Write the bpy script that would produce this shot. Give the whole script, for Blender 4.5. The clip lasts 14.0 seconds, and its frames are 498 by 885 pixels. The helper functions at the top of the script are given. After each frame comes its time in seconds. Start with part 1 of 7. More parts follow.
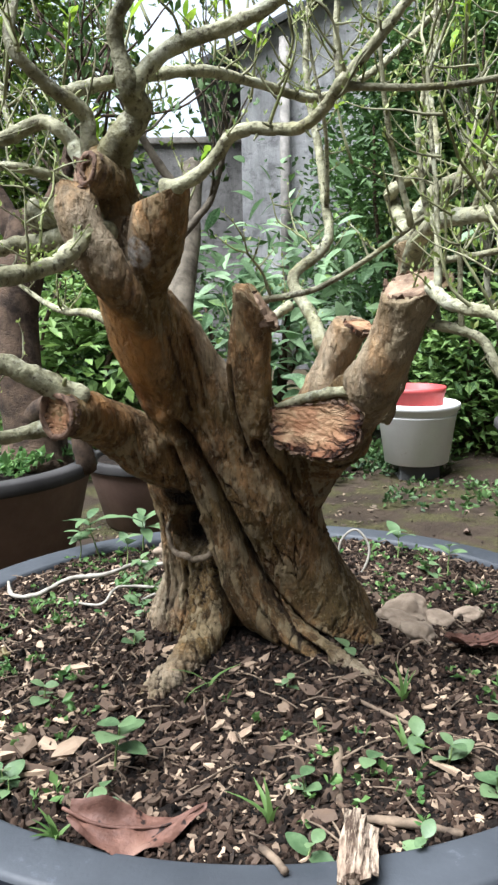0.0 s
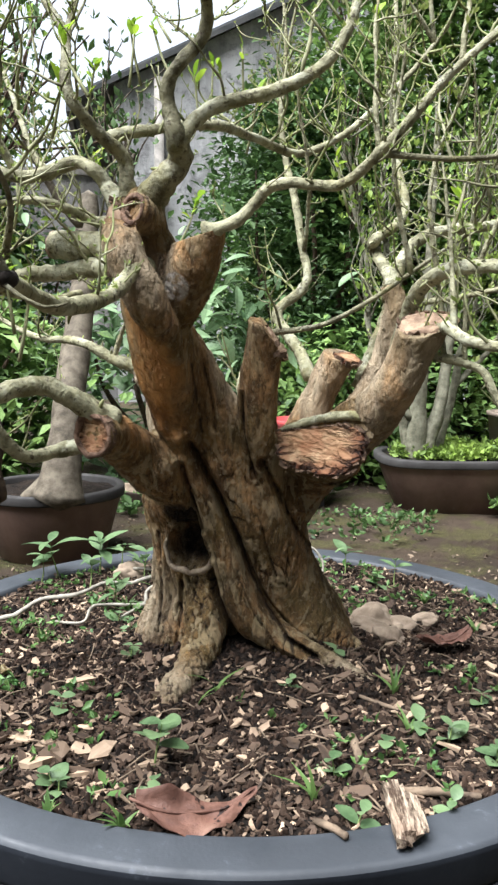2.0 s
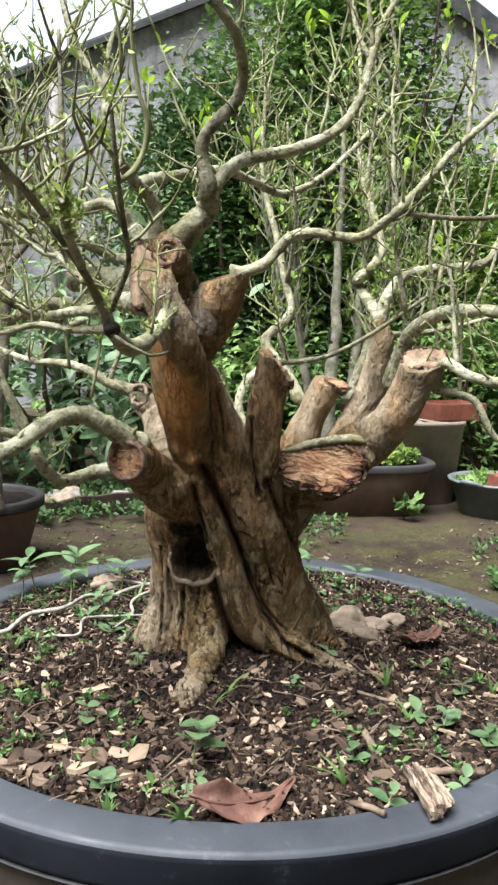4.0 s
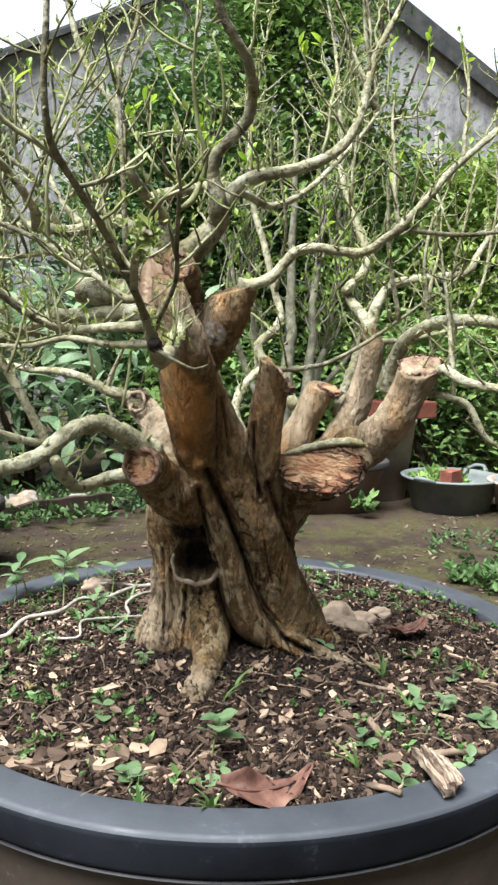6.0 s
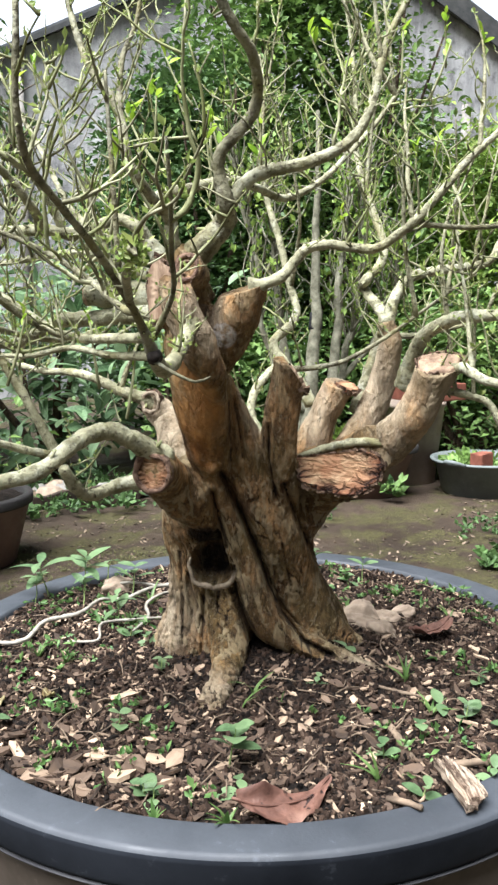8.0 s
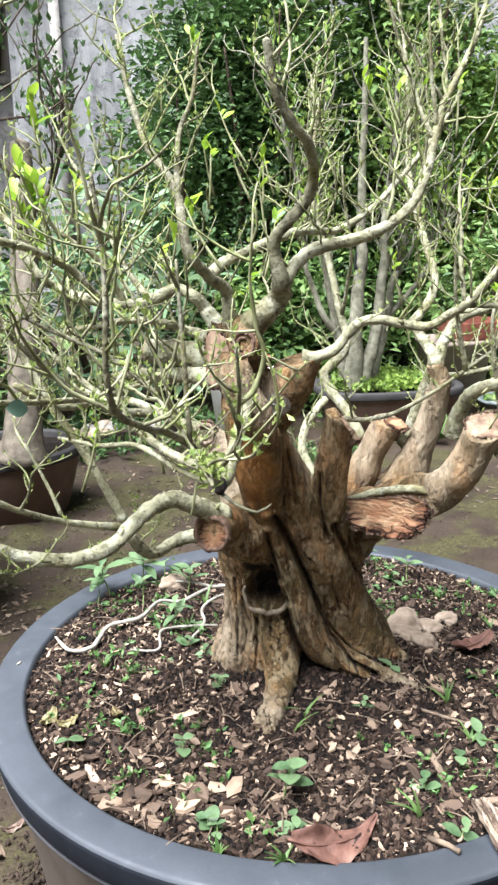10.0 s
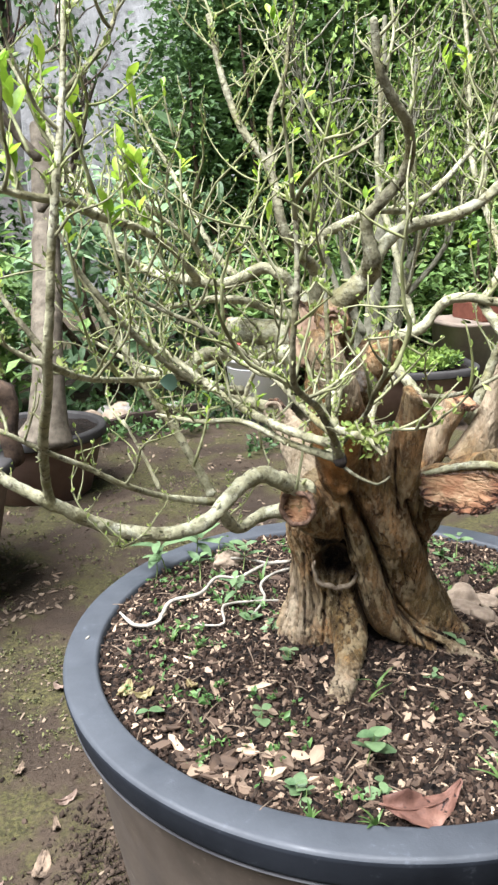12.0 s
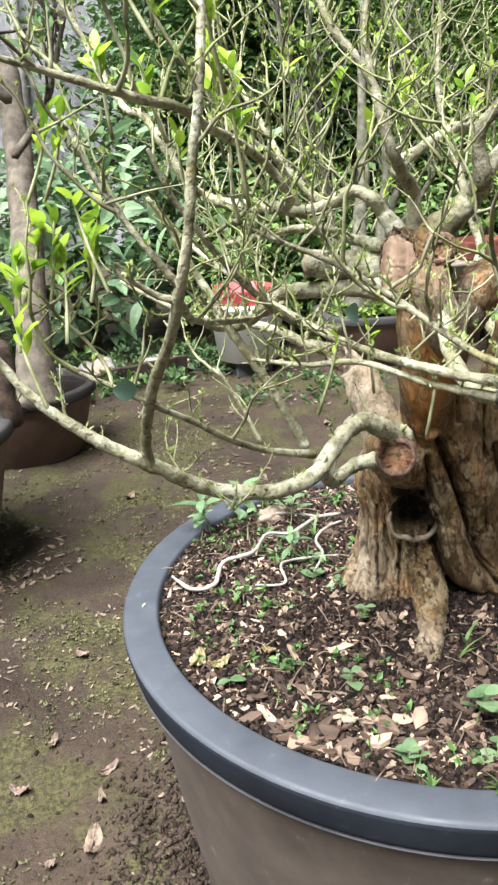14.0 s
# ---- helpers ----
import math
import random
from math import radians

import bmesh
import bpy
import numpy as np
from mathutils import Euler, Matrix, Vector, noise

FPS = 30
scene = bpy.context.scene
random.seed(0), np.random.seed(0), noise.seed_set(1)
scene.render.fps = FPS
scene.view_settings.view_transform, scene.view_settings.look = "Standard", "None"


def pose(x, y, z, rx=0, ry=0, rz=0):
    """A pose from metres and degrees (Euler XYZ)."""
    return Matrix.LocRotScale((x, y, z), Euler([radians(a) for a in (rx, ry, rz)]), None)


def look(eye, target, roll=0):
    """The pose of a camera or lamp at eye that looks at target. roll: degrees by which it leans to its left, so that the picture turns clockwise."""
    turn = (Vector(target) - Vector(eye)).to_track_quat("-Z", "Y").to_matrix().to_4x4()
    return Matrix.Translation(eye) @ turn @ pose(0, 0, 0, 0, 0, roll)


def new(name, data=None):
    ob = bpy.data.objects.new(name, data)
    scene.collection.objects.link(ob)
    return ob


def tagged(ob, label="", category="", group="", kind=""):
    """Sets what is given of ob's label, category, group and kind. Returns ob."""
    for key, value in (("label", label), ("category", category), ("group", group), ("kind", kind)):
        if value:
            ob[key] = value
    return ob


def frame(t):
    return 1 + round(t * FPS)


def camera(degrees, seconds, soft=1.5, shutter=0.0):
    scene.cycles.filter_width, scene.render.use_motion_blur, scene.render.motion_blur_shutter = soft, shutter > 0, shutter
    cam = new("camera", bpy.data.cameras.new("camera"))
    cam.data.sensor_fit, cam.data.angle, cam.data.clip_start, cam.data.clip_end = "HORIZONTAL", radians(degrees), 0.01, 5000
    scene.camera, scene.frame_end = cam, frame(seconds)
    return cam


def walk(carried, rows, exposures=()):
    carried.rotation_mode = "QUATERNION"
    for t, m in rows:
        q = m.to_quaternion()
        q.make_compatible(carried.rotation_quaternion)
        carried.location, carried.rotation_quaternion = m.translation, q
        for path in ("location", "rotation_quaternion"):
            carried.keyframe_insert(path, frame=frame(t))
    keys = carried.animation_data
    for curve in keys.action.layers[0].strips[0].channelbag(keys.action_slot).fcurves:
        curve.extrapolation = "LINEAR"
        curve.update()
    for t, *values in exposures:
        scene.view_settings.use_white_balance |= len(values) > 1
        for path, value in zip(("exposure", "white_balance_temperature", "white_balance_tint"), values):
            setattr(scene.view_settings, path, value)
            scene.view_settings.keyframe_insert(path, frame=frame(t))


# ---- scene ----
cam = camera(34.1, 14.0, soft=2.5)
METRES, EYE, TILT, LEAN, TURN = 0.69, 0.681, -10.26, 1.08, 0.0
ROWS = [
    (0.0, 0.0, 0.0, 0.0, 0.0, 0.0, -0.0),
    (0.5, -0.0349, -0.0187, 0.0056, -0.14, 0.28, -0.42),
    (1.0, -0.0736, -0.0245, -0.0012, -1.52, 0.64, -0.47),
    (1.5, -0.1279, -0.0455, -0.0145, -6.89, 1.6, -0.28),
    (2.0, -0.1688, -0.0661, -0.0165, -9.78, 2.36, 0.12),
    (4.5, -0.357, -0.121, 0.0092, -19.25, 2.44, 1.27),
    (5.0, -0.3775, -0.1286, 0.0119, -20.49, 2.41, 1.76),
    (5.5, -0.3931, -0.1298, 0.0119, -20.93, 2.35, 1.9),
    (6.0, -0.4113, -0.1284, 0.0099, -21.46, 2.38, 1.96),
    (6.5, -0.4159, -0.1238, 0.0047, -21.42, 2.47, 2.06),
    (7.0, -0.3999, -0.1167, -0.0056, -21.32, 2.79, 2.29),
    (9.5, -0.3809, -0.1313, 0.1749, -16.32, -3.63, 3.27),
    (10.0, -0.4029, -0.1534, 0.215, -16.37, -4.94, 3.07),
    (10.5, -0.437, -0.1646, 0.2309, -16.24, -5.71, 2.94),
    (11.0, -0.4638, -0.163, 0.2208, -16.23, -5.88, 2.8),
    (11.5, -0.4892, -0.156, 0.217, -16.26, -6.19, 2.95),
    (12.0, -0.5085, -0.1413, 0.2152, -16.44, -6.18, 3.2),
    (12.5, -0.5337, -0.1144, 0.2159, -17.32, -6.25, 3.22),
    (13.0, -0.572, -0.0682, 0.213, -18.0, -7.07, 3.39),
    (13.5, -0.5989, -0.0378, 0.2078, -18.48, -8.79, 3.84),
    (14.0, -0.6207, -0.0117, 0.2111, -19.31, -9.81, 5.36),
]
walk(cam, [(t, pose(-0.007, -0.678, EYE, TILT, LEAN, TURN) @ pose(METRES * x, METRES * y, METRES * z, 90 + pitch, roll, yaw)) for t, x, y, z, yaw, pitch, roll in ROWS],
     exposures=[(0.0, 1.55, 5550, 10), (2.0, 1.51, 5740, 10), (7.0, 1.58, 5780, 10), (9.5, 1.85, 5600, 12), (14.0, 1.84, 5750, 12)])

# ---- light: a bright overcast sky, softly directed from high behind the walker's left ----
SUN_UP, SUN_ROUND = radians(66), radians(-116)
world = bpy.data.worlds.new("sky")
scene.world = world
world.use_nodes = True
wn, wl = world.node_tree.nodes, world.node_tree.links
sky = wn.new("ShaderNodeTexSky")
sky.sky_type = "NISHITA"
sky.sun_disc = False
sky.sun_elevation, sky.sun_rotation = SUN_UP, SUN_ROUND
sky.dust_density, sky.air_density = 4.0, 1.0
pale = wn.new("ShaderNodeHueSaturation")
pale.inputs["Saturation"].default_value = 0.10
wl.new(sky.outputs["Color"], pale.inputs["Color"])
wl.new(pale.outputs["Color"], wn["Background"].inputs["Color"])
wn["Background"].inputs["Strength"].default_value = 0.017
sun = new("sun", bpy.data.lights.new("sun", "SUN"))
sun.data.energy, sun.data.angle, sun.data.color = 5.8, radians(48), (1.0, 0.945, 0.865)
sun.matrix_world = look((math.sin(SUN_ROUND) * math.cos(SUN_UP) * 20, math.cos(SUN_ROUND) * math.cos(SUN_UP) * 20, math.sin(SUN_UP) * 20), (0, 0, 0))


# ---- the overcast far behind the house ----
cloud = bpy.data.materials.new("overcast_cloud")
cloud.use_nodes = True
cloud.node_tree.nodes.remove(cloud.node_tree.nodes["Principled BSDF"])
glow = cloud.node_tree.nodes.new("ShaderNodeEmission")
glow.inputs["Color"].default_value, glow.inputs["Strength"].default_value = (0.96, 0.98, 1.0, 1), 0.44
cloud.node_tree.links.new(glow.outputs[0], cloud.node_tree.nodes["Material Output"].inputs["Surface"])
me = bpy.data.meshes.new("backdrop")
me.from_pydata([(-120, 200, -5), (220, 200, -5), (220, 200, 100), (-120, 200, 100)], [], [(0, 1, 2, 3)])
me.materials.append(cloud)
tagged(new("backdrop", me), "white overcast sky behind the yard", "sky", kind="structure")


# ---- materials ----
class Nodes:
    """A small writer of node materials."""

    def __init__(self, name, rough=0.7, metal=0.0, spec=0.4):
        self.mat = bpy.data.materials.new(name)
        self.mat.use_nodes = True
        self.n, self.l = self.mat.node_tree.nodes, self.mat.node_tree.links
        self.b = self.n["Principled BSDF"]
        self.b.inputs["Roughness"].default_value = rough
        self.b.inputs["Metallic"].default_value = metal
        self.b.inputs["Specular IOR Level"].default_value = spec
        self.at = self.n.new("ShaderNodeTexCoord").outputs["Object"]

    def stretch(self, x, y, z):
        m = self.n.new("ShaderNodeMapping")
        m.inputs["Scale"].default_value = (x, y, z)
        self.l.new(self.at, m.inputs["Vector"])
        return m.outputs["Vector"]

    def noise(self, scale, detail=4.0, rough=0.6, at=None, warp=0.0):
        t = self.n.new("ShaderNodeTexNoise")
        t.inputs["Scale"].default_value, t.inputs["Detail"].default_value = scale, detail
        t.inputs["Roughness"].default_value, t.inputs["Distortion"].default_value = rough, warp
        self.l.new(at or self.at, t.inputs["Vector"])
        return t.outputs["Fac"]

    def cells(self, scale, at=None, feature="DISTANCE_TO_EDGE"):
        t = self.n.new("ShaderNodeTexVoronoi")
        t.feature = feature
        t.inputs["Scale"].default_value = scale
        self.l.new(at or self.at, t.inputs["Vector"])
        return t.outputs["Distance"]

    def flakes(self, scale, at, wobble=0.02):
        """Cells with torn edges: a value per cell, and the distance to the cell's edge."""
        t = self.n.new("ShaderNodeTexNoise")
        t.inputs["Scale"].default_value, t.inputs["Detail"].default_value = scale * 0.9, 4
        self.l.new(at, t.inputs["Vector"])
        shift = self.n.new("ShaderNodeMix")
        shift.data_type = "VECTOR"
        shift.inputs[0].default_value = wobble
        self.l.new(at, shift.inputs[4])
        self.l.new(t.outputs["Color"], shift.inputs[5])
        pick = self.n.new("ShaderNodeTexVoronoi")
        pick.inputs["Scale"].default_value = scale
        self.l.new(shift.outputs[1], pick.inputs["Vector"])
        split = self.n.new("ShaderNodeSeparateColor")
        self.l.new(pick.outputs["Color"], split.inputs[0])
        return split.outputs[0], self.cells(scale, shift.outputs[1])

    def ramp(self, fac, low, high, a=0.0, b=1.0):
        t = self.n.new("ShaderNodeMapRange")
        t.clamp = True
        for key, v in (("From Min", low), ("From Max", high), ("To Min", a), ("To Max", b)):
            t.inputs[key].default_value = v
        self.l.new(fac, t.inputs["Value"])
        return t.outputs["Result"]

    def mix(self, fac, a, b):
        t = self.n.new("ShaderNodeMix")
        t.data_type = "RGBA"
        for socket, v in ((t.inputs[0], fac), (t.inputs[6], a), (t.inputs[7], b)):
            if isinstance(v, (tuple, list)):
                socket.default_value = (*v, 1.0)
            elif isinstance(v, float):
                socket.default_value = v
            else:
                self.l.new(v, socket)
        return t.outputs[2]

    def mul(self, a, b):
        t = self.n.new("ShaderNodeMath")
        t.operation = "MULTIPLY"
        for socket, v in ((t.inputs[0], a), (t.inputs[1], b)):
            if isinstance(v, float):
                socket.default_value = v
            else:
                self.l.new(v, socket)
        return t.outputs[0]

    def chance(self):
        return self.n.new("ShaderNodeObjectInfo").outputs["Random"]

    def island(self):
        return self.n.new("ShaderNodeNewGeometry").outputs["Random Per Island"]

    def attribute(self, name):
        t = self.n.new("ShaderNodeAttribute")
        t.attribute_name = name
        return t.outputs["Fac"]

    def colour(self, c):
        if isinstance(c, tuple):
            self.b.inputs["Base Color"].default_value = (*c, 1.0)
        else:
            self.l.new(c, self.b.inputs["Base Color"])
        return self

    def rough(self, r):
        self.l.new(r, self.b.inputs["Roughness"])
        return self

    def bump(self, height, distance=0.002, strength=0.6):
        t = self.n.new("ShaderNodeBump")
        t.inputs["Strength"].default_value, t.inputs["Distance"].default_value = strength, distance
        self.l.new(height, t.inputs["Height"])
        if self.b.inputs["Normal"].is_linked:
            self.l.new(self.b.inputs["Normal"].links[0].from_socket, t.inputs["Normal"])
        self.l.new(t.outputs["Normal"], self.b.inputs["Normal"])
        return self

    def thin(self, amount):
        """Light that shines through a leaf."""
        t = self.n.new("ShaderNodeBsdfTranslucent")
        m = self.n.new("ShaderNodeMixShader")
        m.inputs[0].default_value = amount
        link = self.b.inputs["Base Color"].links
        if link:
            self.l.new(link[0].from_socket, t.inputs["Color"])
        else:
            t.inputs["Color"].default_value = self.b.inputs["Base Color"].default_value
        out = self.n["Material Output"]
        self.l.new(self.b.outputs[0], m.inputs[1])
        self.l.new(t.outputs[0], m.inputs[2])
        self.l.new(m.outputs[0], out.inputs["Surface"])
        return self


def trunk_bark():
    m = Nodes("trunk_bark", 0.8, spec=0.25)
    up = m.stretch(1, 1, 0.35)
    coarse = m.attribute("coarse")
    base = m.mix(m.ramp(m.noise(38, 6, 0.70, up), 0.40, 0.60), (0.078, 0.040, 0.016), (0.390, 0.228, 0.096))
    base = m.mix(m.ramp(m.noise(13, 4, 0.6), 0.46, 0.62, 0.0, 0.6), base, (0.118, 0.090, 0.028))
    base = m.mix(m.ramp(m.noise(120, 6, 0.72, up), 0.40, 0.56, 0.55, 0.0), base, (0.058, 0.036, 0.017))
    pick, edge = m.flakes(95, m.stretch(1, 1, 0.32), 0.022)
    patch = m.ramp(m.noise(22, 4, 0.6), 0.42, 0.54)
    base = m.mix(m.mul(m.mul(coarse, patch), m.ramp(pick, 0.64, 0.72, 0.0, 0.75)), base, (0.34, 0.268, 0.152))
    base = m.mix(m.mul(m.mul(coarse, m.ramp(edge, 0.0, 0.07, 0.6, 0.0)), m.ramp(m.noise(30, 3), 0.48, 0.58)), base, (0.040, 0.024, 0.012))
    base = m.mix(m.ramp(m.noise(260, 4, 0.7), 0.56, 0.66, 0.0, 0.6), base, (0.31, 0.25, 0.15))
    base = m.mix(m.ramp(m.noise(210, 5, 0.75, m.stretch(1, 1, 0.3)), 0.34, 0.45, 0.7, 0.0), base, (0.030, 0.018, 0.009))
    # cracks go near black; along the deep creases this includes painted shade
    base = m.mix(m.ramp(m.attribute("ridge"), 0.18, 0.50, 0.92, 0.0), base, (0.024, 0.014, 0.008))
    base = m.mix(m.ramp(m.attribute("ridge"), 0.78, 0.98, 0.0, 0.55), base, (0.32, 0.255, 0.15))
    wood = m.mix(m.ramp(m.noise(42, 5, 0.6, m.stretch(1, 1, 0.14)), 0.36, 0.64), (0.30, 0.135, 0.038), (0.60, 0.320, 0.105))
    wood = m.mix(m.ramp(m.noise(20, 5, 0.65, up), 0.52, 0.64, 0.0, 0.75), wood, (0.15, 0.105, 0.05))
    peel = m.ramp(m.noise(30, 5, 0.7, up), 0.36, 0.56, 0.25, 1.0)
    base = m.mix(m.mul(m.ramp(m.attribute("wood"), 0.15, 0.55), peel), base, wood)
    grey = m.mix(m.ramp(m.noise(60, 6, 0.7, m.stretch(1, 1, 0.22)), 0.38, 0.62), (0.165, 0.128, 0.080), (0.50, 0.415, 0.290))
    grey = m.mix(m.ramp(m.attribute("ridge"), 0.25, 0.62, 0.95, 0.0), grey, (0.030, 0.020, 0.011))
    base = m.mix(m.ramp(m.attribute("weathered"), 0.20, 0.95, 0.0, 0.80), base, grey)
    spot = m.mul(m.ramp(m.attribute("lichen"), 0.35, 0.5), m.ramp(m.noise(160, 3), 0.36, 0.56))
    base = m.mix(m.mul(spot, 0.75), base, (0.36, 0.335, 0.30))
    # near black for the rotted hollow and the shade painted above it
    hollow_dark = m.mul(m.ramp(m.attribute("rot_and_shade"), 0.30, 0.75), m.ramp(m.noise(90, 5, 0.7), 0.30, 0.50, 0.65, 1.0))
    base = m.mix(hollow_dark, base, m.mix(m.ramp(m.noise(110, 4, 0.7, up), 0.45, 0.65), (0.006, 0.004, 0.003), (0.034, 0.022, 0.015)))
    m.colour(base)
    m.bump(m.mul(coarse, m.ramp(edge, 0.0, 0.14)), 0.0018, 0.8).bump(m.mul(coarse, m.noise(130, 6, 0.75, up)), 0.005, 0.9).bump(m.noise(420, 4, 0.65), 0.0018, 0.9)
    return m.mat


def branch_bark(name, a, c, white):
    m = Nodes(name, 0.72, spec=0.3)
    base = m.mix(m.ramp(m.noise(60, 5, 0.65), 0.38, 0.60), a, c)
    base = m.mix(m.ramp(m.noise(38, 5, 0.72), 0.53, 0.60, 0.0, white), base, (0.43, 0.435, 0.335))
    base = m.mix(m.ramp(m.noise(27, 3, 0.6), 0.52, 0.66, 0.0, 0.75), base, (0.16, 0.145, 0.055))
    base = m.mix(m.ramp(m.noise(210, 4, 0.7), 0.34, 0.45, 0.85, 0.0), base, (0.045, 0.032, 0.02))
    m.colour(base)
    m.bump(m.noise(240, 4, 0.65), 0.0022, 0.9).bump(m.noise(80, 3, 0.6), 0.003, 0.5)
    return m.mat


def twig_bark():
    m = Nodes("twig_bark", 0.7, spec=0.3)
    base = m.mix(m.ramp(m.noise(60, 3), 0.4, 0.6), (0.10, 0.095, 0.05), (0.31, 0.305, 0.185))
    base = m.mix(m.ramp(m.island(), 0.3, 0.95, 0.0, 0.7), base, (0.20, 0.225, 0.075))
    m.colour(base)
    return m.mat


def cut_wood(name="cut_wood", dark=1.0):
    m = Nodes(name, 0.75, spec=0.25)
    grain = m.stretch(1, 1, 2.2)
    torn = m.attribute("torn")
    base = m.mix(m.ramp(m.noise(30, 5, 0.6, grain, 0.9), 0.36, 0.62), (0.36 * dark, 0.175 * dark, 0.082 * dark), (0.60 * dark, 0.41 * dark, 0.235 * dark))
    base = m.mix(m.ramp(m.noise(34, 4, 0.6), 0.47, 0.60, 0.0, 0.7), base, (0.34 * dark, 0.155 * dark, 0.075 * dark))
    wander = m.n.new("ShaderNodeTexNoise")
    wander.inputs["Scale"].default_value, wander.inputs["Detail"].default_value = 40, 5
    m.l.new(grain, wander.inputs["Vector"])
    shift = m.n.new("ShaderNodeMix")
    shift.data_type = "VECTOR"
    shift.inputs[0].default_value = 0.07
    m.l.new(grain, shift.inputs[4])
    m.l.new(wander.outputs["Color"], shift.inputs[5])
    edge = m.cells(46, shift.outputs[1])
    # splits gather towards the broken rim and leave the heartwood whole
    split = m.mul(m.ramp(edge, 0.03, 0.13, 1.0, 0.0), m.mul(m.ramp(torn, 0.52, 0.90, 0.0, 1.0), m.ramp(m.noise(30, 3), 0.42, 0.54)))
    base = m.mix(m.mul(m.ramp(torn, 0.3, 0.8, 0.25, 1.0), m.ramp(m.noise(240, 4, 0.7, grain), 0.36, 0.46, 0.5, 0.0)), base, (0.20 * dark, 0.075 * dark, 0.03 * dark))
    rag = m.mul(m.ramp(torn, 0.62, 0.98), m.ramp(m.noise(70, 5, 0.7), 0.38, 0.54))
    base = m.mix(rag, base, (0.16 * dark, 0.055 * dark, 0.028 * dark))
    m.colour(m.mix(split, base, (0.030, 0.013, 0.008)))
    m.bump(m.mul(m.ramp(torn, 0.45, 0.85, 0.0, 1.0), m.ramp(edge, 0.0, 0.16)), 0.005, 0.9).bump(m.noise(150, 5, 0.7, grain), 0.0018, 0.8)
    return m.mat


def pale_wood(name, a, b, scale=60):
    m = Nodes(name, 0.75, spec=0.3)
    grain = m.stretch(1, 1, 0.2)
    m.colour(m.mix(m.ramp(m.noise(scale, 5, 0.65, grain), 0.36, 0.64), a, b))
    m.bump(m.noise(scale * 3, 4, 0.7, grain), 0.0015, 0.6)
    return m.mat


def plastic(name, a, b, rough, scuff=(0.4, 0.4, 0.4)):
    m = Nodes(name, rough, spec=0.5)
    base = m.mix(m.ramp(m.noise(6, 5, 0.65), 0.35, 0.65), a, b)
    base = m.mix(m.ramp(m.noise(48, 6, 0.75), 0.62, 0.72, 0.0, 0.5), base, scuff)
    m.colour(base)
    m.rough(m.ramp(m.noise(20, 5, 0.7), 0.3, 0.7, rough - 0.1, rough + 0.22))
    m.bump(m.noise(300, 3), 0.0005, 0.35)
    return m.mat


def earth():
    m = Nodes("potting_earth", 0.95, spec=0.2)
    base = m.mix(m.ramp(m.noise(45, 6, 0.7), 0.35, 0.65), (0.004, 0.0028, 0.002), (0.018, 0.012, 0.008))
    m.colour(m.mix(m.ramp(m.noise(180, 4, 0.7), 0.58, 0.68), base, (0.06, 0.043, 0.032)))
    m.bump(m.noise(160, 6, 0.75), 0.006, 1.0)
    return m.mat


def crumbs():
    m = Nodes("earth_crumbs", 0.95, spec=0.2)
    m.colour(m.mix(m.island(), (0.0025, 0.0018, 0.0012), (0.048, 0.030, 0.020)))
    m.bump(m.noise(500, 3), 0.001, 0.7)
    return m.mat


def clod():
    m = Nodes("earth_clod", 0.95, spec=0.15)
    m.colour(m.mix(m.island(), (0.012, 0.0085, 0.006), (0.064, 0.046, 0.033)))
    m.bump(m.noise(300, 4, 0.7), 0.002, 0.8)
    return m.mat


def chips(single):
    m = Nodes("wood_chips", 0.8, spec=0.25)
    pick = m.chance() if single else m.island()
    base = m.mix(m.ramp(pick, 0.0, 0.5), (0.009, 0.006, 0.0045), (0.085, 0.058, 0.041))
    base = m.mix(m.ramp(pick, 0.62, 0.98), base, (0.47, 0.35, 0.24))
    m.colour(m.mix(m.ramp(m.noise(140, 5, 0.7, m.stretch(0.25, 1, 1)), 0.40, 0.62, 0.0, 0.5), base, (0.115, 0.075, 0.046)))
    m.bump(m.noise(260, 4, 0.7, m.stretch(0.2, 1, 1)), 0.0012, 0.7)
    return m.mat


def leaf_green(name, a, b, glow=0.3, rough=0.45, by_object=False, veins=0.0, clump=False):
    m = Nodes(name, rough, spec=0.4)
    pick = m.chance() if by_object else m.island()
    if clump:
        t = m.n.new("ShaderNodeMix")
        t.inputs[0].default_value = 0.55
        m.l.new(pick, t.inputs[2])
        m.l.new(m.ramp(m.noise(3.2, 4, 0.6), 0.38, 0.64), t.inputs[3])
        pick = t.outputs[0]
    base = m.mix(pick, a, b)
    m.colour(m.mix(m.ramp(m.noise(90, 4, 0.6), 0.45, 0.75, 0.0, 0.35), base, tuple(min(1, v * 1.5 + 0.02) for v in b)))
    if veins:
        m.bump(m.noise(400, 2), 0.0005, veins)
    m.thin(glow)
    return m.mat


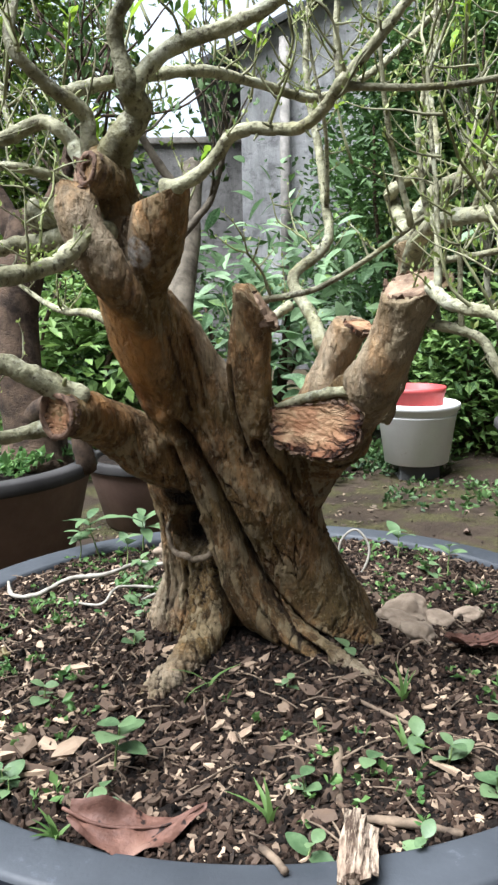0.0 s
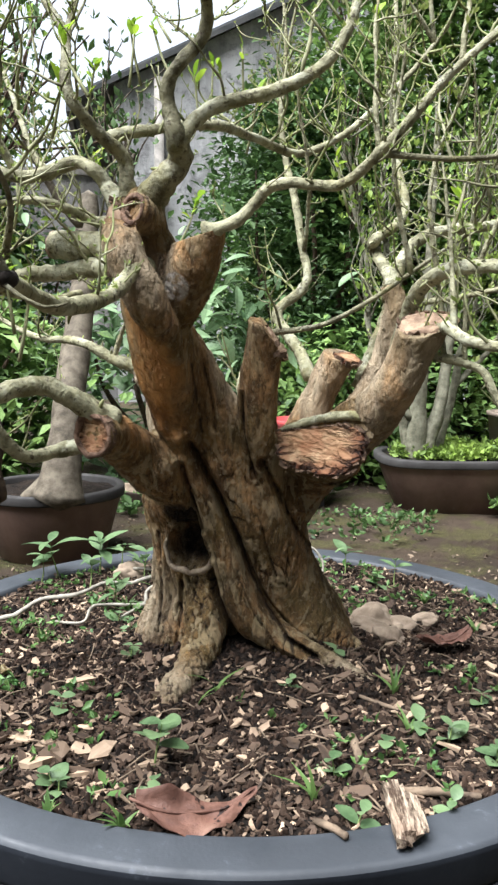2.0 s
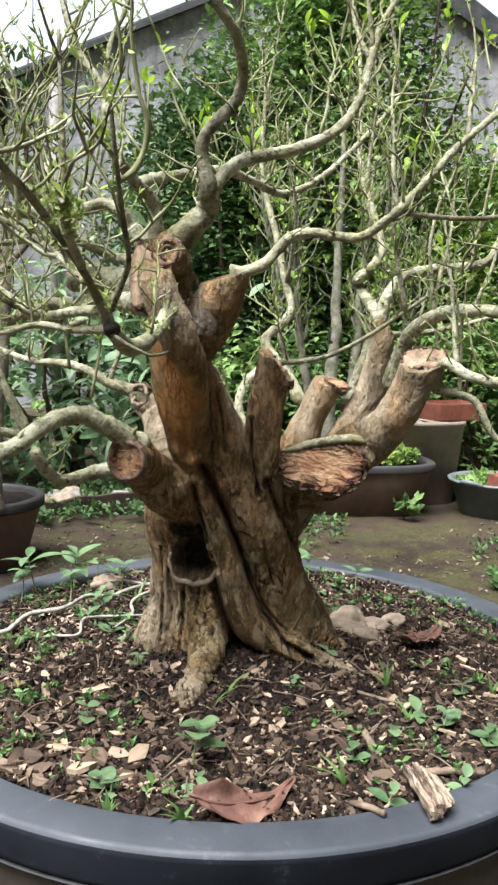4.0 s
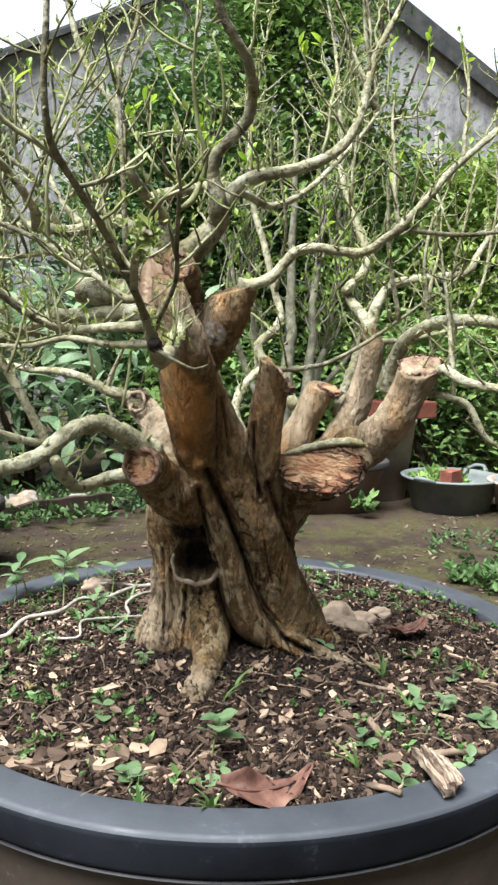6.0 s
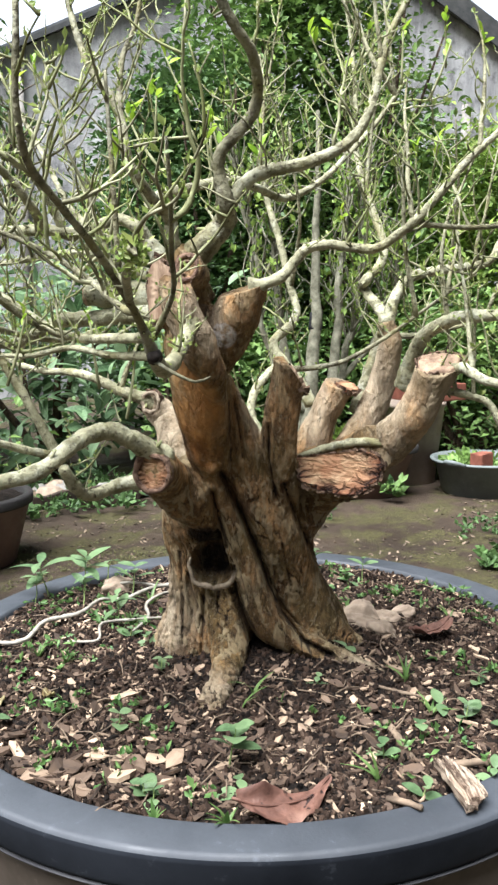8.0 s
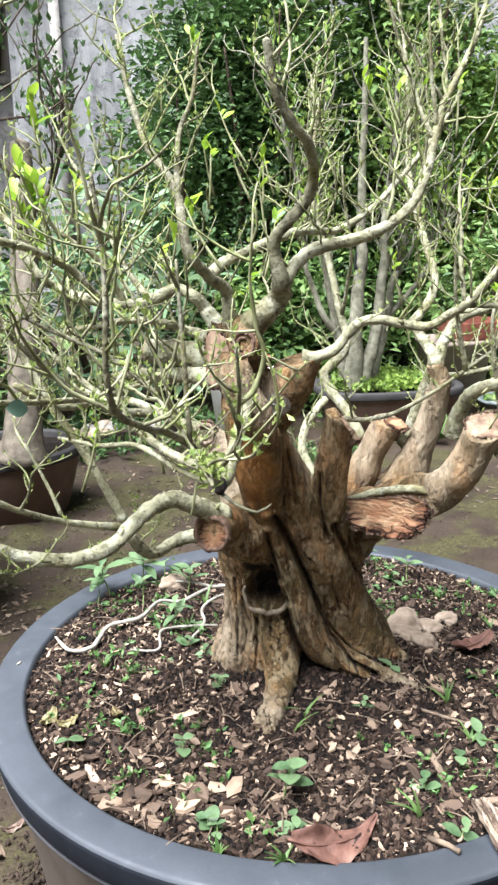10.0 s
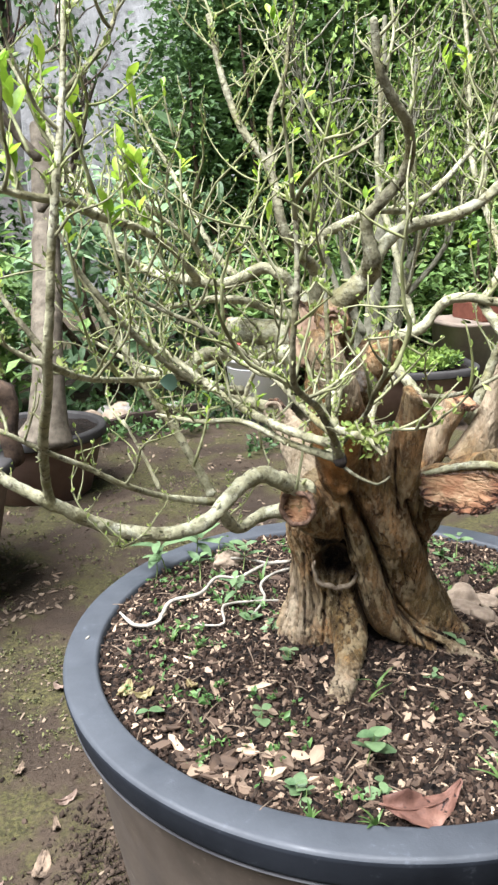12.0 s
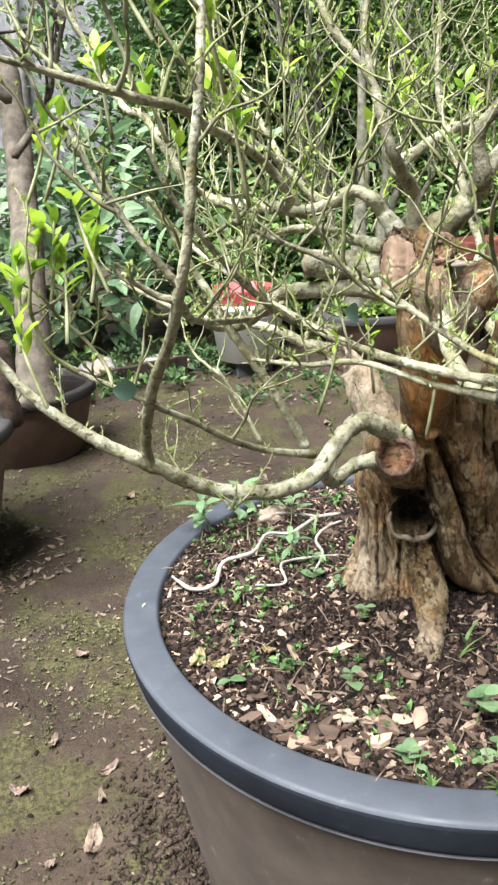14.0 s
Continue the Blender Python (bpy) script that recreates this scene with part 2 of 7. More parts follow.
def mud():
    m = Nodes("wet_mud", 0.8, spec=0.22)
    base = m.mix(m.ramp(m.noise(2.3, 6, 0.62), 0.36, 0.62), (0.025, 0.0168, 0.0108), (0.058, 0.0412, 0.0272))
    base = m.mix(m.ramp(m.noise(26, 5, 0.7), 0.47, 0.62, 0.0, 0.6), base, (0.028, 0.019, 0.012))
    patch = m.ramp(m.noise(5.2, 5, 0.62), 0.47, 0.56)
    moss = m.mul(patch, m.ramp(m.noise(70, 6, 0.8), 0.36, 0.54, 0.35, 1.0))
    base = m.mix(moss, base, m.mix(m.ramp(m.noise(130, 4, 0.7), 0.4, 0.6), (0.026, 0.024, 0.009), (0.080, 0.073, 0.026)))
    m.colour(m.mix(m.ramp(m.noise(120, 4, 0.7), 0.66, 0.76), base, (0.19, 0.155, 0.12)))
    m.rough(m.ramp(m.noise(4, 4, 0.6), 0.38, 0.62, 0.55, 0.95))
    m.bump(m.noise(30, 6, 0.7), 0.02, 0.8).bump(m.noise(180, 4, 0.7), 0.0045, 0.9)
    return m.mat


def plaster(name, a, b, stain):
    m = Nodes(name, 0.9, spec=0.2)
    base = m.mix(m.ramp(m.noise(1.1, 6, 0.65), 0.35, 0.65), a, b)
    streak = m.ramp(m.noise(2.6, 6, 0.7, m.stretch(1, 1, 0.16)), 0.45, 0.62, 0.0, 0.65)
    base = m.mix(streak, base, stain)
    m.colour(m.mix(m.ramp(m.noise(7, 6, 0.75), 0.50, 0.64, 0.0, 0.75), base, stain))
    m.bump(m.noise(16, 6, 0.7), 0.03, 0.6).bump(m.noise(70, 4, 0.7), 0.008, 0.6)
    return m.mat


def plain(name, a, b, rough=0.7, scale=30, depth=0.001, spec=0.3):
    m = Nodes(name, rough, spec=spec)
    m.colour(m.mix(m.ramp(m.noise(scale, 5, 0.65), 0.35, 0.65), a, b))
    m.bump(m.noise(scale * 6, 4, 0.7), depth, 0.6)
    return m.mat


def split_grain():
    m = Nodes("split_wood", 0.8, spec=0.25)
    grain = m.stretch(0.09, 1, 1)
    base = m.mix(m.ramp(m.noise(330, 5, 0.7, grain), 0.42, 0.58), (0.050, 0.031, 0.020), (0.38, 0.30, 0.22))
    m.colour(m.mix(m.ramp(m.noise(60, 4, 0.6), 0.52, 0.64, 0.0, 0.5), base, (0.16, 0.105, 0.07)))
    m.bump(m.noise(420, 4, 0.7, grain), 0.0022, 1.0)
    return m.mat


def dry_leaf():
    m = Nodes("dead_leaf", 0.65, spec=0.3)
    base = m.mix(m.ramp(m.noise(45, 5, 0.65), 0.35, 0.65), (0.070, 0.033, 0.023), (0.165, 0.083, 0.058))
    base = m.mix(m.ramp(m.noise(24, 3, 0.5), 0.56, 0.66, 0.0, 0.6), base, (0.20, 0.118, 0.085))
    m.colour(m.mix(m.ramp(m.noise(130, 2, 0.5), 0.66, 0.70), base, (0.018, 0.010, 0.008)))
    m.bump(m.noise(210, 4, 0.7), 0.0012, 0.7).bump(m.noise(40, 3, 0.6), 0.004, 0.6)
    return m.mat


BARK, TWIG = trunk_bark(), twig_bark()
PALE_LIMB = branch_bark("pale_branch_bark", (0.138, 0.132, 0.072), (0.375, 0.362, 0.232), 0.5)
DARK_LIMB = branch_bark("brown_branch_bark", (0.070, 0.064, 0.034), (0.228, 0.217, 0.134), 0.3)
CUT, CUT_DARK, CUT_PALE = cut_wood("cut_wood", 0.68), cut_wood("old_cut_wood", 0.8), pale_wood("weathered_cut", (0.19, 0.118, 0.075), (0.42, 0.305, 0.208), 90)
CUT_OLD = pale_wood("dry_cut_wood", (0.14, 0.088, 0.056), (0.37, 0.265, 0.175), 110)
LIP_BARK = plain("healed_bark", (0.115, 0.085, 0.055), (0.34, 0.275, 0.195), 0.8, 130, 0.002)
KNOT_BARK = plain("knot_bark", (0.075, 0.042, 0.028), (0.26, 0.165, 0.112), 0.85, 150, 0.003)
TAR = plain("black_knot", (0.010, 0.008, 0.007), (0.03, 0.022, 0.017), 0.8, 200, 0.001)
FLAKE = plain("bark_flake", (0.05, 0.03, 0.02), (0.17, 0.11, 0.07), 0.85, 120, 0.002)
# one rim plastic in two tones: skylit top and shaded face, painted in
RIM_LIT = plastic("rim_lit_plastic", (0.025, 0.029, 0.035), (0.049, 0.055, 0.064), 0.6, (0.11, 0.122, 0.143))
RIM_SHADED = plastic("rim_shaded_plastic", (0.0075, 0.009, 0.012), (0.019, 0.022, 0.028), 0.66, (0.07, 0.078, 0.09))
RIM_SHADED.node_tree.nodes["Principled BSDF"].inputs["Specular IOR Level"].default_value = 0.10
LIP = plastic("worn_lip", (0.010, 0.010, 0.012), (0.045, 0.045, 0.048), 0.75, (0.50, 0.49, 0.47))
TUB_RIM = plastic("tub_rim_plastic", (0.016, 0.014, 0.013), (0.038, 0.035, 0.033), 0.75, (0.09, 0.085, 0.08))
BODY = plastic("tub_plastic", (0.042, 0.032, 0.024), (0.098, 0.077, 0.059), 0.62, (0.26, 0.22, 0.18))
BODY_RED = plastic("brown_tub_plastic", (0.098, 0.060, 0.045), (0.170, 0.106, 0.080), 0.6, (0.2, 0.15, 0.12))
EARTH, CRUMB, CHIP, CHIP_ONE = earth(), crumbs(), chips(False), chips(True)
LEAF = leaf_green("fresh_leaf", (0.16, 0.30, 0.022), (0.36, 0.50, 0.045), 0.45, 0.4, True, 0.3)
WAXY = leaf_green("waxy_leaf", (0.045, 0.085, 0.055), (0.085, 0.145, 0.10), 0.3, 0.7)
BUD = leaf_green("bud_green", (0.13, 0.20, 0.035), (0.37, 0.43, 0.13), 0.4)
SEED = leaf_green("seedling_leaf", (0.066, 0.118, 0.050), (0.155, 0.230, 0.105), 0.25, 0.45, True, 0.4)
STALK = plain("seedling_stalk", (0.16, 0.24, 0.07), (0.26, 0.32, 0.12), 0.6, 80)
MOSS = leaf_green("olive_moss", (0.030, 0.034, 0.011), (0.155, 0.155, 0.060), 0.15, 0.8)
GRASS = leaf_green("grass_blade", (0.045, 0.10, 0.022), (0.15, 0.235, 0.065), 0.3, 0.5)
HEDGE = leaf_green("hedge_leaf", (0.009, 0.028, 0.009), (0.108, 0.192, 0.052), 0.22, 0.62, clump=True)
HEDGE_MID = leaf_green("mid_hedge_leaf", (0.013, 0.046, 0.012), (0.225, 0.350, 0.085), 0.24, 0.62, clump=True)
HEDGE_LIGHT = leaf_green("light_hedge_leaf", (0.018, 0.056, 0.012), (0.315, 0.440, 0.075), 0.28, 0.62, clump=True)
WEED = leaf_green("weed_leaf", (0.045, 0.12, 0.03), (0.16, 0.27, 0.08), 0.35)
DEAD = dry_leaf()
YELLOW = leaf_green("yellowed_leaf", (0.15, 0.105, 0.045), (0.26, 0.225, 0.10), 0.25, 0.5, True)
STRAW = plain("bleached_leaf", (0.095, 0.062, 0.045), (0.22, 0.160, 0.122), 0.7, 45, 0.0008)
STONE = plain("stone", (0.18, 0.135, 0.095), (0.36, 0.285, 0.21), 0.85, 35, 0.002)
ROOT_WHITE = plain("white_root", (0.17, 0.155, 0.125), (0.35, 0.325, 0.27), 0.65, 60, 0.0006)
DRIFT = split_grain()
SCRAP = leaf_green("dry_scrap", (0.022, 0.015, 0.010), (0.21, 0.158, 0.108), 0.05, 0.85)
STICK = plain("dry_stick", (0.06, 0.043, 0.03), (0.21, 0.155, 0.105), 0.85, 70, 0.001)
MUD, CLOD = mud(), clod()
PLANK = pale_wood("rusty_board", (0.016, 0.010, 0.007), (0.048, 0.032, 0.022), 30)
BROAD = leaf_green("broad_leaf", (0.055, 0.115, 0.045), (0.25, 0.36, 0.19), 0.3, 0.5)
WALL = plaster("stained_render", (0.31, 0.31, 0.31), (0.60, 0.60, 0.60), (0.14, 0.14, 0.14))
WALL_LOW = plaster("old_yard_wall", (0.15, 0.145, 0.14), (0.27, 0.26, 0.25), (0.07, 0.07, 0.065))
ROOF = plain("roof_sheet", (0.075, 0.08, 0.085), (0.14, 0.145, 0.15), 0.6, 3, 0.004)
FASCIA = plain("fascia_board", (0.05, 0.054, 0.054), (0.10, 0.10, 0.097), 0.7, 8, 0.002)
WHITE = plastic("white_plastic", (0.74, 0.73, 0.71), (0.84, 0.83, 0.81), 0.5, (0.30, 0.26, 0.20))
RED = plastic("red_plastic", (0.29, 0.035, 0.035), (0.42, 0.06, 0.055), 0.5, (0.5, 0.2, 0.18))
BRICK = plain("terracotta", (0.13, 0.042, 0.026), (0.22, 0.080, 0.050), 0.85, 24, 0.002)
GREY_POT = plastic("grey_plastic", (0.20, 0.158, 0.12), (0.33, 0.262, 0.205), 0.7, (0.36, 0.34, 0.3))
BASIN = plastic("green_grey_plastic", (0.090, 0.105, 0.100), (0.15, 0.168, 0.16), 0.6, (0.3, 0.33, 0.33))
OLD_BARK = plain("old_bark", (0.022, 0.014, 0.009), (0.125, 0.084, 0.055), 0.9, 34, 0.012)
GROVE_BARK = plain("grey_green_bark", (0.095, 0.092, 0.060), (0.27, 0.262, 0.188), 0.8, 30, 0.005)
PALE_BARK = plain("pale_bark", (0.058, 0.047, 0.032), (0.175, 0.148, 0.108), 0.8, 26, 0.006)
TAPE = plain("black_tape", (0.012, 0.012, 0.014), (0.03, 0.03, 0.035), 0.4, 40, 0.0008, 0.5)
CONCRETE = plain("concrete", (0.16, 0.15, 0.135), (0.30, 0.28, 0.25), 0.9, 14, 0.003)


# ---- mesh helpers ----
def link_mesh(name, verts, faces, material, parent=None, label="", smooth=True):
    me = bpy.data.meshes.new(name)
    me.from_pydata([tuple(v) for v in verts], [], [tuple(f) for f in faces])
    me.materials.append(material)
    if smooth:
        me.polygons.foreach_set("use_smooth", [True] * len(me.polygons))
    me.update()
    ob = new(name, me)
    if parent:
        ob.parent = parent
    return tagged(ob, label)


def part(name, bm, material, parent, label="", smooth=True):
    me = bpy.data.meshes.new(name)
    bm.to_mesh(me)
    bm.free()
    me.materials.append(material)
    me.polygons.foreach_set("use_smooth", [smooth] * len(me.polygons))
    ob = new(name, me)
    ob.parent = parent
    return tagged(ob, label)


def thing(name, label, category, at=(0, 0, 0), turn=0.0, group="", kind=""):
    ob = new(name)
    ob.empty_display_size = 0.02
    ob.matrix_world = pose(*at, 0, 0, turn)
    return tagged(ob, label, category, group, kind)


class Soup:
    """Collects many pieces into one mesh."""

    def __init__(self):
        self.v, self.f, self.n = [], [], 0

    def add(self, verts, faces):
        self.v.extend(verts)
        self.f.extend([tuple(i + self.n for i in face) for face in faces])
        self.n += len(verts)

    def link(self, name, material, parent=None, label="", smooth=True):
        return link_mesh(name, self.v, self.f, material, parent, label, smooth)


def flowing(nodes, step):
    """Points and radii along a smooth line through nodes of x, y, z, radius."""
    a = np.array(nodes, float)
    a = np.vstack([2 * a[0] - a[1], a, 2 * a[-1] - a[-2]])
    out = []
    for i in range(1, len(a) - 2):
        p0, p1, p2, p3 = a[i - 1:i + 3]
        n = max(2, int(np.linalg.norm(p2[:3] - p1[:3]) / step))
        for k in range(n):
            t = k / n
            out.append(0.5 * (2 * p1 + (p2 - p0) * t + (2 * p0 - 5 * p1 + 4 * p2 - p3) * t * t + (3 * p1 - p0 - 3 * p2 + p3) * t ** 3))
    out.append(a[-2])
    out = np.array(out)
    out[:, 3] = np.maximum(out[:, 3], a[:, 3].clip(1e-4).min() * 0.6)
    return out


def tube(nodes, step=0.006, seg=10, knots=0.0, seed=0, tip=0.6):
    """A closed, tapered tube with an uneven skin: vertices and faces."""
    line = flowing(nodes, step)
    verts, faces = [], []
    side = Vector((0.31, 0.72, 0.62))
    n = len(line)
    for i, (x, y, z, r) in enumerate(line):
        ahead = Vector(line[min(i + 1, n - 1)][:3]) - Vector(line[max(i - 1, 0)][:3])
        ahead = ahead.normalized() if ahead.length > 1e-9 else Vector((0, 0, 1))
        side = (side - ahead * side.dot(ahead)).normalized()
        other = ahead.cross(side)
        for k in range(seg):
            a = 2 * math.pi * k / seg
            way = side * math.cos(a) + other * math.sin(a)
            q = Vector((x, y, z)) + way * r
            bulge = 1 + knots * (noise.noise(q * (0.32 / max(r, 0.002)) + Vector((seed, 0, 0))) + 0.5 * noise.noise(q * (0.9 / max(r, 0.002))))
            verts.append(Vector((x, y, z)) + way * (r * bulge))
    for i in range(n - 1):
        for k in range(seg):
            faces.append((i * seg + k, i * seg + (k + 1) % seg, (i + 1) * seg + (k + 1) % seg, (i + 1) * seg + k))
    for i, way in ((0, -1), (n - 1, 1)):
        ahead = (Vector(line[-1][:3]) - Vector(line[-2][:3])) if i else (Vector(line[1][:3]) - Vector(line[0][:3]))
        verts.append(Vector(line[i][:3]) + ahead.normalized() * (way * line[i][3] * tip))
        c = len(verts) - 1
        for k in range(seg):
            a, b = i * seg + k, i * seg + (k + 1) % seg
            faces.append((a, b, c) if i else (b, a, c))
    return verts, faces


def lathe(profile, seg=96, wide=1.0, deep=1.0, power=2.0, wobble=0.0):
    """A turned shell. profile: rows of radius, height; power above 2 squares the plan."""
    verts, faces = [], []
    n = len(profile)
    for k in range(seg):
        a = 2 * math.pi * k / seg
        c, s = math.cos(a), math.sin(a)
        r0 = (abs(c) ** power + abs(s) ** power) ** (-1 / power)
        r0 *= 1 + wobble * (math.sin(2 * a + 0.7) + 0.5 * math.sin(3 * a + 2.0))
        for r, z in profile:
            verts.append((c * r * r0 * wide, s * r * r0 * deep, z))
    for k in range(seg):
        j = (k + 1) % seg
        for i in range(n - 1):
            faces.append((k * n + i, j * n + i, j * n + i + 1, k * n + i + 1))
    return verts, faces


def box(bm, x0, y0, z0, x1, y1, z1, bevel=0.0):
    made = bmesh.ops.create_cube(bm, size=1.0, matrix=Matrix.Translation(((x0 + x1) / 2, (y0 + y1) / 2, (z0 + z1) / 2)) @ Matrix.Diagonal((x1 - x0, y1 - y0, z1 - z0, 1)))
    if bevel:
        edges = list({e for v in made["verts"] for e in v.link_edges})
        bmesh.ops.bevel(bm, geom=edges, offset=bevel, segments=2, affect="EDGES", profile=0.7)
    return bm


def leaf_shape(long, wide, fold=0.25, curl=0.15, rows=6, point=1.0):
    """A leaf along +x from its stalk, folded at the midrib: vertices and faces."""
    verts, faces = [], []
    for i in range(rows + 1):
        t = i / rows
        w = wide * 0.5 * (math.sin(math.pi * min(1, t * 0.94 + 0.03)) ** 0.75) * (1 - 0.25 * t * point)
        x, z = long * t, -curl * long * t * t
        verts += [(x, -w, z + fold * w), (x, 0, z), (x, w, z + fold * w)]
    for i in range(rows):
        a = i * 3
        faces += [(a, a + 3, a + 4, a + 1), (a + 1, a + 4, a + 5, a + 2)]
    return verts, faces


def shared_mesh(name, shape, material):
    me = bpy.data.meshes.new(name)
    me.from_pydata([tuple(v) for v in shape[0]], [], [tuple(f) for f in shape[1]])
    me.materials.append(material)
    me.polygons.foreach_set("use_smooth", [True] * len(me.polygons))
    return me


def place(name, me, parent, m, label=""):
    ob = new(name, me)
    ob.parent = parent
    ob.matrix_basis = m
    return tagged(ob, label)


def pebble(size, rng, flat=0.7, rough=0.23):
    """An uneven little lump: vertices and faces."""
    bm = bmesh.new()
    bmesh.ops.create_icosphere(bm, subdivisions=1, radius=1.0)
    bm.verts.ensure_lookup_table()
    verts = []
    for v in bm.verts:
        k = rng.uniform(0.95 - rough, 0.95 + rough)
        verts.append((v.co.x * size * k, v.co.y * size * k * 0.85, v.co.z * size * k * flat))
    faces = [[v.index for v in f.verts] for f in bm.faces]
    bm.free()
    return verts, faces


def turned(shape, m):
    return [m @ Vector(v) for v in shape[0]], shape[1]


def soil_z(x, y):
    return 0.384 + 0.024 * math.exp(-(x / 0.125) ** 2 - ((y + 0.015) / 0.10) ** 2) + 0.0035 * noise.noise(Vector((x * 22, y * 22, 0.3))) + 0.002 * noise.noise(Vector((x * 60, y * 60, 4.3)))


def heap(x, y):
    """Loose clods heaped round the foot of the tub."""
    r = math.hypot(x, y)
    if r > 0.75:
        return 0.0
    return math.exp(-((r - 0.30) / 0.13) ** 2) * (0.035 + 0.028 * noise.noise(Vector((x * 12, y * 12, 6.1))) + 0.012 * noise.noise(Vector((x * 40, y * 40, 3.1))))


def ground_z(x, y):
    far = min(1.0, max(0.0, (6.0 - math.hypot(x, y)) / 3.0))
    return far * (0.022 * noise.noise(Vector((x * 1.7, y * 1.7, 1.1))) + 0.008 * noise.noise(Vector((x * 8, y * 8, 2.2)))) - 0.012 + heap(x, y)


# ---- the ground, the house and the yard wall ----
def ground():
    near = [i * 0.04 for i in range(-75, 76)] + [i * 0.0125 for i in range(-64, -16)] + [i * 0.0125 - 0.9 for i in range(-30, 40)]
    line = sorted(set(round(q, 4) for q in near + [-250, -90, -40, -20, -10, -6, -4.2, 4.2, 6, 10, 20, 40, 90, 250]))
    verts = [(x, y + 1.2, ground_z(x, y + 1.2)) for y in line for x in line]
    n = len(line)
    faces = [(j * n + i, j * n + i + 1, (j + 1) * n + i + 1, (j + 1) * n + i) for j in range(n - 1) for i in range(n - 1)]
    tagged(link_mesh("ground", verts, faces, MUD), "damp brown mud yard with moss patches", "ground", kind="structure")


ground()


def house():
    base = thing("house", "grey rendered gable house with a low sheet roof", "house", (0, 7, 0))
    x0, x1, apex, eave, top = -0.05, 6.95, 3.45, 2.84, 4.58
    bm = bmesh.new()
    front = [bm.verts.new(p) for p in ((x0, 0, -0.1), (x1, 0, -0.1), (x1, 0, eave), (apex, 0, top), (x0, 0, eave))]
    face = bm.faces.new(front)
    back = bmesh.ops.extrude_face_region(bm, geom=[face])
    bmesh.ops.translate(bm, vec=(0, 5, 0), verts=[g for g in back["geom"] if isinstance(g, bmesh.types.BMVert)])
    bmesh.ops.recalc_face_normals(bm, faces=bm.faces)
    part("wall", bm, WALL, base, "grey cement wall streaked with mould", False)
    slope = (top - eave) / (apex - x0)
    for way, name in ((-1, "roof"), (1, "roof")):
        edge = apex + way * (apex - x0 + 0.42)
        low = top - slope * (abs(edge - apex)) + 0.02
        drop = 0.02 if way < 0 else 0.20
        verts, faces = [], []
        n = 90
        for i in range(n + 1):
            y = -0.06 + 5.4 * i / n
            ripple = 0.012 * math.sin(i * math.pi * 0.9)
            verts += [(apex, y, top + 0.03 + ripple), (edge, y, low + 0.01 + ripple), (apex, y, top + 0.075 + ripple), (edge, y, low + 0.05 + ripple)]
        for i in range(n):
            a = i * 4
            faces += [(a, a + 1, a + 5, a + 4), (a + 2, a + 6, a + 7, a + 3), (a + 1, a + 3, a + 7, a + 5)]
        faces += [(0, 2, 3, 1)]
        link_mesh("roof", verts, faces, ROOF, base, "weathered corrugated roof sheets", False)
        bm = bmesh.new()
        v = [bm.verts.new(p) for p in ((apex, -0.09, top + 0.04), (edge, -0.09, low + 0.02), (edge, -0.09, low - drop), (apex, -0.09, top - drop))]
        f = bm.faces.new(v)
        deep = bmesh.ops.extrude_face_region(bm, geom=[f])
        bmesh.ops.translate(bm, vec=(0, 0.035, 0), verts=[g for g in deep["geom"] if isinstance(g, bmesh.types.BMVert)])
        bmesh.ops.recalc_face_normals(bm, faces=bm.faces)
        part("fascia", bm, FASCIA, base, "dark fascia board", False)
        bm = bmesh.new()
        box(bm, min(edge, edge - way * 0.05), -0.26, low - 0.13, max(edge, edge - way * 0.05), 5.2, low + 0.005, 0.004)
        part("eave_board", bm, FASCIA, base, "", False)
    for x in (0.34, 4.9):
        bm = bmesh.new()
        bmesh.ops.create_cone(bm, cap_ends=True, segments=14, radius1=0.045, radius2=0.045, depth=2.9, matrix=Matrix.Translation((x, -0.05, 1.45)))
        part("drain_pipe", bm, CONCRETE, base, "grey drain pipe")


house()


def yard_wall(name, x0, x1, y, h):
    base = thing(name, "low mouldy cement yard wall", "wall", (0, y, 0), kind="structure")
    bm = bmesh.new()
    box(bm, x0, 0, -0.1, x1, 0.14, h - 0.06, 0.01)
    part("wall", bm, WALL_LOW, base, "", False)
    bm = bmesh.new()
    box(bm, x0, -0.03, h - 0.06, x1, 0.17, h, 0.012)
    part("coping", bm, CONCRETE, base, "", False)


yard_wall("wall_west", -9.0, 0.1, 7.3, 2.15)
yard_wall("wall_east", 6.8, 16.0, 7.3, 2.0)
# unseen wall added behind the walker to block low sky light
yard_wall("sky_block_wall", -9.0, 16.0, -9.0, 1.8)


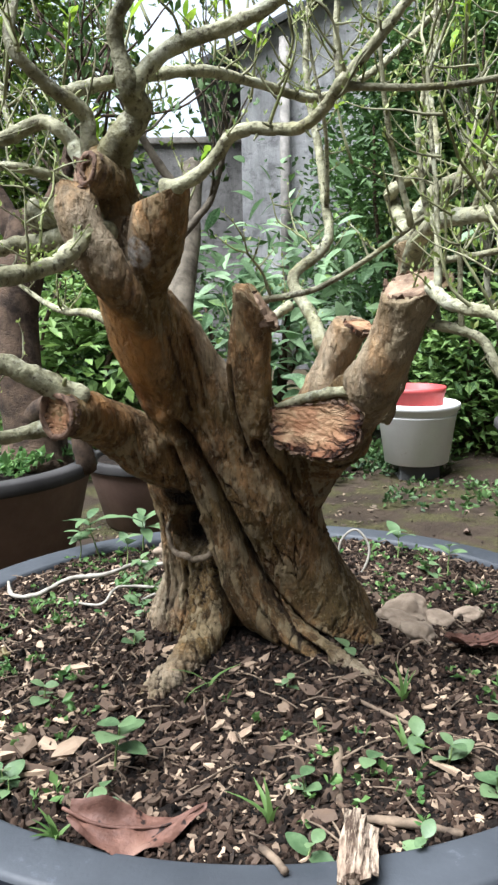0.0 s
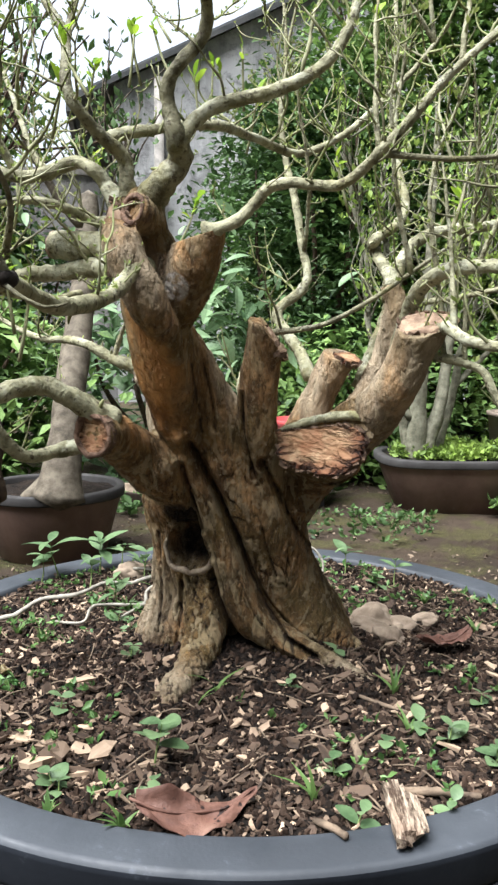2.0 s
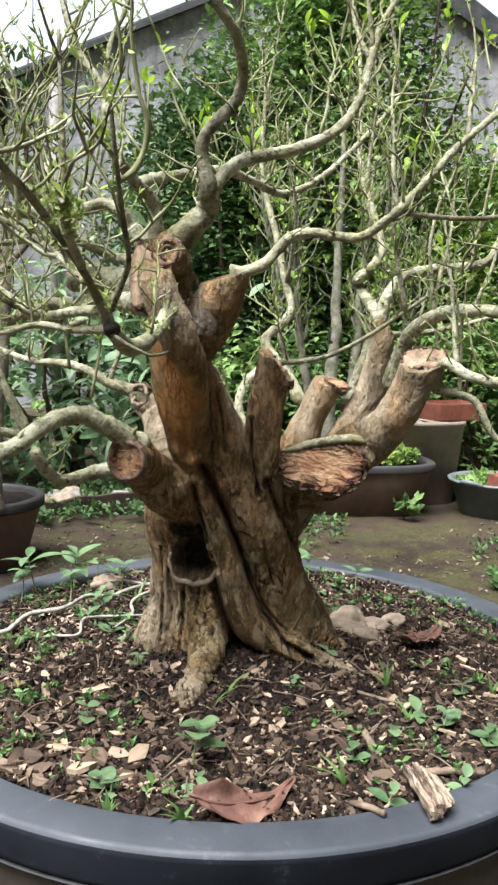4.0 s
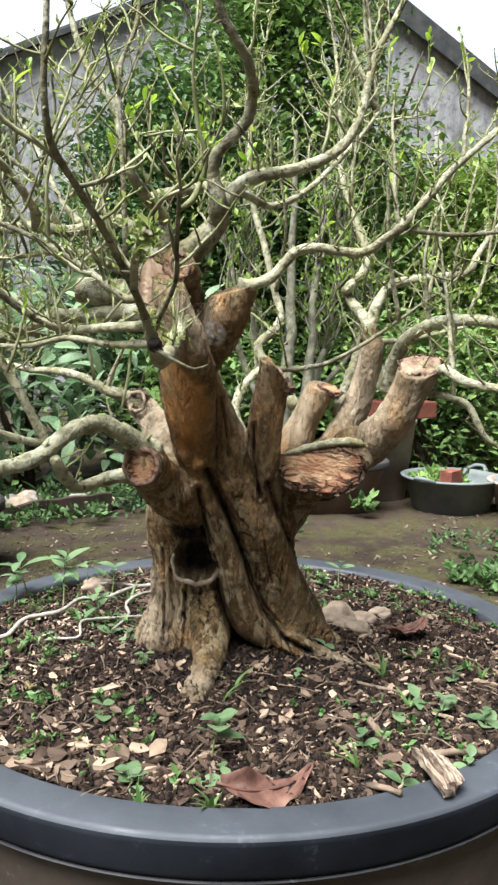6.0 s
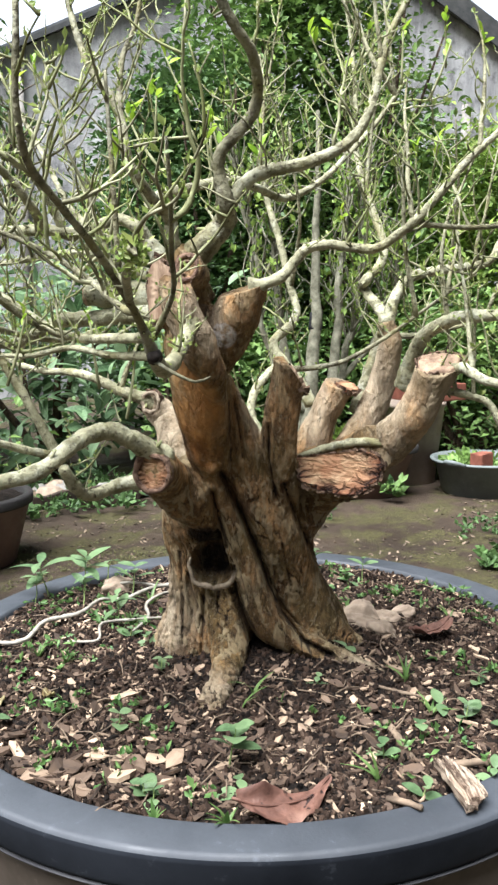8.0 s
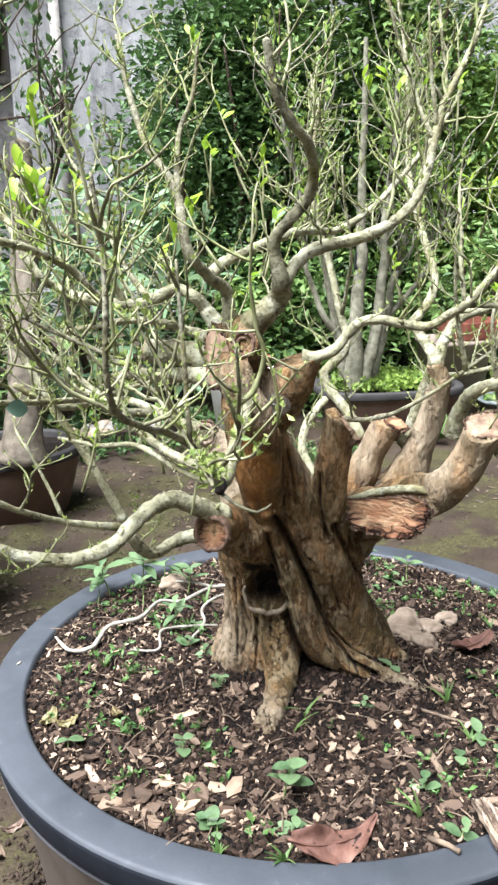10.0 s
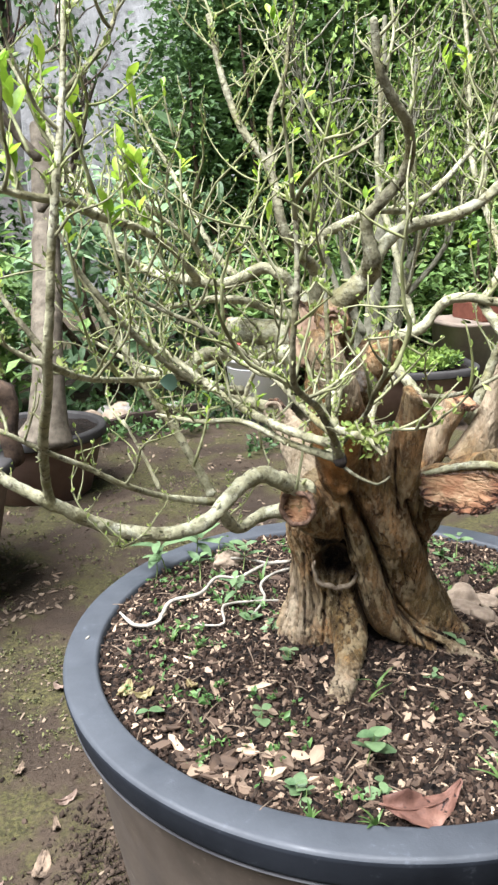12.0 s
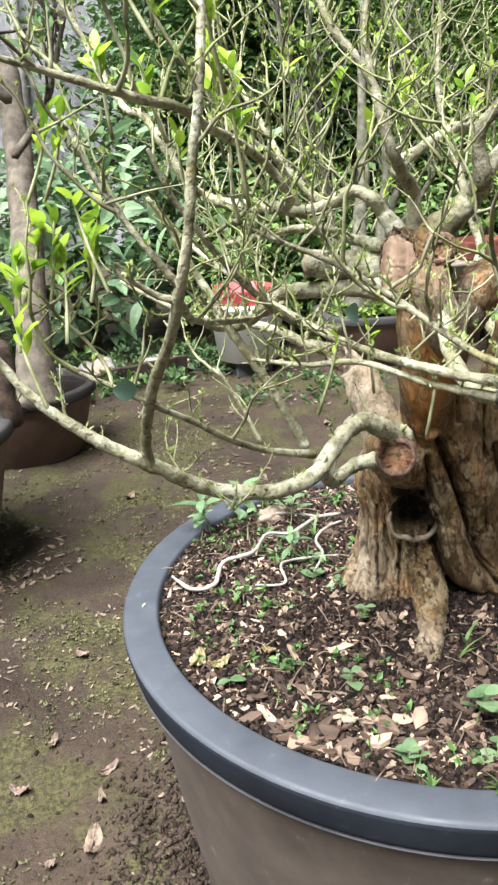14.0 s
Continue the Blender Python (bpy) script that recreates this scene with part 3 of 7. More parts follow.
# ---- the big tub ----
def great_tub():
    tub = thing("plant_tub", "large round plastic tub with a dark rolled rim", "plant pot")
    z = 0.39
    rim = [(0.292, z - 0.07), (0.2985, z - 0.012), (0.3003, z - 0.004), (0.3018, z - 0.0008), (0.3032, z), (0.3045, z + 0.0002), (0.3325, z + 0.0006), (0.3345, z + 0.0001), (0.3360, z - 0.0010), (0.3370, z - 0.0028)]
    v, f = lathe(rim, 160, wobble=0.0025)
    link_mesh("rim", v, f, RIM_LIT, tub, "rim top, its skylit blue-grey painted in")
    # same plastic, coloured darker for the shade on the upright face
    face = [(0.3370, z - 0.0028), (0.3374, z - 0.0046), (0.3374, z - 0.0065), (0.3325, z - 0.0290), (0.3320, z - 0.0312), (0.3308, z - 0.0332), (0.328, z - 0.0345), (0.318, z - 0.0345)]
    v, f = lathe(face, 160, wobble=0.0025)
    link_mesh("rim_face", v, f, RIM_SHADED, tub, "outer face of the rim, its shade painted near black")
    lip = [(0.318, z - 0.0352), (0.3312, z - 0.0352), (0.3318, z - 0.0355), (0.3318, z - 0.0360), (0.3308, z - 0.0363), (0.318, z - 0.0370)]
    v, f = lathe(lip, 160, wobble=0.0025)
    link_mesh("lip", v, f, LIP, tub, "scuffed pale edge under the rim")
    body = [(0.319, z - 0.036), (0.318, z - 0.05), (0.312, z - 0.09), (0.300, z - 0.18), (0.283, z - 0.28), (0.268, 0.03), (0.262, 0.004), (0.255, -0.02), (0.0, -0.02)]
    v, f = lathe(body, 128)
    link_mesh("body", v, f, BODY, tub, "taupe plastic body dulled by mud")


great_tub()


def paint_mark():
    bm = bmesh.new()
    bmesh.ops.create_icosphere(bm, subdivisions=2, radius=1.0, matrix=Matrix.Diagonal((0.0042, 0.0017, 0.0014, 1)))
    for v in bm.verts:
        v.co *= 1 + 0.3 * noise.noise(v.co * 500)
    me = bpy.data.meshes.new("bird_dropping")
    bm.to_mesh(me)
    bm.free()
    me.materials.append(ROOT_WHITE)
    me.polygons.foreach_set("use_smooth", [True] * len(me.polygons))
    ob = new("bird_dropping", me)
    ob.matrix_world = pose(-0.304, 0.083, 0.3908, 0, 0, 55)
    tagged(ob, "small white bird dropping on a dark rim", "dropping")


paint_mark()


def potting_soil():
    verts, faces = [(0, 0, soil_z(0, 0))], []
    rings, seg = 70, 150
    for i in range(1, rings + 1):
        r = 0.3 * i / rings
        for k in range(seg):
            a = 2 * math.pi * k / seg
            x, y = r * math.cos(a), r * math.sin(a)
            verts.append((x, y, soil_z(x, y) - (0.006 if i == rings else 0)))
    for k in range(seg):
        faces.append((0, 1 + k, 1 + (k + 1) % seg))
    for i in range(rings - 1):
        for k in range(seg):
            a, b = 1 + i * seg + k, 1 + i * seg + (k + 1) % seg
            faces.append((a, a + seg, b + seg, b))
    return tagged(link_mesh("potting_soil", verts, faces, EARTH), "dark crumbly potting soil filling the tub", "soil", kind="stuff")


potting_soil()


# ---- the tree: trunk ----
TREE = thing("bonsai_tree", "old thick-trunked bonsai with sawn limbs and bare branches", "tree")
FLOWS = []


def flow(nodes):
    FLOWS.append(nodes)


flow([(-0.050, 0.012, 0.375, 0.056), (-0.046, 0.012, 0.405, 0.0505), (-0.042, 0.012, 0.44, 0.0455), (-0.046, 0.006, 0.48, 0.0415), (-0.060, 0.001, 0.52, 0.0345), (-0.068, -0.024, 0.555, 0.028), (-0.073, -0.049, 0.585, 0.024)])
flow([(-0.09, -0.111, 0.73, 0.021), (-0.098, -0.111, 0.745, 0.0205), (-0.1, -0.119, 0.76, 0.0175), (-0.096, -0.129, 0.774, 0.0115)])
flow([(-0.094, -0.114, 0.732, 0.02), (-0.091, -0.112, 0.696, 0.0235), (-0.081, -0.096, 0.652, 0.0245), (-0.069, -0.076, 0.609, 0.0205), (-0.059, -0.067, 0.575, 0.0135), (-0.047, -0.062, 0.543, 0.0125), (-0.034, -0.057, 0.508, 0.0145), (-0.0225, -0.052, 0.472, 0.0165), (-0.0145, -0.050, 0.450, 0.0180), (-0.003, -0.049, 0.430, 0.0182), (0.016, -0.055, 0.414, 0.0150), (0.040, -0.069, 0.404, 0.0105), (0.066, -0.086, 0.397, 0.0068), (0.088, -0.108, 0.388, 0.004)])
flow([(0.062, -0.008, 0.380, 0.044), (0.052, -0.010, 0.41, 0.0400), (0.035, -0.012, 0.44, 0.0390), (0.0180, -0.017, 0.47, 0.0415), (0.0065, -0.030, 0.508, 0.0400), (-0.0115, -0.049, 0.543, 0.0310), (-0.025, -0.057, 0.572, 0.0275), (-0.038, -0.066, 0.612, 0.0215), (-0.055, -0.075, 0.647, 0.0175), (-0.073, -0.095, 0.678, 0.013)])
flow([(0.004, 0.026, 0.369, 0.055), (0.005, 0.035, 0.436, 0.046), (-0.006, 0.020, 0.5, 0.036), (-0.023, -0.004, 0.559, 0.026)])
flow([(0.026, -0.024, 0.500, 0.018), (0.043, -0.052, 0.552, 0.0215), (0.058, -0.098, 0.593, 0.0240), (0.068, -0.143, 0.615, 0.0190), (0.077, -0.168, 0.639, 0.0156), (0.086, -0.179, 0.666, 0.0156), (0.091, -0.185, 0.685, 0.0172), (0.097, -0.191, 0.7, 0.0178)])
flow([(0.058, -0.075, 0.575, 0.026), (0.052, -0.1, 0.59, 0.0235), (0.043, -0.134, 0.595, 0.0205)])
flow([(0.045, -0.06, 0.57, 0.025), (0.03, -0.085, 0.588, 0.02), (0.018, -0.11, 0.594, 0.015)])
flow([(0.082, -0.05, 0.589, 0.022), (0.102, -0.052, 0.631, 0.0145), (0.113, -0.060, 0.674, 0.0122), (0.113, -0.067, 0.701, 0.0105), (0.107, -0.067, 0.718, 0.0085)])
flow([(0.027, -0.025, 0.536, 0.02), (0.044, -0.026, 0.584, 0.018), (0.056, -0.033, 0.619, 0.0155), (0.068, -0.04, 0.648, 0.014), (0.073, -0.044, 0.661, 0.014)])
flow([(0.031, -0.035, 0.474, 0.01), (0.015, -0.044, 0.518, 0.0165), (0.002, -0.061, 0.561, 0.019), (-0.007, -0.081, 0.602, 0.0165), (-0.007, -0.093, 0.645, 0.0155), (-0.004, -0.1, 0.672, 0.0152), (-0.003, -0.104, 0.686, 0.015)])
flow([(-0.078, -0.112, 0.668, 0.008), (-0.074, -0.122, 0.69, 0.0135), (-0.069, -0.132, 0.71, 0.0172), (-0.064, -0.141, 0.728, 0.0184), (-0.059, -0.148, 0.745, 0.016), (-0.055, -0.152, 0.757, 0.013)])
flow([(-0.06, -0.043, 0.55, 0.026), (-0.087, -0.062, 0.567, 0.024), (-0.108, -0.078, 0.584, 0.02), (-0.127, -0.126, 0.604, 0.0160), (-0.137, -0.147, 0.605, 0.0145)])
flow([(-0.066, -0.006, 0.561, 0.022), (-0.071, 0.016, 0.591, 0.019), (-0.076, 0.039, 0.618, 0.016), (-0.087, 0.056, 0.634, 0.013), (-0.092, 0.062, 0.64, 0.0125)])
flow([(-0.098, -0.11, 0.746, 0.017), (-0.108, -0.116, 0.752, 0.0155), (-0.113, -0.112, 0.768, 0.013)])
flow([(-0.098, -0.112, 0.720, 0.018), (-0.108, -0.113, 0.738, 0.0190), (-0.113, -0.112, 0.756, 0.0185), (-0.112, -0.112, 0.772, 0.013)])
flow([(-0.096, -0.126, 0.754, 0.015), (-0.102, -0.138, 0.758, 0.0125), (-0.107, -0.153, 0.761, 0.0112)])
flow([(-0.116, -0.140, 0.752, 0.0120), (-0.112, -0.152, 0.728, 0.0140), (-0.100, -0.150, 0.702, 0.0150), (-0.085, -0.136, 0.676, 0.0120), (-0.076, -0.124, 0.655, 0.006)])
flow([(-0.030, -0.012, 0.465, 0.028), (-0.040, -0.036, 0.433, 0.0215), (-0.050, -0.062, 0.411, 0.0155), (-0.064, -0.090, 0.400, 0.0120), (-0.078, -0.112, 0.391, 0.0088), (-0.089, -0.127, 0.379, 0.005)])
flow([(-0.058, -0.082, 0.403, 0.0100), (-0.082, -0.104, 0.393, 0.0078), (-0.104, -0.123, 0.380, 0.0045)])
flow([(0.056, -0.030, 0.418, 0.022), (0.078, -0.040, 0.403, 0.0125), (0.102, -0.050, 0.388, 0.0060)])


SHAVED = [((-0.098, -0.128, 0.668), 0.020, 0.036), ((-0.082, -0.104, 0.602), 0.018, 0.028), ((-0.095, -0.122, 0.632), 0.026, 0.040), ((-0.088, -0.118, 0.660), 0.012, 0.030)]
WEATHERED = [((-0.085, 0.000, 0.43), 0.032, 0.050), ((-0.07, -0.10, 0.395), 0.032, 0.018), ((-0.09, 0.03, 0.62), 0.060, 0.09), ((-0.075, 0.01, 0.58), 0.04, 0.04), ((0.10, -0.055, 0.66), 0.040, 0.07), ((0.07, -0.026, 0.63), 0.04, 0.05), ((0.08, -0.095, 0.395), 0.04, 0.018),
             ((-0.042, -0.078, 0.668), 0.014, 0.045), ((-0.028, -0.074, 0.628), 0.012, 0.020), ((0.075, -0.150, 0.645), 0.034, 0.06), ((0.09, -0.178, 0.67), 0.03, 0.04), ((0.058, -0.034, 0.63), 0.03, 0.04), ((-0.105, -0.155, 0.72), 0.03, 0.035)]
LICHEN = [((-0.077, -0.146, 0.710), 0.0105, 0.0115), ((-0.011, -0.098, 0.631), 0.0052, 0.006), ((-0.004, -0.098, 0.631), 0.0045, 0.005), ((-0.052, -0.100, 0.625), 0.006, 0.008), ((-0.105, -0.125, 0.585), 0.006, 0.005)]
GROOVES = [
    ([(-0.0575, -0.070, 0.587), (-0.036, -0.068, 0.543), (-0.020, -0.062, 0.508), (-0.006, -0.054, 0.470), (0.0100, -0.046, 0.439), (0.031, -0.048, 0.411), (0.055, -0.055, 0.398)], 0.0028, 0.014),
    ([(-0.066, -0.070, 0.568), (-0.056, -0.058, 0.541), (-0.047, -0.052, 0.512)], 0.0026, 0.010),
    ([(-0.038, -0.046, 0.475), (-0.032, -0.042, 0.452), (-0.0195, -0.036, 0.422), (-0.008, -0.03, 0.40)], 0.0030, 0.012),
    ([(0.001, -0.074, 0.572), (0.0135, -0.071, 0.543), (0.0290, -0.064, 0.513), (0.044, -0.050, 0.49)], 0.0024, 0.010),
    ([(0.000, -0.072, 0.516), (0.006, -0.066, 0.494), (0.015, -0.060, 0.468)], 0.0011, 0.004),
    ([(-0.066, -0.122, 0.655), (-0.060, -0.106, 0.62), (-0.056, -0.095, 0.60)], 0.0018, 0.004),
    ([(-0.064, -0.030, 0.465), (-0.066, -0.034, 0.44), (-0.070, -0.040, 0.405)], 0.0015, 0.0028),
    ([(-0.082, -0.012, 0.50), (-0.081, -0.016, 0.46), (-0.085, -0.024, 0.41)], 0.0015, 0.0028),
    ([(-0.048, -0.030, 0.462), (-0.052, -0.034, 0.44)], 0.0012, 0.003),
    ([(-0.022, -0.098, 0.63), (-0.020, -0.094, 0.60), (-0.010, -0.086, 0.560)], 0.0015, 0.005),
    ([(-0.054, -0.098, 0.655), (-0.046, -0.090, 0.625), (-0.042, -0.086, 0.60)], 0.0013, 0.004),
]
HOLE = (-0.0565, -0.0385, 0.4925)
SAWN = [
    ((-0.058, -0.149, 0.7455), (-0.30, -0.06, 0.95), 0.027), ((0.0385, -0.1112, 0.594), (-0.62, -0.77, 0.14), 0.056), ((0.0912, -0.1847, 0.6848), (-0.28, -0.36, 0.89), 0.036), ((-0.135, -0.1425, 0.6045), (-0.55, -0.83, 0.05), 0.03),
    ((-0.1195, -0.113, 0.745), (-0.93, -0.36, 0.05), 0.034), ((-0.1062, -0.1480, 0.7605), (-0.78, -0.60, 0.15), 0.018), ((0.0045, -0.102, 0.6700), (0.74, -0.30, 0.55), 0.026),
    ((-0.0915, 0.052, 0.641), (-0.80, -0.58, 0.12), 0.024), ((0.0766, -0.0487, 0.6565), (0.1, -0.35, 0.93), 0.03)]


def near_line(p, line):
    best = 1e9
    for a, b in zip(line, line[1:]):
        a, b = np.array(a), np.array(b)
        d = b - a
        t = np.clip(((p - a) @ d) / (d @ d), 0, 1)
        best = np.minimum(best, np.linalg.norm(p - a - t[:, None] * d, axis=1))
    return best


def trunk():
    soup = Soup()
    for i, nodes in enumerate(FLOWS):
        v, f = tube(nodes, 0.008, 20, 0.10, i * 3.7, 0.12)
        soup.add(v, f)
    rough = soup.link("trunk_form", BARK)
    fuse = rough.modifiers.new("fuse", "REMESH")
    fuse.mode, fuse.voxel_size = "VOXEL", 0.0014
    calm = rough.modifiers.new("calm", "SMOOTH")
    calm.factor, calm.iterations = 0.5, 2
    me = bpy.data.meshes.new_from_object(rough.evaluated_get(bpy.context.evaluated_depsgraph_get()))
    bpy.data.objects.remove(rough)
    me.name = "trunk"
    n = len(me.vertices)
    p = np.empty(n * 3)
    me.vertices.foreach_get("co", p)
    p = p.reshape(-1, 3)
    nor = np.empty(n * 3)
    me.vertices.foreach_get("normal", nor)
    nor = nor.reshape(-1, 3)
    push, fissure, coarse = np.empty(n), np.empty(n), np.empty(n)
    for i in range(n):
        x, y, z = p[i]
        # bark that runs with the grain: shaggy strips on the old left foot, long shallow cracks and scales elsewhere
        gx = x + 0.30 * (z - 0.5) if x < 0.03 else x - 0.45 * (z - 0.5)
        low = min(1.0, max(0.25, (0.66 - z) / 0.12))
        old = min(1.0, max(0.0, (0.535 - z) / 0.04)) * min(1.0, max(0.0, (-0.026 - x - 0.30 * (0.43 - z)) / 0.016))
        calm = 1 - 0.3 * min(1.0, max(0.0, (z - 0.565) / 0.05))
        lump = noise.noise((gx * 24, y * 24, z * 12))
        knob = noise.noise((gx * 62, y * 62, z * 30))
        flute = max(0.0, 1 - abs(noise.noise((gx * 85, y * 85, z * 8))) * 8)
        crack = max(0.0, 1 - abs(noise.noise((gx * 130, y * 130, z * 13))) * 12) * max(0.0, min(1.0, noise.noise((gx * 34, y * 34, z * 22 + 4)) * 5))
        scale = noise.noise((gx * 190, y * 190, z * 48 + 9)) + 0.4 * noise.noise((gx * 400, y * 400, z * 130))
        plate = min(1.0, max(0.0, (scale - 0.16) * 12))
        grain = noise.noise((gx * 420, y * 420, z * 150))
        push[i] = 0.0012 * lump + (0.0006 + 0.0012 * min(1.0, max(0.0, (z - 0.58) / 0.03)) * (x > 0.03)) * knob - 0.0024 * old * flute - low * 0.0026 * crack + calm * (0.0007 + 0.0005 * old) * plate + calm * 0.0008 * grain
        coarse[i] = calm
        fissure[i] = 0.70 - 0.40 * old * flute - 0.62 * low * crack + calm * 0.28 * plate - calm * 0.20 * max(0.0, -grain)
    p = p + nor * push[:, None]
    # deep creases between the strands, cut straight in from the side that faces the yard's open end
    inward = np.array((0.30, 0.945, -0.13))
    inward /= np.linalg.norm(inward)
    facing = np.clip(-(nor @ inward) * 2.5 + 0.6, 0, 1)
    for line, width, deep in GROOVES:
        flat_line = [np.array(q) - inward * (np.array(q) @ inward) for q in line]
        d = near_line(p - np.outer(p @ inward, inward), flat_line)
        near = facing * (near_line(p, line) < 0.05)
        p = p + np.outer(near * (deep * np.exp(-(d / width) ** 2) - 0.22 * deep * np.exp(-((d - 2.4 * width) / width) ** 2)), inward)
        # the creases' shade and dirt go into the colour mask as well
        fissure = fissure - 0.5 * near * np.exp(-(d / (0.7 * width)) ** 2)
    # the hollow cheek under the big sawn stub
    d = ((p[:, 0] - 0.046) / 0.036) ** 2 + ((p[:, 1] + 0.085) / 0.055) ** 2 + ((p[:, 2] - 0.546) / 0.025) ** 2
    p = p + np.outer(0.016 * facing * np.clip(1 - d, 0, 1) ** 0.7, inward)
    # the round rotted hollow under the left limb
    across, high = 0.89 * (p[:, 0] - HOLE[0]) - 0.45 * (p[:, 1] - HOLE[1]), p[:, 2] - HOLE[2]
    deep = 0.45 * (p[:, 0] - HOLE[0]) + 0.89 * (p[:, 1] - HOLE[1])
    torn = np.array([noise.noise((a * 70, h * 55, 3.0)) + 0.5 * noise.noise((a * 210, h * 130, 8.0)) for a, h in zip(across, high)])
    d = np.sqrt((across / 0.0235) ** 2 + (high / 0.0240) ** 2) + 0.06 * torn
    # second patch above the hollow: shade under the limb, painted into the colour
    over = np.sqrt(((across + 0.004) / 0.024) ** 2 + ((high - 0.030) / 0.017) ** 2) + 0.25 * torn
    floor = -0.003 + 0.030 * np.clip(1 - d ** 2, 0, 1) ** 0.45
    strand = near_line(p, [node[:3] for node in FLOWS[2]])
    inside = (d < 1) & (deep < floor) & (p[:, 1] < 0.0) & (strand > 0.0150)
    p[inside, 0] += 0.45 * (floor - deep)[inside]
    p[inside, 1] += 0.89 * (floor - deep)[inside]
    rot_and_shade = np.where((p[:, 1] < 0.0) & (strand > 0.0145), np.clip(np.maximum(1.32 - d, 1.3 - over), 0, 1), 0)
    # the saw's flat planes
    stub = near_line(p, [node[:3] for node in FLOWS[10]])
    for centre, way, reach in SAWN:
        way = np.array(way) / np.linalg.norm(way)
        over = (p - np.array(centre)) @ way
        hit = (over > 0) & (np.linalg.norm(p - np.array(centre), axis=1) < reach) & (((p[:, 0] > -0.001) & (p[:, 0] < 0.066) & (stub > 0.0205)) | (abs(centre[0] - 0.0385) > 0.001))
        p[hit] -= way * (over[hit] * 0.97)[:, None]
    me.vertices.foreach_set("co", p.ravel())
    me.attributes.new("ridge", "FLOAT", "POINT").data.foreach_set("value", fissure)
    me.attributes.new("coarse", "FLOAT", "POINT").data.foreach_set("value", coarse)
    me.attributes.new("rot_and_shade", "FLOAT", "POINT").data.foreach_set("value", rot_and_shade)
    for name, spots in (("wood", SHAVED), ("weathered", WEATHERED), ("lichen", LICHEN)):
        level = np.zeros(n)
        for (x, y, z), side, tall in spots:
            d = np.sqrt(((p[:, 0] - x) / side) ** 2 + ((p[:, 1] - y) / side) ** 2 + ((p[:, 2] - z) / tall) ** 2)
            level = np.maximum(level, np.clip(1.35 - d, 0, 1))
        me.attributes.new(name, "FLOAT", "POINT").data.foreach_set("value", level)
    me.materials.clear()
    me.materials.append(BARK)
    me.polygons.foreach_set("use_smooth", [True] * len(me.polygons))
    me.update()
    ob = new("trunk", me)
    ob.parent = TREE
    tagged(ob, "fused, grooved brown trunk with exposed roots")


trunk()


def cut(centre, normal, up, a, b, material, label, seed=1, rag=0.10, dish=0.0, rings=14, flakes=0, plates=0.0, flat=9.0):
    """A sawn face: an uneven oval with torn, layered wood and flaking bark round it."""
    n = Vector(normal).normalized()
    u = Vector(up)
    v_axis = (u - n * u.dot(n)).normalized()
    u_axis = v_axis.cross(n)
    seg = 72
    verts, faces = [], []

    def edge(k):
        ang = 2 * math.pi * k / seg
        return 1 + rag * noise.noise(Vector((math.cos(ang) * 1.8, math.sin(ang) * 1.8, seed))) + rag * 0.5 * noise.noise(Vector((math.cos(ang) * 6, math.sin(ang) * 6, seed + 3)))

    for i in range(rings + 1):
        t = i / rings
        for k in range(seg):
            ang = 2 * math.pi * k / seg
            x, y = a * t * edge(k) * math.cos(ang), b * t * edge(k) * math.sin(ang)
            y = min(y, flat * b * (0.55 + 0.45 * x / a))
            h = dish * (1 - t * t) * -1 + 0.0008 * noise.noise(Vector((x * 250, y * 420, seed)))
            if plates:
                s = noise.noise(Vector((x * 55, y * 150 + x * 20, seed + 9)))
                h += plates * (0.2 + 0.9 * t * t) * (math.floor(s * 5) / 5) + plates * 0.3 * t * t * noise.noise(Vector((x * 160, y * 500, seed)))
            h += 0.0014 + plates * 0.6
            if i == rings:
                h -= 0.004
            verts.append(Vector(centre) + u_axis * x + v_axis * y + n * h)
    for i in range(rings):
        for k in range(seg):
            j = (k + 1) % seg
            faces.append((i * seg + k, (i + 1) * seg + k, (i + 1) * seg + j, i * seg + j))
    face = link_mesh("cut_face", verts, faces, material, TREE, label)
    face.data.attributes.new("torn", "FLOAT", "POINT").data.foreach_set("value", [i / rings for i in range(rings + 1) for k in range(seg)])
    if flakes:
        rng = random.Random(seed)
        soup = Soup()
        for k in range(flakes):
            ang = 2 * math.pi * (k + rng.uniform(-0.4, 0.4)) / flakes
            e = edge(int(ang / (2 * math.pi) * seg) % seg)
            x, y = a * e * math.cos(ang), b * e * math.sin(ang)
            y = min(y, flat * b * (0.55 + 0.45 * x / a))
            size = rng.uniform(0.0028, 0.0062)
            bm = bmesh.new()
            bmesh.ops.create_cube(bm, size=1.0)
            shape = [(v.co.x * size * rng.uniform(0.5, 1.3), v.co.y * size * 0.34 * rng.uniform(0.4, 1.4), v.co.z * size * rng.uniform(0.5, 1.6)) for v in bm.verts], [[v.index for v in f.verts] for f in bm.faces]
            bm.free()
            tangent = (u_axis * -a * math.sin(ang) + v_axis * b * math.cos(ang)).normalized()
            outward = tangent.cross(n)
            m = Matrix((tangent, outward, n)).transposed().to_4x4()
            m.translation = Vector(centre) + u_axis * x + v_axis * y + n * rng.uniform(-0.004, 0.0006)
            soup.add(*turned(shape, m @ Matrix.Rotation(rng.uniform(-0.5, 0.5), 4, "X") @ Matrix.Rotation(rng.uniform(-0.4, 0.4), 4, "Y")))
        tagged(soup.link("bark_edge", FLAKE, face, "broken dark bark edge", False), kind="stuff")
    return face


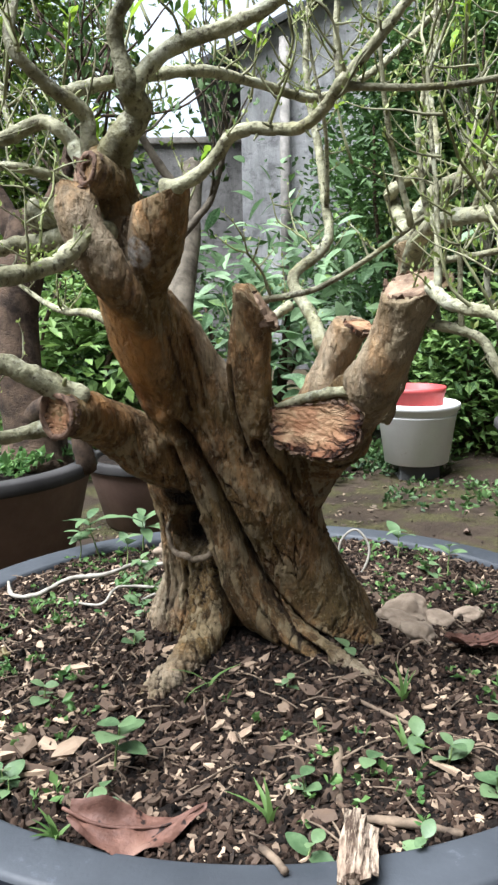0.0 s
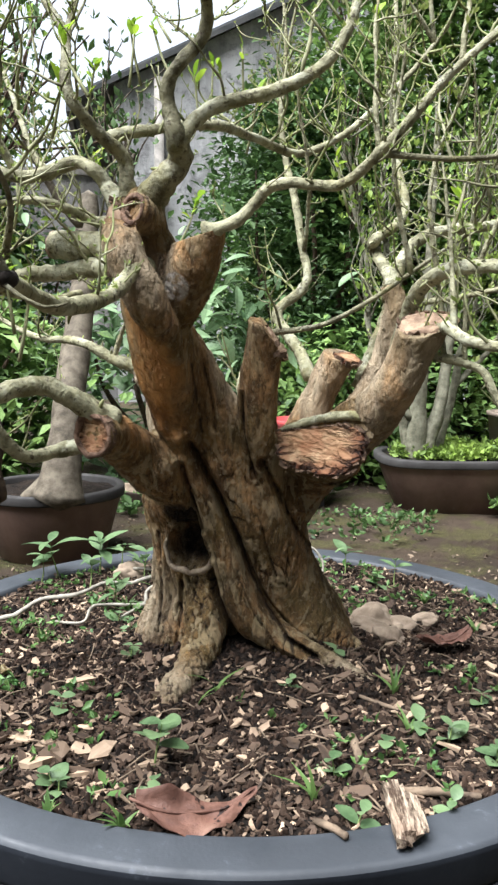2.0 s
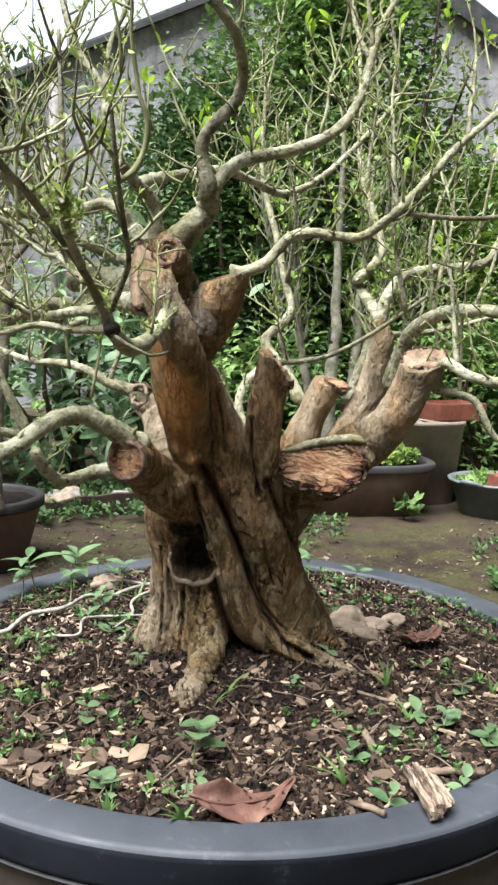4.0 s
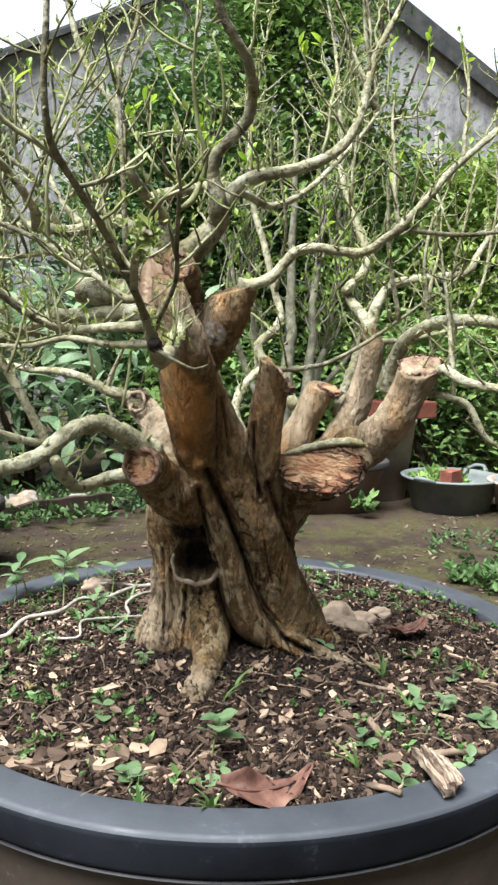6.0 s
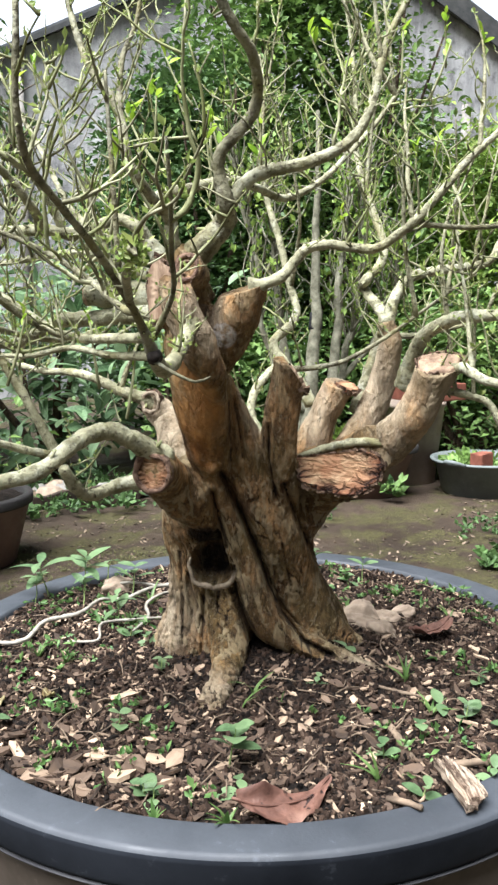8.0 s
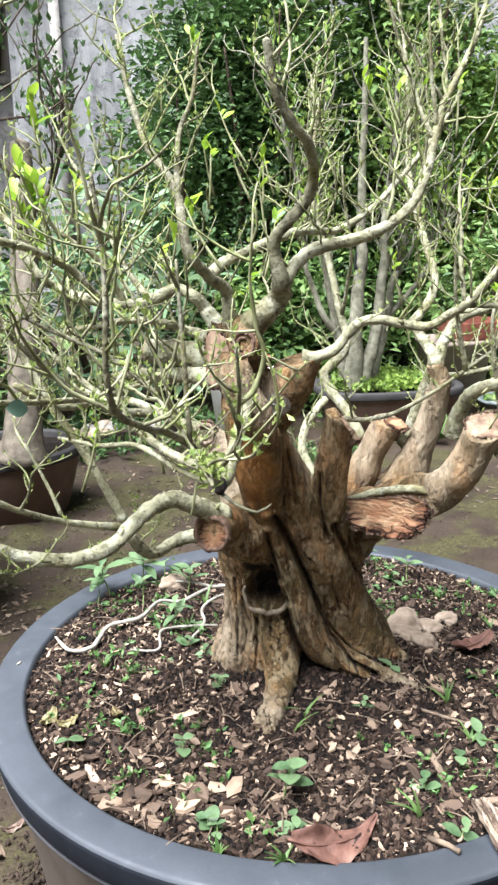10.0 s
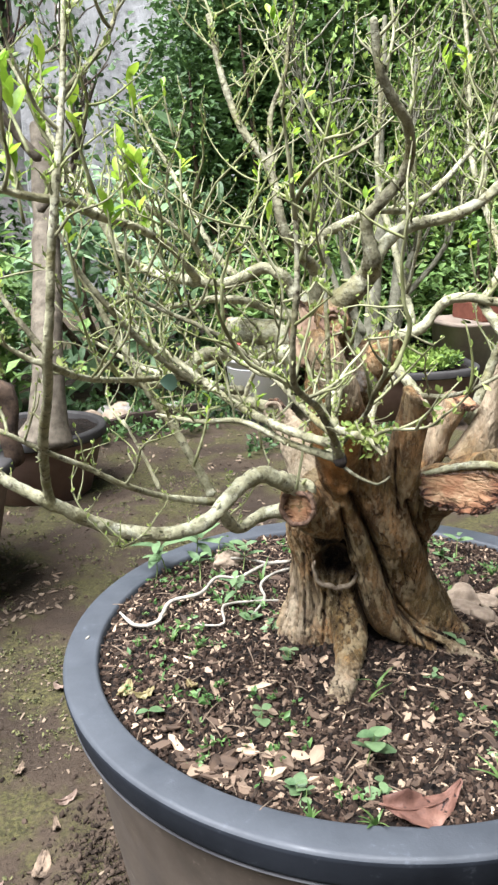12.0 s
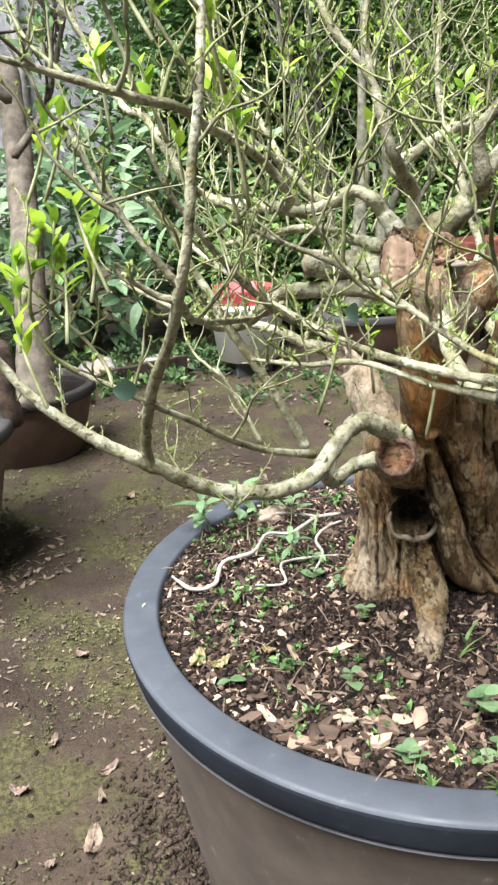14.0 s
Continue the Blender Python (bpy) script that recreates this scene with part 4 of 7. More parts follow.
def callus_ring(centre, normal, a, b, r, material, label, first=0, last=360, seed=1):
    """A rolled lip of healing bark round an old wound, uneven in girth."""
    n = Vector(normal).normalized()
    side = Vector((0, 0, 1)).cross(n).normalized()
    high = n.cross(side)
    nodes = []
    for i in range(25):
        g = radians(first + (last - first) * i / 24)
        w = 1 + 0.16 * noise.noise(Vector((math.cos(g) * 2, math.sin(g) * 2, seed)))
        q = Vector(centre) + side * a * w * math.cos(g) + high * b * w * math.sin(g) + n * 0.0012 * noise.noise(Vector((math.cos(g) * 3, math.sin(g) * 3, seed + 4)))
        nodes.append((*q, r * (0.55 + 0.45 * math.sin(math.pi * i / 24)) * (1 + 0.3 * noise.noise(Vector((i * 0.5, seed, 0))))))
    link_mesh("callus", *tube(nodes, 0.0025, 10, 0.25, seed), material, TREE, label)


callus_ring((-0.0570, -0.0405, 0.4925), (-0.45, -0.89, 0.02), 0.0235, 0.0235, 0.0027, LIP_BARK, "thin grey lip of bark round a hollow", 165, 395, 5)
callus_ring((-0.1362, -0.1432, 0.6045), (-0.55, -0.83, 0.05), 0.0138, 0.0140, 0.0026, KNOT_BARK, "rolled bark lip round a saw cut", 0, 360, 8)
callus_ring((-0.1066, -0.1483, 0.7605), (-0.78, -0.60, 0.15), 0.0096, 0.0092, 0.0024, KNOT_BARK, "rolled bark lip round a knotty cut", 0, 360, 12)
callus_ring((-0.1072, -0.1488, 0.7605), (-0.78, -0.60, 0.15), 0.0052, 0.0046, 0.0016, FLAKE, "inner fold of a knotty cut", 60, 260, 15)
callus_ring((-0.0935, 0.0470, 0.6395), (-0.80, -0.58, 0.12), 0.0105, 0.0100, 0.0026, LIP_BARK, "rolled bark lip round a hollow knot", 0, 360, 18)
cut((0.0362, -0.1120, 0.5925), (-0.62, -0.77, 0.14), (0.10, 0, 1), 0.0410, 0.0230, CUT, "wide torn reddish saw cut", 3, 0.22, 0.001, 34, 150, 0.0034, 0.95)
link_mesh("callus", *tube([(0.011, -0.083, 0.597, 0.0018), (0.014, -0.090, 0.601, 0.0026), (0.0275, -0.101, 0.607, 0.0032), (0.039, -0.110, 0.611, 0.0036), (0.0525, -0.1215, 0.6145, 0.0037), (0.064, -0.130, 0.615, 0.0035), (0.074, -0.137, 0.612, 0.002)], 0.003, 14, 0.30, 4.0), PALE_LIMB, TREE, "pale bark ridge over the saw cut")
cut((0.0912, -0.1847, 0.685), (-0.28, -0.36, 0.89), (0.2, 1, 0.3), 0.0182, 0.0160, CUT_OLD, "pale sawn end of a thick limb", 5, 0.14, 0.001, 14, 40, 0.0012)
cut((-0.135, -0.1425, 0.6045), (-0.55, -0.83, 0.05), (0, 0, 1), 0.0138, 0.0140, CUT_DARK, "round healed saw cut with rings", 8, 0.10, 0.002, 12, 40, 0.0012)
cut((-0.1195, -0.113, 0.745), (-0.93, -0.36, 0.05), (0, 0, 1), 0.0165, 0.0265, CUT_PALE, "flat tan saw cut at the trunk top", 11, 0.16, 0.0, 14, 36, 0.0010)
cut((-0.1062, -0.1480, 0.7605), (-0.78, -0.60, 0.15), (0, 0, 1), 0.0105, 0.0105, CUT_DARK, "knotty healed cut", 13, 0.18, 0.004, 12, 30, 0.0016)
cut((0.0045, -0.102, 0.6700), (0.74, -0.30, 0.55), (0, 0, 1), 0.0092, 0.0150, CUT_PALE, "slanted cut on a short stump", 17, 0.16, 0.001, 10, 16, 0.0010)
cut((-0.1665, -0.0497, 0.7447), (-0.88, 0.47, 0.06), (0, 0, 1), 0.0112, 0.0112, CUT_PALE, "pale cut end of a stub", 19, 0.08, 0.0, 8)
cut((-0.0915, 0.052, 0.641), (-0.80, -0.58, 0.12), (0, 0, 1), 0.0115, 0.0105, CUT_DARK, "hollow ringed knot", 23, 0.12, 0.006, 10, 24)
cut((0.0766, -0.0487, 0.6565), (0.1, -0.35, 0.93), (0.2, 1, 0.3), 0.0115, 0.0100, CUT_DARK, "flat cut on a rear limb", 29, 0.14, 0.0, 8, 16, 0.001)
link_mesh("knot", *tube([(-0.1702, -0.3125, 0.7025, 0.0040), (-0.1725, -0.3195, 0.7030, 0.0042), (-0.1742, -0.3245, 0.7028, 0.0030)], 0.002, 12, 0.3, 2.0, 0.2), TAR, TREE, "black cut knot")


# ---- the tree: branches, twigs, buds and leaves ----
LEAF_MESH = [shared_mesh("leaf", leaf_shape(0.0185, 0.0084, 0.28, 0.14, 6, -0.15), LEAF), shared_mesh("leaf", leaf_shape(0.0150, 0.0066, 0.35, 0.05, 6, -0.1), LEAF)]


def wander(rng, start, way, long, r, step=0.012, up=0.35, kink=0.5):
    """A kinked little shoot: nodes of x, y, z, radius."""
    nodes, p, d = [], Vector(start), Vector(way).normalized()
    n = max(3, int(long / step))
    for i in range(n + 1):
        nodes.append((p.x, p.y, p.z, r * (1 - 0.65 * i / n)))
        d = (d + Vector((rng.gauss(0, kink), rng.gauss(0, kink), rng.gauss(0, kink) + up)) * 0.35).normalized()
        p = p + d * (long / n)
    return nodes


def bud(soup, rng, at, way, size):
    """A pair of small opening leaves."""
    for _ in range(rng.choice((1, 2, 2, 3))):
        d = (Vector(way) + Vector((rng.gauss(0, 0.7), rng.gauss(0, 0.7), rng.gauss(0.3, 0.6)))).normalized()
        s = size * rng.uniform(0.6, 1.4)
        side = d.cross(Vector((rng.gauss(0, 1), rng.gauss(0, 1), rng.gauss(0, 1)))).normalized()
        lift = d.cross(side)
        a = Vector(at)
        soup.add([a, a + d * s * 0.55 + side * s * 0.25 + lift * s * 0.1, a + d * s, a + d * s * 0.55 - side * s * 0.25 + lift * s * 0.1, a + d * s * 0.5 - lift * s * 0.06], [(0, 1, 4), (1, 2, 4), (2, 3, 4), (3, 0, 4)])


GROWN = [0]


def grow(nodes, lush, pale=True, green=0.9):
    """A branch of the tree with its twigs and buds. nodes: x, y, z, radius; lush: how closely shoots stand on it."""
    GROWN[0] += 1
    seed = GROWN[0]
    rng = random.Random(seed * 17 + 3)
    thick = nodes[0][3] > 0.0035
    v, f = tube(nodes, 0.003 if thick else 0.004, 14 if thick else 9, 0.20, seed * 5.1, 0.5)
    branch = link_mesh("branch", v, f, (PALE_LIMB if pale else DARK_LIMB), TREE, ("pale lichen-flecked branch" if pale else "brown-grey branch") if thick else "")
    line = flowing(nodes, 0.006)
    wood, green_soup = Soup(), Soup()
    for i in range(2, len(line) - 1):
        along = i / len(line)
        # stubs and thorns that make the bark knobbly
        if rng.random() < 0.26:
            d = Vector((rng.gauss(0, 1), rng.gauss(0, 1), rng.gauss(0.3, 1))).normalized()
            wood.add(*tube(wander(rng, line[i][:3], d, line[i][3] + rng.uniform(0.002, 0.007), line[i][3] * 0.3 + 0.0004, 0.004, 0.1), 0.004, 5))
        if rng.random() < lush * (0.22 + 0.62 * along):
            d = Vector((rng.gauss(0, 0.7), rng.gauss(0, 0.7), rng.uniform(0.2, 1.4))).normalized()
            long = rng.choice((0.012, 0.02, 0.03, 0.045, 0.065, 0.10)) * rng.uniform(0.7, 1.3)
            shoot = wander(rng, line[i][:3], d, long, rng.uniform(0.0006, 0.0010) + long * 0.005, 0.008, 0.30, 0.5)
            wood.add(*tube(shoot, 0.006, 6, 0.35))
            for k, q in enumerate(shoot[1:]):
                if rng.random() < green:
                    bud(green_soup, rng, q[:3], (0, 0, 1), rng.uniform(0.0018, 0.0038))
                    bud(green_soup, rng, Vector(q[:3]) + Vector((rng.gauss(0, 0.002), rng.gauss(0, 0.002), rng.gauss(0, 0.002))), (0, 0, 1), rng.uniform(0.0018, 0.0038))
                if rng.random() < 0.34:
                    small = wander(rng, q[:3], (rng.gauss(0, 1), rng.gauss(0, 1), rng.uniform(0.1, 1)), long * rng.uniform(0.25, 0.5), 0.0008, 0.009)
                    wood.add(*tube(small, 0.008, 5))
                    for s in small[1:]:
                        if rng.random() < green:
                            bud(green_soup, rng, s[:3], (0, 0, 1), rng.uniform(0.0018, 0.0038))
        elif rng.random() < lush * green * 0.35:
            bud(green_soup, rng, Vector(line[i][:3]) + Vector((0, 0, line[i][3])), (0, 0, 1), rng.uniform(0.003, 0.006))
    # long upright water shoots
    for _ in range(2 if thick and lush > 0.3 and len(nodes) > 6 and nodes[-1][0] > 0.0 else 0):
        q = line[rng.randrange(len(line) // 3, len(line) - 1)]
        long = rng.uniform(0.07, 0.20)
        shoot = wander(rng, q[:3], (rng.gauss(0, 0.28), rng.gauss(0, 0.28), 1), long, rng.uniform(0.0016, 0.0025), 0.016, 0.25, 0.28)
        link_mesh("shoot", *tube(shoot, 0.006, 8, 0.25, seed), PALE_LIMB, TREE)
        for q in shoot[1:]:
            if rng.random() < 0.75:
                thorn = wander(rng, q[:3], (rng.gauss(0, 1), rng.gauss(0, 1), rng.uniform(0.2, 1)), rng.uniform(0.006, 0.03), 0.0009, 0.006, 0.3, 0.5)
                wood.add(*tube(thorn, 0.006, 5))
                for s in thorn[1:]:
                    if rng.random() < green:
                        bud(green_soup, rng, s[:3], (0, 0, 1), rng.uniform(0.003, 0.006))
    if wood.n:
        tagged(wood.link("twigs", TWIG, branch), kind="stuff")
    if green_soup.n:
        tagged(green_soup.link("buds", BUD, branch, "tiny yellow-green buds"), kind="stuff")


grow([(-0.097, -0.121, 0.767, 0.0135), (-0.085, -0.137, 0.782, 0.0096), (-0.074, -0.142, 0.796, 0.0084), (-0.078, -0.156, 0.809, 0.0073), (-0.082, -0.157, 0.825, 0.005), (-0.084, -0.16, 0.839, 0.0047), (-0.076, -0.167, 0.851, 0.0046), (-0.061, -0.17, 0.869, 0.0043), (-0.06, -0.179, 0.884, 0.004), (-0.068, -0.19, 0.904, 0.0039), (-0.082, -0.198, 0.916, 0.0036), (-0.096, -0.201, 0.937, 0.0033), (-0.103, -0.205, 0.967, 0.0026)], 0.6, False)
grow([(-0.077, -0.154, 0.804, 0.0078), (-0.069, -0.153, 0.815, 0.0057), (-0.056, -0.151, 0.827, 0.0052), (-0.038, -0.154, 0.834, 0.005), (-0.017, -0.16, 0.838, 0.0047), (0.006, -0.164, 0.847, 0.0044), (0.025, -0.165, 0.861, 0.004), (0.038, -0.164, 0.882, 0.0037), (0.048, -0.158, 0.91, 0.0034), (0.058, -0.153, 0.937, 0.003), (0.071, -0.15, 0.959, 0.0028), (0.086, -0.146, 0.984, 0.0025), (0.098, -0.146, 1.022, 0.0017)], 0.8)
grow([(-0.124, -0.118, 0.812, 0.0055), (-0.105, -0.1, 0.822, 0.0045), (-0.042, -0.059, 0.84, 0.0043), (0, -0.01, 0.843, 0.0039), (0.052, 0.044, 0.843, 0.0037), (0.096, 0.06, 0.863, 0.0033), (0.131, 0.068, 0.892, 0.003), (0.174, 0.077, 0.934, 0.0025), (0.213, 0.088, 0.981, 0.0018)], 0.5)
grow([(-0.108, -0.118, 0.765, 0.0075), (-0.11, -0.12, 0.785, 0.0056), (-0.112, -0.12, 0.8, 0.0051), (-0.132, -0.139, 0.814, 0.0045), (-0.149, -0.15, 0.835, 0.0039), (-0.151, -0.126, 0.877, 0.0034), (-0.166, -0.101, 0.91, 0.003), (-0.175, -0.081, 0.951, 0.0025), (-0.179, -0.062, 0.995, 0.0016)], 1, False)
grow([(-0.15, -0.128, 0.874, 0.0032), (-0.142, -0.104, 0.917, 0.0021), (-0.129, -0.1, 0.947, 0.0018), (-0.123, -0.097, 0.982, 0.0013)], 0.9, False)
grow([(-0.112, -0.108, 0.765, 0.0085), (-0.125, -0.098, 0.785, 0.0057), (-0.132, -0.1, 0.793, 0.0051), (-0.147, -0.093, 0.8, 0.0049), (-0.178, -0.092, 0.789, 0.0048), (-0.203, -0.085, 0.792, 0.0046), (-0.222, -0.045, 0.794, 0.0045), (-0.236, -0.012, 0.8, 0.0043), (-0.254, -0.018, 0.815, 0.0039), (-0.275, 0.005, 0.86, 0.0034), (-0.282, 0.06, 0.875, 0.0031), (-0.305, 0.102, 0.937, 0.0025), (-0.335, 0.13, 1.002, 0.0018), (-0.371, 0.158, 1.06, 0.0015), (-0.423, 0.191, 1.119, 0.001)], 0.7)
grow([(-0.115, -0.1, 0.757, 0.006), (-0.134, -0.059, 0.763, 0.0041), (-0.16, -0.071, 0.772, 0.0037), (-0.183, -0.074, 0.775, 0.0033), (-0.206, -0.068, 0.772, 0.0028), (-0.237, -0.06, 0.767, 0.002)], 0.6)
grow([(-0.206, -0.095, 0.793, 0.0052), (-0.216, -0.138, 0.801, 0.0032), (-0.236, -0.152, 0.823, 0.0031), (-0.264, -0.176, 0.838, 0.0029), (-0.292, -0.209, 0.846, 0.0027), (-0.315, -0.238, 0.855, 0.0026), (-0.338, -0.251, 0.859, 0.0024), (-0.361, -0.258, 0.865, 0.002), (-0.385, -0.26, 0.872, 0.0017), (-0.407, -0.264, 0.878, 0.0012), (-0.43, -0.264, 0.887, 0.0009)], 0.9)
grow([(-0.165, -0.093, 0.79, 0.004), (-0.18, -0.058, 0.814, 0.0026), (-0.197, -0.026, 0.862, 0.0022), (-0.21, -0.001, 0.896, 0.0018), (-0.224, 0.014, 0.93, 0.0013)], 0.5)
grow([(-0.19, -0.09, 0.792, 0.0035), (-0.209, -0.099, 0.826, 0.0023), (-0.235, -0.096, 0.846, 0.002), (-0.253, -0.095, 0.867, 0.0016), (-0.265, -0.096, 0.887, 0.0011)], 0.5)
grow([(-0.122, -0.128, 0.612, 0.01), (-0.157, -0.147, 0.635, 0.0074), (-0.169, -0.149, 0.64, 0.007), (-0.188, -0.161, 0.639, 0.0066), (-0.205, -0.173, 0.631, 0.0062), (-0.224, -0.183, 0.62, 0.0059), (-0.253, -0.184, 0.614, 0.0056), (-0.285, -0.178, 0.618, 0.0053), (-0.309, -0.178, 0.629, 0.005), (-0.334, -0.186, 0.648, 0.0048), (-0.358, -0.18, 0.662, 0.0042), (-0.378, -0.174, 0.677, 0.0037), (-0.402, -0.166, 0.699, 0.0032), (-0.423, -0.16, 0.731, 0.0024)], 0.35)
grow([(-0.122, -0.13, 0.598, 0.008), (-0.155, -0.113, 0.591, 0.0058), (-0.182, -0.13, 0.588, 0.0051), (-0.195, -0.139, 0.598, 0.0048), (-0.204, -0.148, 0.614, 0.0044)], 0.2)
grow([(-0.336, -0.186, 0.646, 0.0038), (-0.34, -0.194, 0.668, 0.0034), (-0.34, -0.226, 0.709, 0.0033), (-0.336, -0.264, 0.746, 0.003), (-0.335, -0.288, 0.775, 0.0028), (-0.332, -0.298, 0.8, 0.0025), (-0.329, -0.301, 0.829, 0.0024), (-0.325, -0.305, 0.856, 0.0022), (-0.32, -0.298, 0.883, 0.002), (-0.315, -0.29, 0.915, 0.0017), (-0.312, -0.284, 0.939, 0.0015), (-0.31, -0.277, 0.963, 0.0009)], 0.55)
grow([(-0.335, -0.288, 0.774, 0.0021), (-0.345, -0.287, 0.788, 0.0018), (-0.358, -0.276, 0.809, 0.0016), (-0.368, -0.267, 0.829, 0.0014), (-0.376, -0.257, 0.852, 0.001)], 0.8, False)
grow([(-0.318, -0.292, 0.904, 0.0024), (-0.308, -0.281, 0.916, 0.0016), (-0.291, -0.27, 0.934, 0.0015), (-0.28, -0.256, 0.954, 0.0011), (-0.274, -0.253, 0.971, 0.0008)], 0.8, False)
grow([(-0.206, -0.13, 0.621, 0.0046), (-0.22, -0.122, 0.651, 0.0035), (-0.235, -0.114, 0.681, 0.0034), (-0.251, -0.106, 0.709, 0.0034), (-0.264, -0.099, 0.736, 0.0032), (-0.277, -0.092, 0.762, 0.0029), (-0.286, -0.088, 0.784, 0.0024), (-0.301, -0.088, 0.806, 0.0016)], 0.25)
grow([(-0.213, -0.16, 0.626, 0.0034), (-0.25, -0.176, 0.64, 0.0025), (-0.286, -0.197, 0.661, 0.0022), (-0.314, -0.209, 0.682, 0.002), (-0.337, -0.219, 0.697, 0.0018), (-0.362, -0.228, 0.715, 0.0016), (-0.384, -0.217, 0.726, 0.0011)], 0.35)
grow([(-0.257, -0.172, 0.646, 0.0018), (-0.265, -0.163, 0.668, 0.0013), (-0.278, -0.15, 0.697, 0.0008)], 0.4)
grow([(-0.149, 0.032, 0.711, 0.0036), (-0.176, -0.005, 0.704, 0.0027), (-0.22, -0.066, 0.71, 0.0025), (-0.272, -0.143, 0.726, 0.0023), (-0.31, -0.213, 0.744, 0.0022), (-0.333, -0.276, 0.765, 0.0021), (-0.347, -0.28, 0.772, 0.0016), (-0.361, -0.284, 0.783, 0.0011)], 0.4)
grow([(-0.18, -0.134, 0.708, 0.004), (-0.208, -0.144, 0.715, 0.0029), (-0.236, -0.152, 0.732, 0.0027), (-0.265, -0.157, 0.76, 0.0024), (-0.288, -0.163, 0.788, 0.0022), (-0.304, -0.162, 0.811, 0.0018), (-0.315, -0.161, 0.837, 0.0013)], 0.5, False)
grow([(-0.098, -0.130, 0.722, 0.0085), (-0.104, -0.154, 0.723, 0.0066), (-0.1125, -0.168, 0.712, 0.0056), (-0.124, -0.190, 0.700, 0.0052), (-0.140, -0.228, 0.6935, 0.0053), (-0.154, -0.264, 0.692, 0.005), (-0.165, -0.296, 0.698, 0.0046), (-0.172, -0.317, 0.7035, 0.0038)], 0.2)
grow([(-0.172, -0.317, 0.7035, 0.0040), (-0.182, -0.332, 0.721, 0.0023), (-0.1945, -0.350, 0.738, 0.0022), (-0.214, -0.386, 0.756, 0.0018), (-0.231, -0.418, 0.768, 0.0016), (-0.2438, -0.4378, 0.780, 0.0015), (-0.2475, -0.447, 0.798, 0.0013), (-0.2464, -0.449, 0.8212, 0.0012), (-0.246, -0.447, 0.845, 0.0010), (-0.248, -0.445, 0.870, 0.0007)], 0.6, False)
grow([(-0.1722, -0.318, 0.713, 0.0022), (-0.1664, -0.340, 0.7357, 0.0014), (-0.1735, -0.367, 0.755, 0.0013), (-0.1807, -0.396, 0.775, 0.0011), (-0.185, -0.408, 0.798, 0.0007)], 0.6, False)
grow([(-0.1945, -0.350, 0.738, 0.0021), (-0.198, -0.3625, 0.7445, 0.0016), (-0.1995, -0.366, 0.770, 0.0014), (-0.2005, -0.366, 0.7955, 0.0012), (-0.201, -0.361, 0.835, 0.0008)], 0.3, False)
grow([(-0.190, -0.345, 0.733, 0.0022), (-0.200, -0.390, 0.742, 0.0021), (-0.206, -0.432, 0.750, 0.0018), (-0.207, -0.446, 0.747, 0.0008)], 0.3)
grow([(-0.173, -0.320, 0.701, 0.0013), (-0.165, -0.330, 0.695, 0.0010), (-0.153, -0.331, 0.6895, 0.0009), (-0.143, -0.326, 0.6915, 0.0006)], 0.3, False)
grow([(-0.186, -0.338, 0.727, 0.0024), (-0.186, -0.305, 0.729, 0.0021), (-0.196, -0.245, 0.748, 0.0020), (-0.21, -0.219, 0.761, 0.0019), (-0.226, -0.206, 0.771, 0.0018), (-0.25, -0.194, 0.782, 0.0016), (-0.274, -0.183, 0.795, 0.0012)], 0.7, False)
grow([(-0.175, -0.318, 0.713, 0.0032), (-0.188, -0.280, 0.712, 0.0029), (-0.197, -0.222, 0.711, 0.0028), (-0.207, -0.168, 0.715, 0.0027), (-0.221, -0.127, 0.727, 0.0025), (-0.24, -0.096, 0.743, 0.0022), (-0.267, -0.059, 0.77, 0.0016)], 0.8, True)
grow([(-0.172, -0.315, 0.703, 0.003), (-0.187, -0.270, 0.702, 0.0022), (-0.204, -0.216, 0.705, 0.0020), (-0.226, -0.184, 0.699, 0.0018), (-0.253, -0.151, 0.699, 0.0013)], 0.6)
grow([(-0.102, -0.105, 0.722, 0.0105), (-0.135, -0.075, 0.726, 0.0079), (-0.165, -0.049, 0.723, 0.007), (-0.187, -0.041, 0.722, 0.0063), (-0.203, -0.05, 0.715, 0.0054), (-0.228, -0.059, 0.704, 0.0045), (-0.255, -0.066, 0.708, 0.0036), (-0.281, -0.07, 0.727, 0.0027)], 0.6)
grow([(-0.1, -0.09, 0.742, 0.0135), (-0.135, -0.068, 0.742, 0.0118), (-0.166, -0.05, 0.745, 0.011)], 0)
grow([(-0.085, 0.058, 0.635, 0.0105), (-0.102, 0.061, 0.644, 0.0067), (-0.121, 0.068, 0.651, 0.0056), (-0.143, 0.082, 0.663, 0.0047), (-0.164, 0.113, 0.668, 0.004), (-0.193, 0.146, 0.669, 0.0034), (-0.227, 0.184, 0.682, 0.0027), (-0.267, 0.224, 0.706, 0.0018)], 0.5)
grow([(-0.12, 0.067, 0.651, 0.0032), (-0.113, 0.061, 0.674, 0.0022), (-0.104, 0.05, 0.698, 0.0015)], 0.3)
grow([(-0.056, -0.154, 0.745, 0.0085), (-0.047, -0.16, 0.749, 0.0046), (-0.036, -0.164, 0.754, 0.0042), (-0.025, -0.163, 0.765, 0.004), (-0.017, -0.168, 0.774, 0.004), (-0.005, -0.178, 0.777, 0.0038), (0.011, -0.191, 0.774, 0.0036), (0.025, -0.202, 0.773, 0.0034), (0.037, -0.21, 0.782, 0.0033), (0.043, -0.222, 0.79, 0.0032), (0.06, -0.226, 0.808, 0.003), (0.081, -0.231, 0.833, 0.0027), (0.11, -0.239, 0.86, 0.0024), (0.142, -0.247, 0.89, 0.0018)], 0.7)
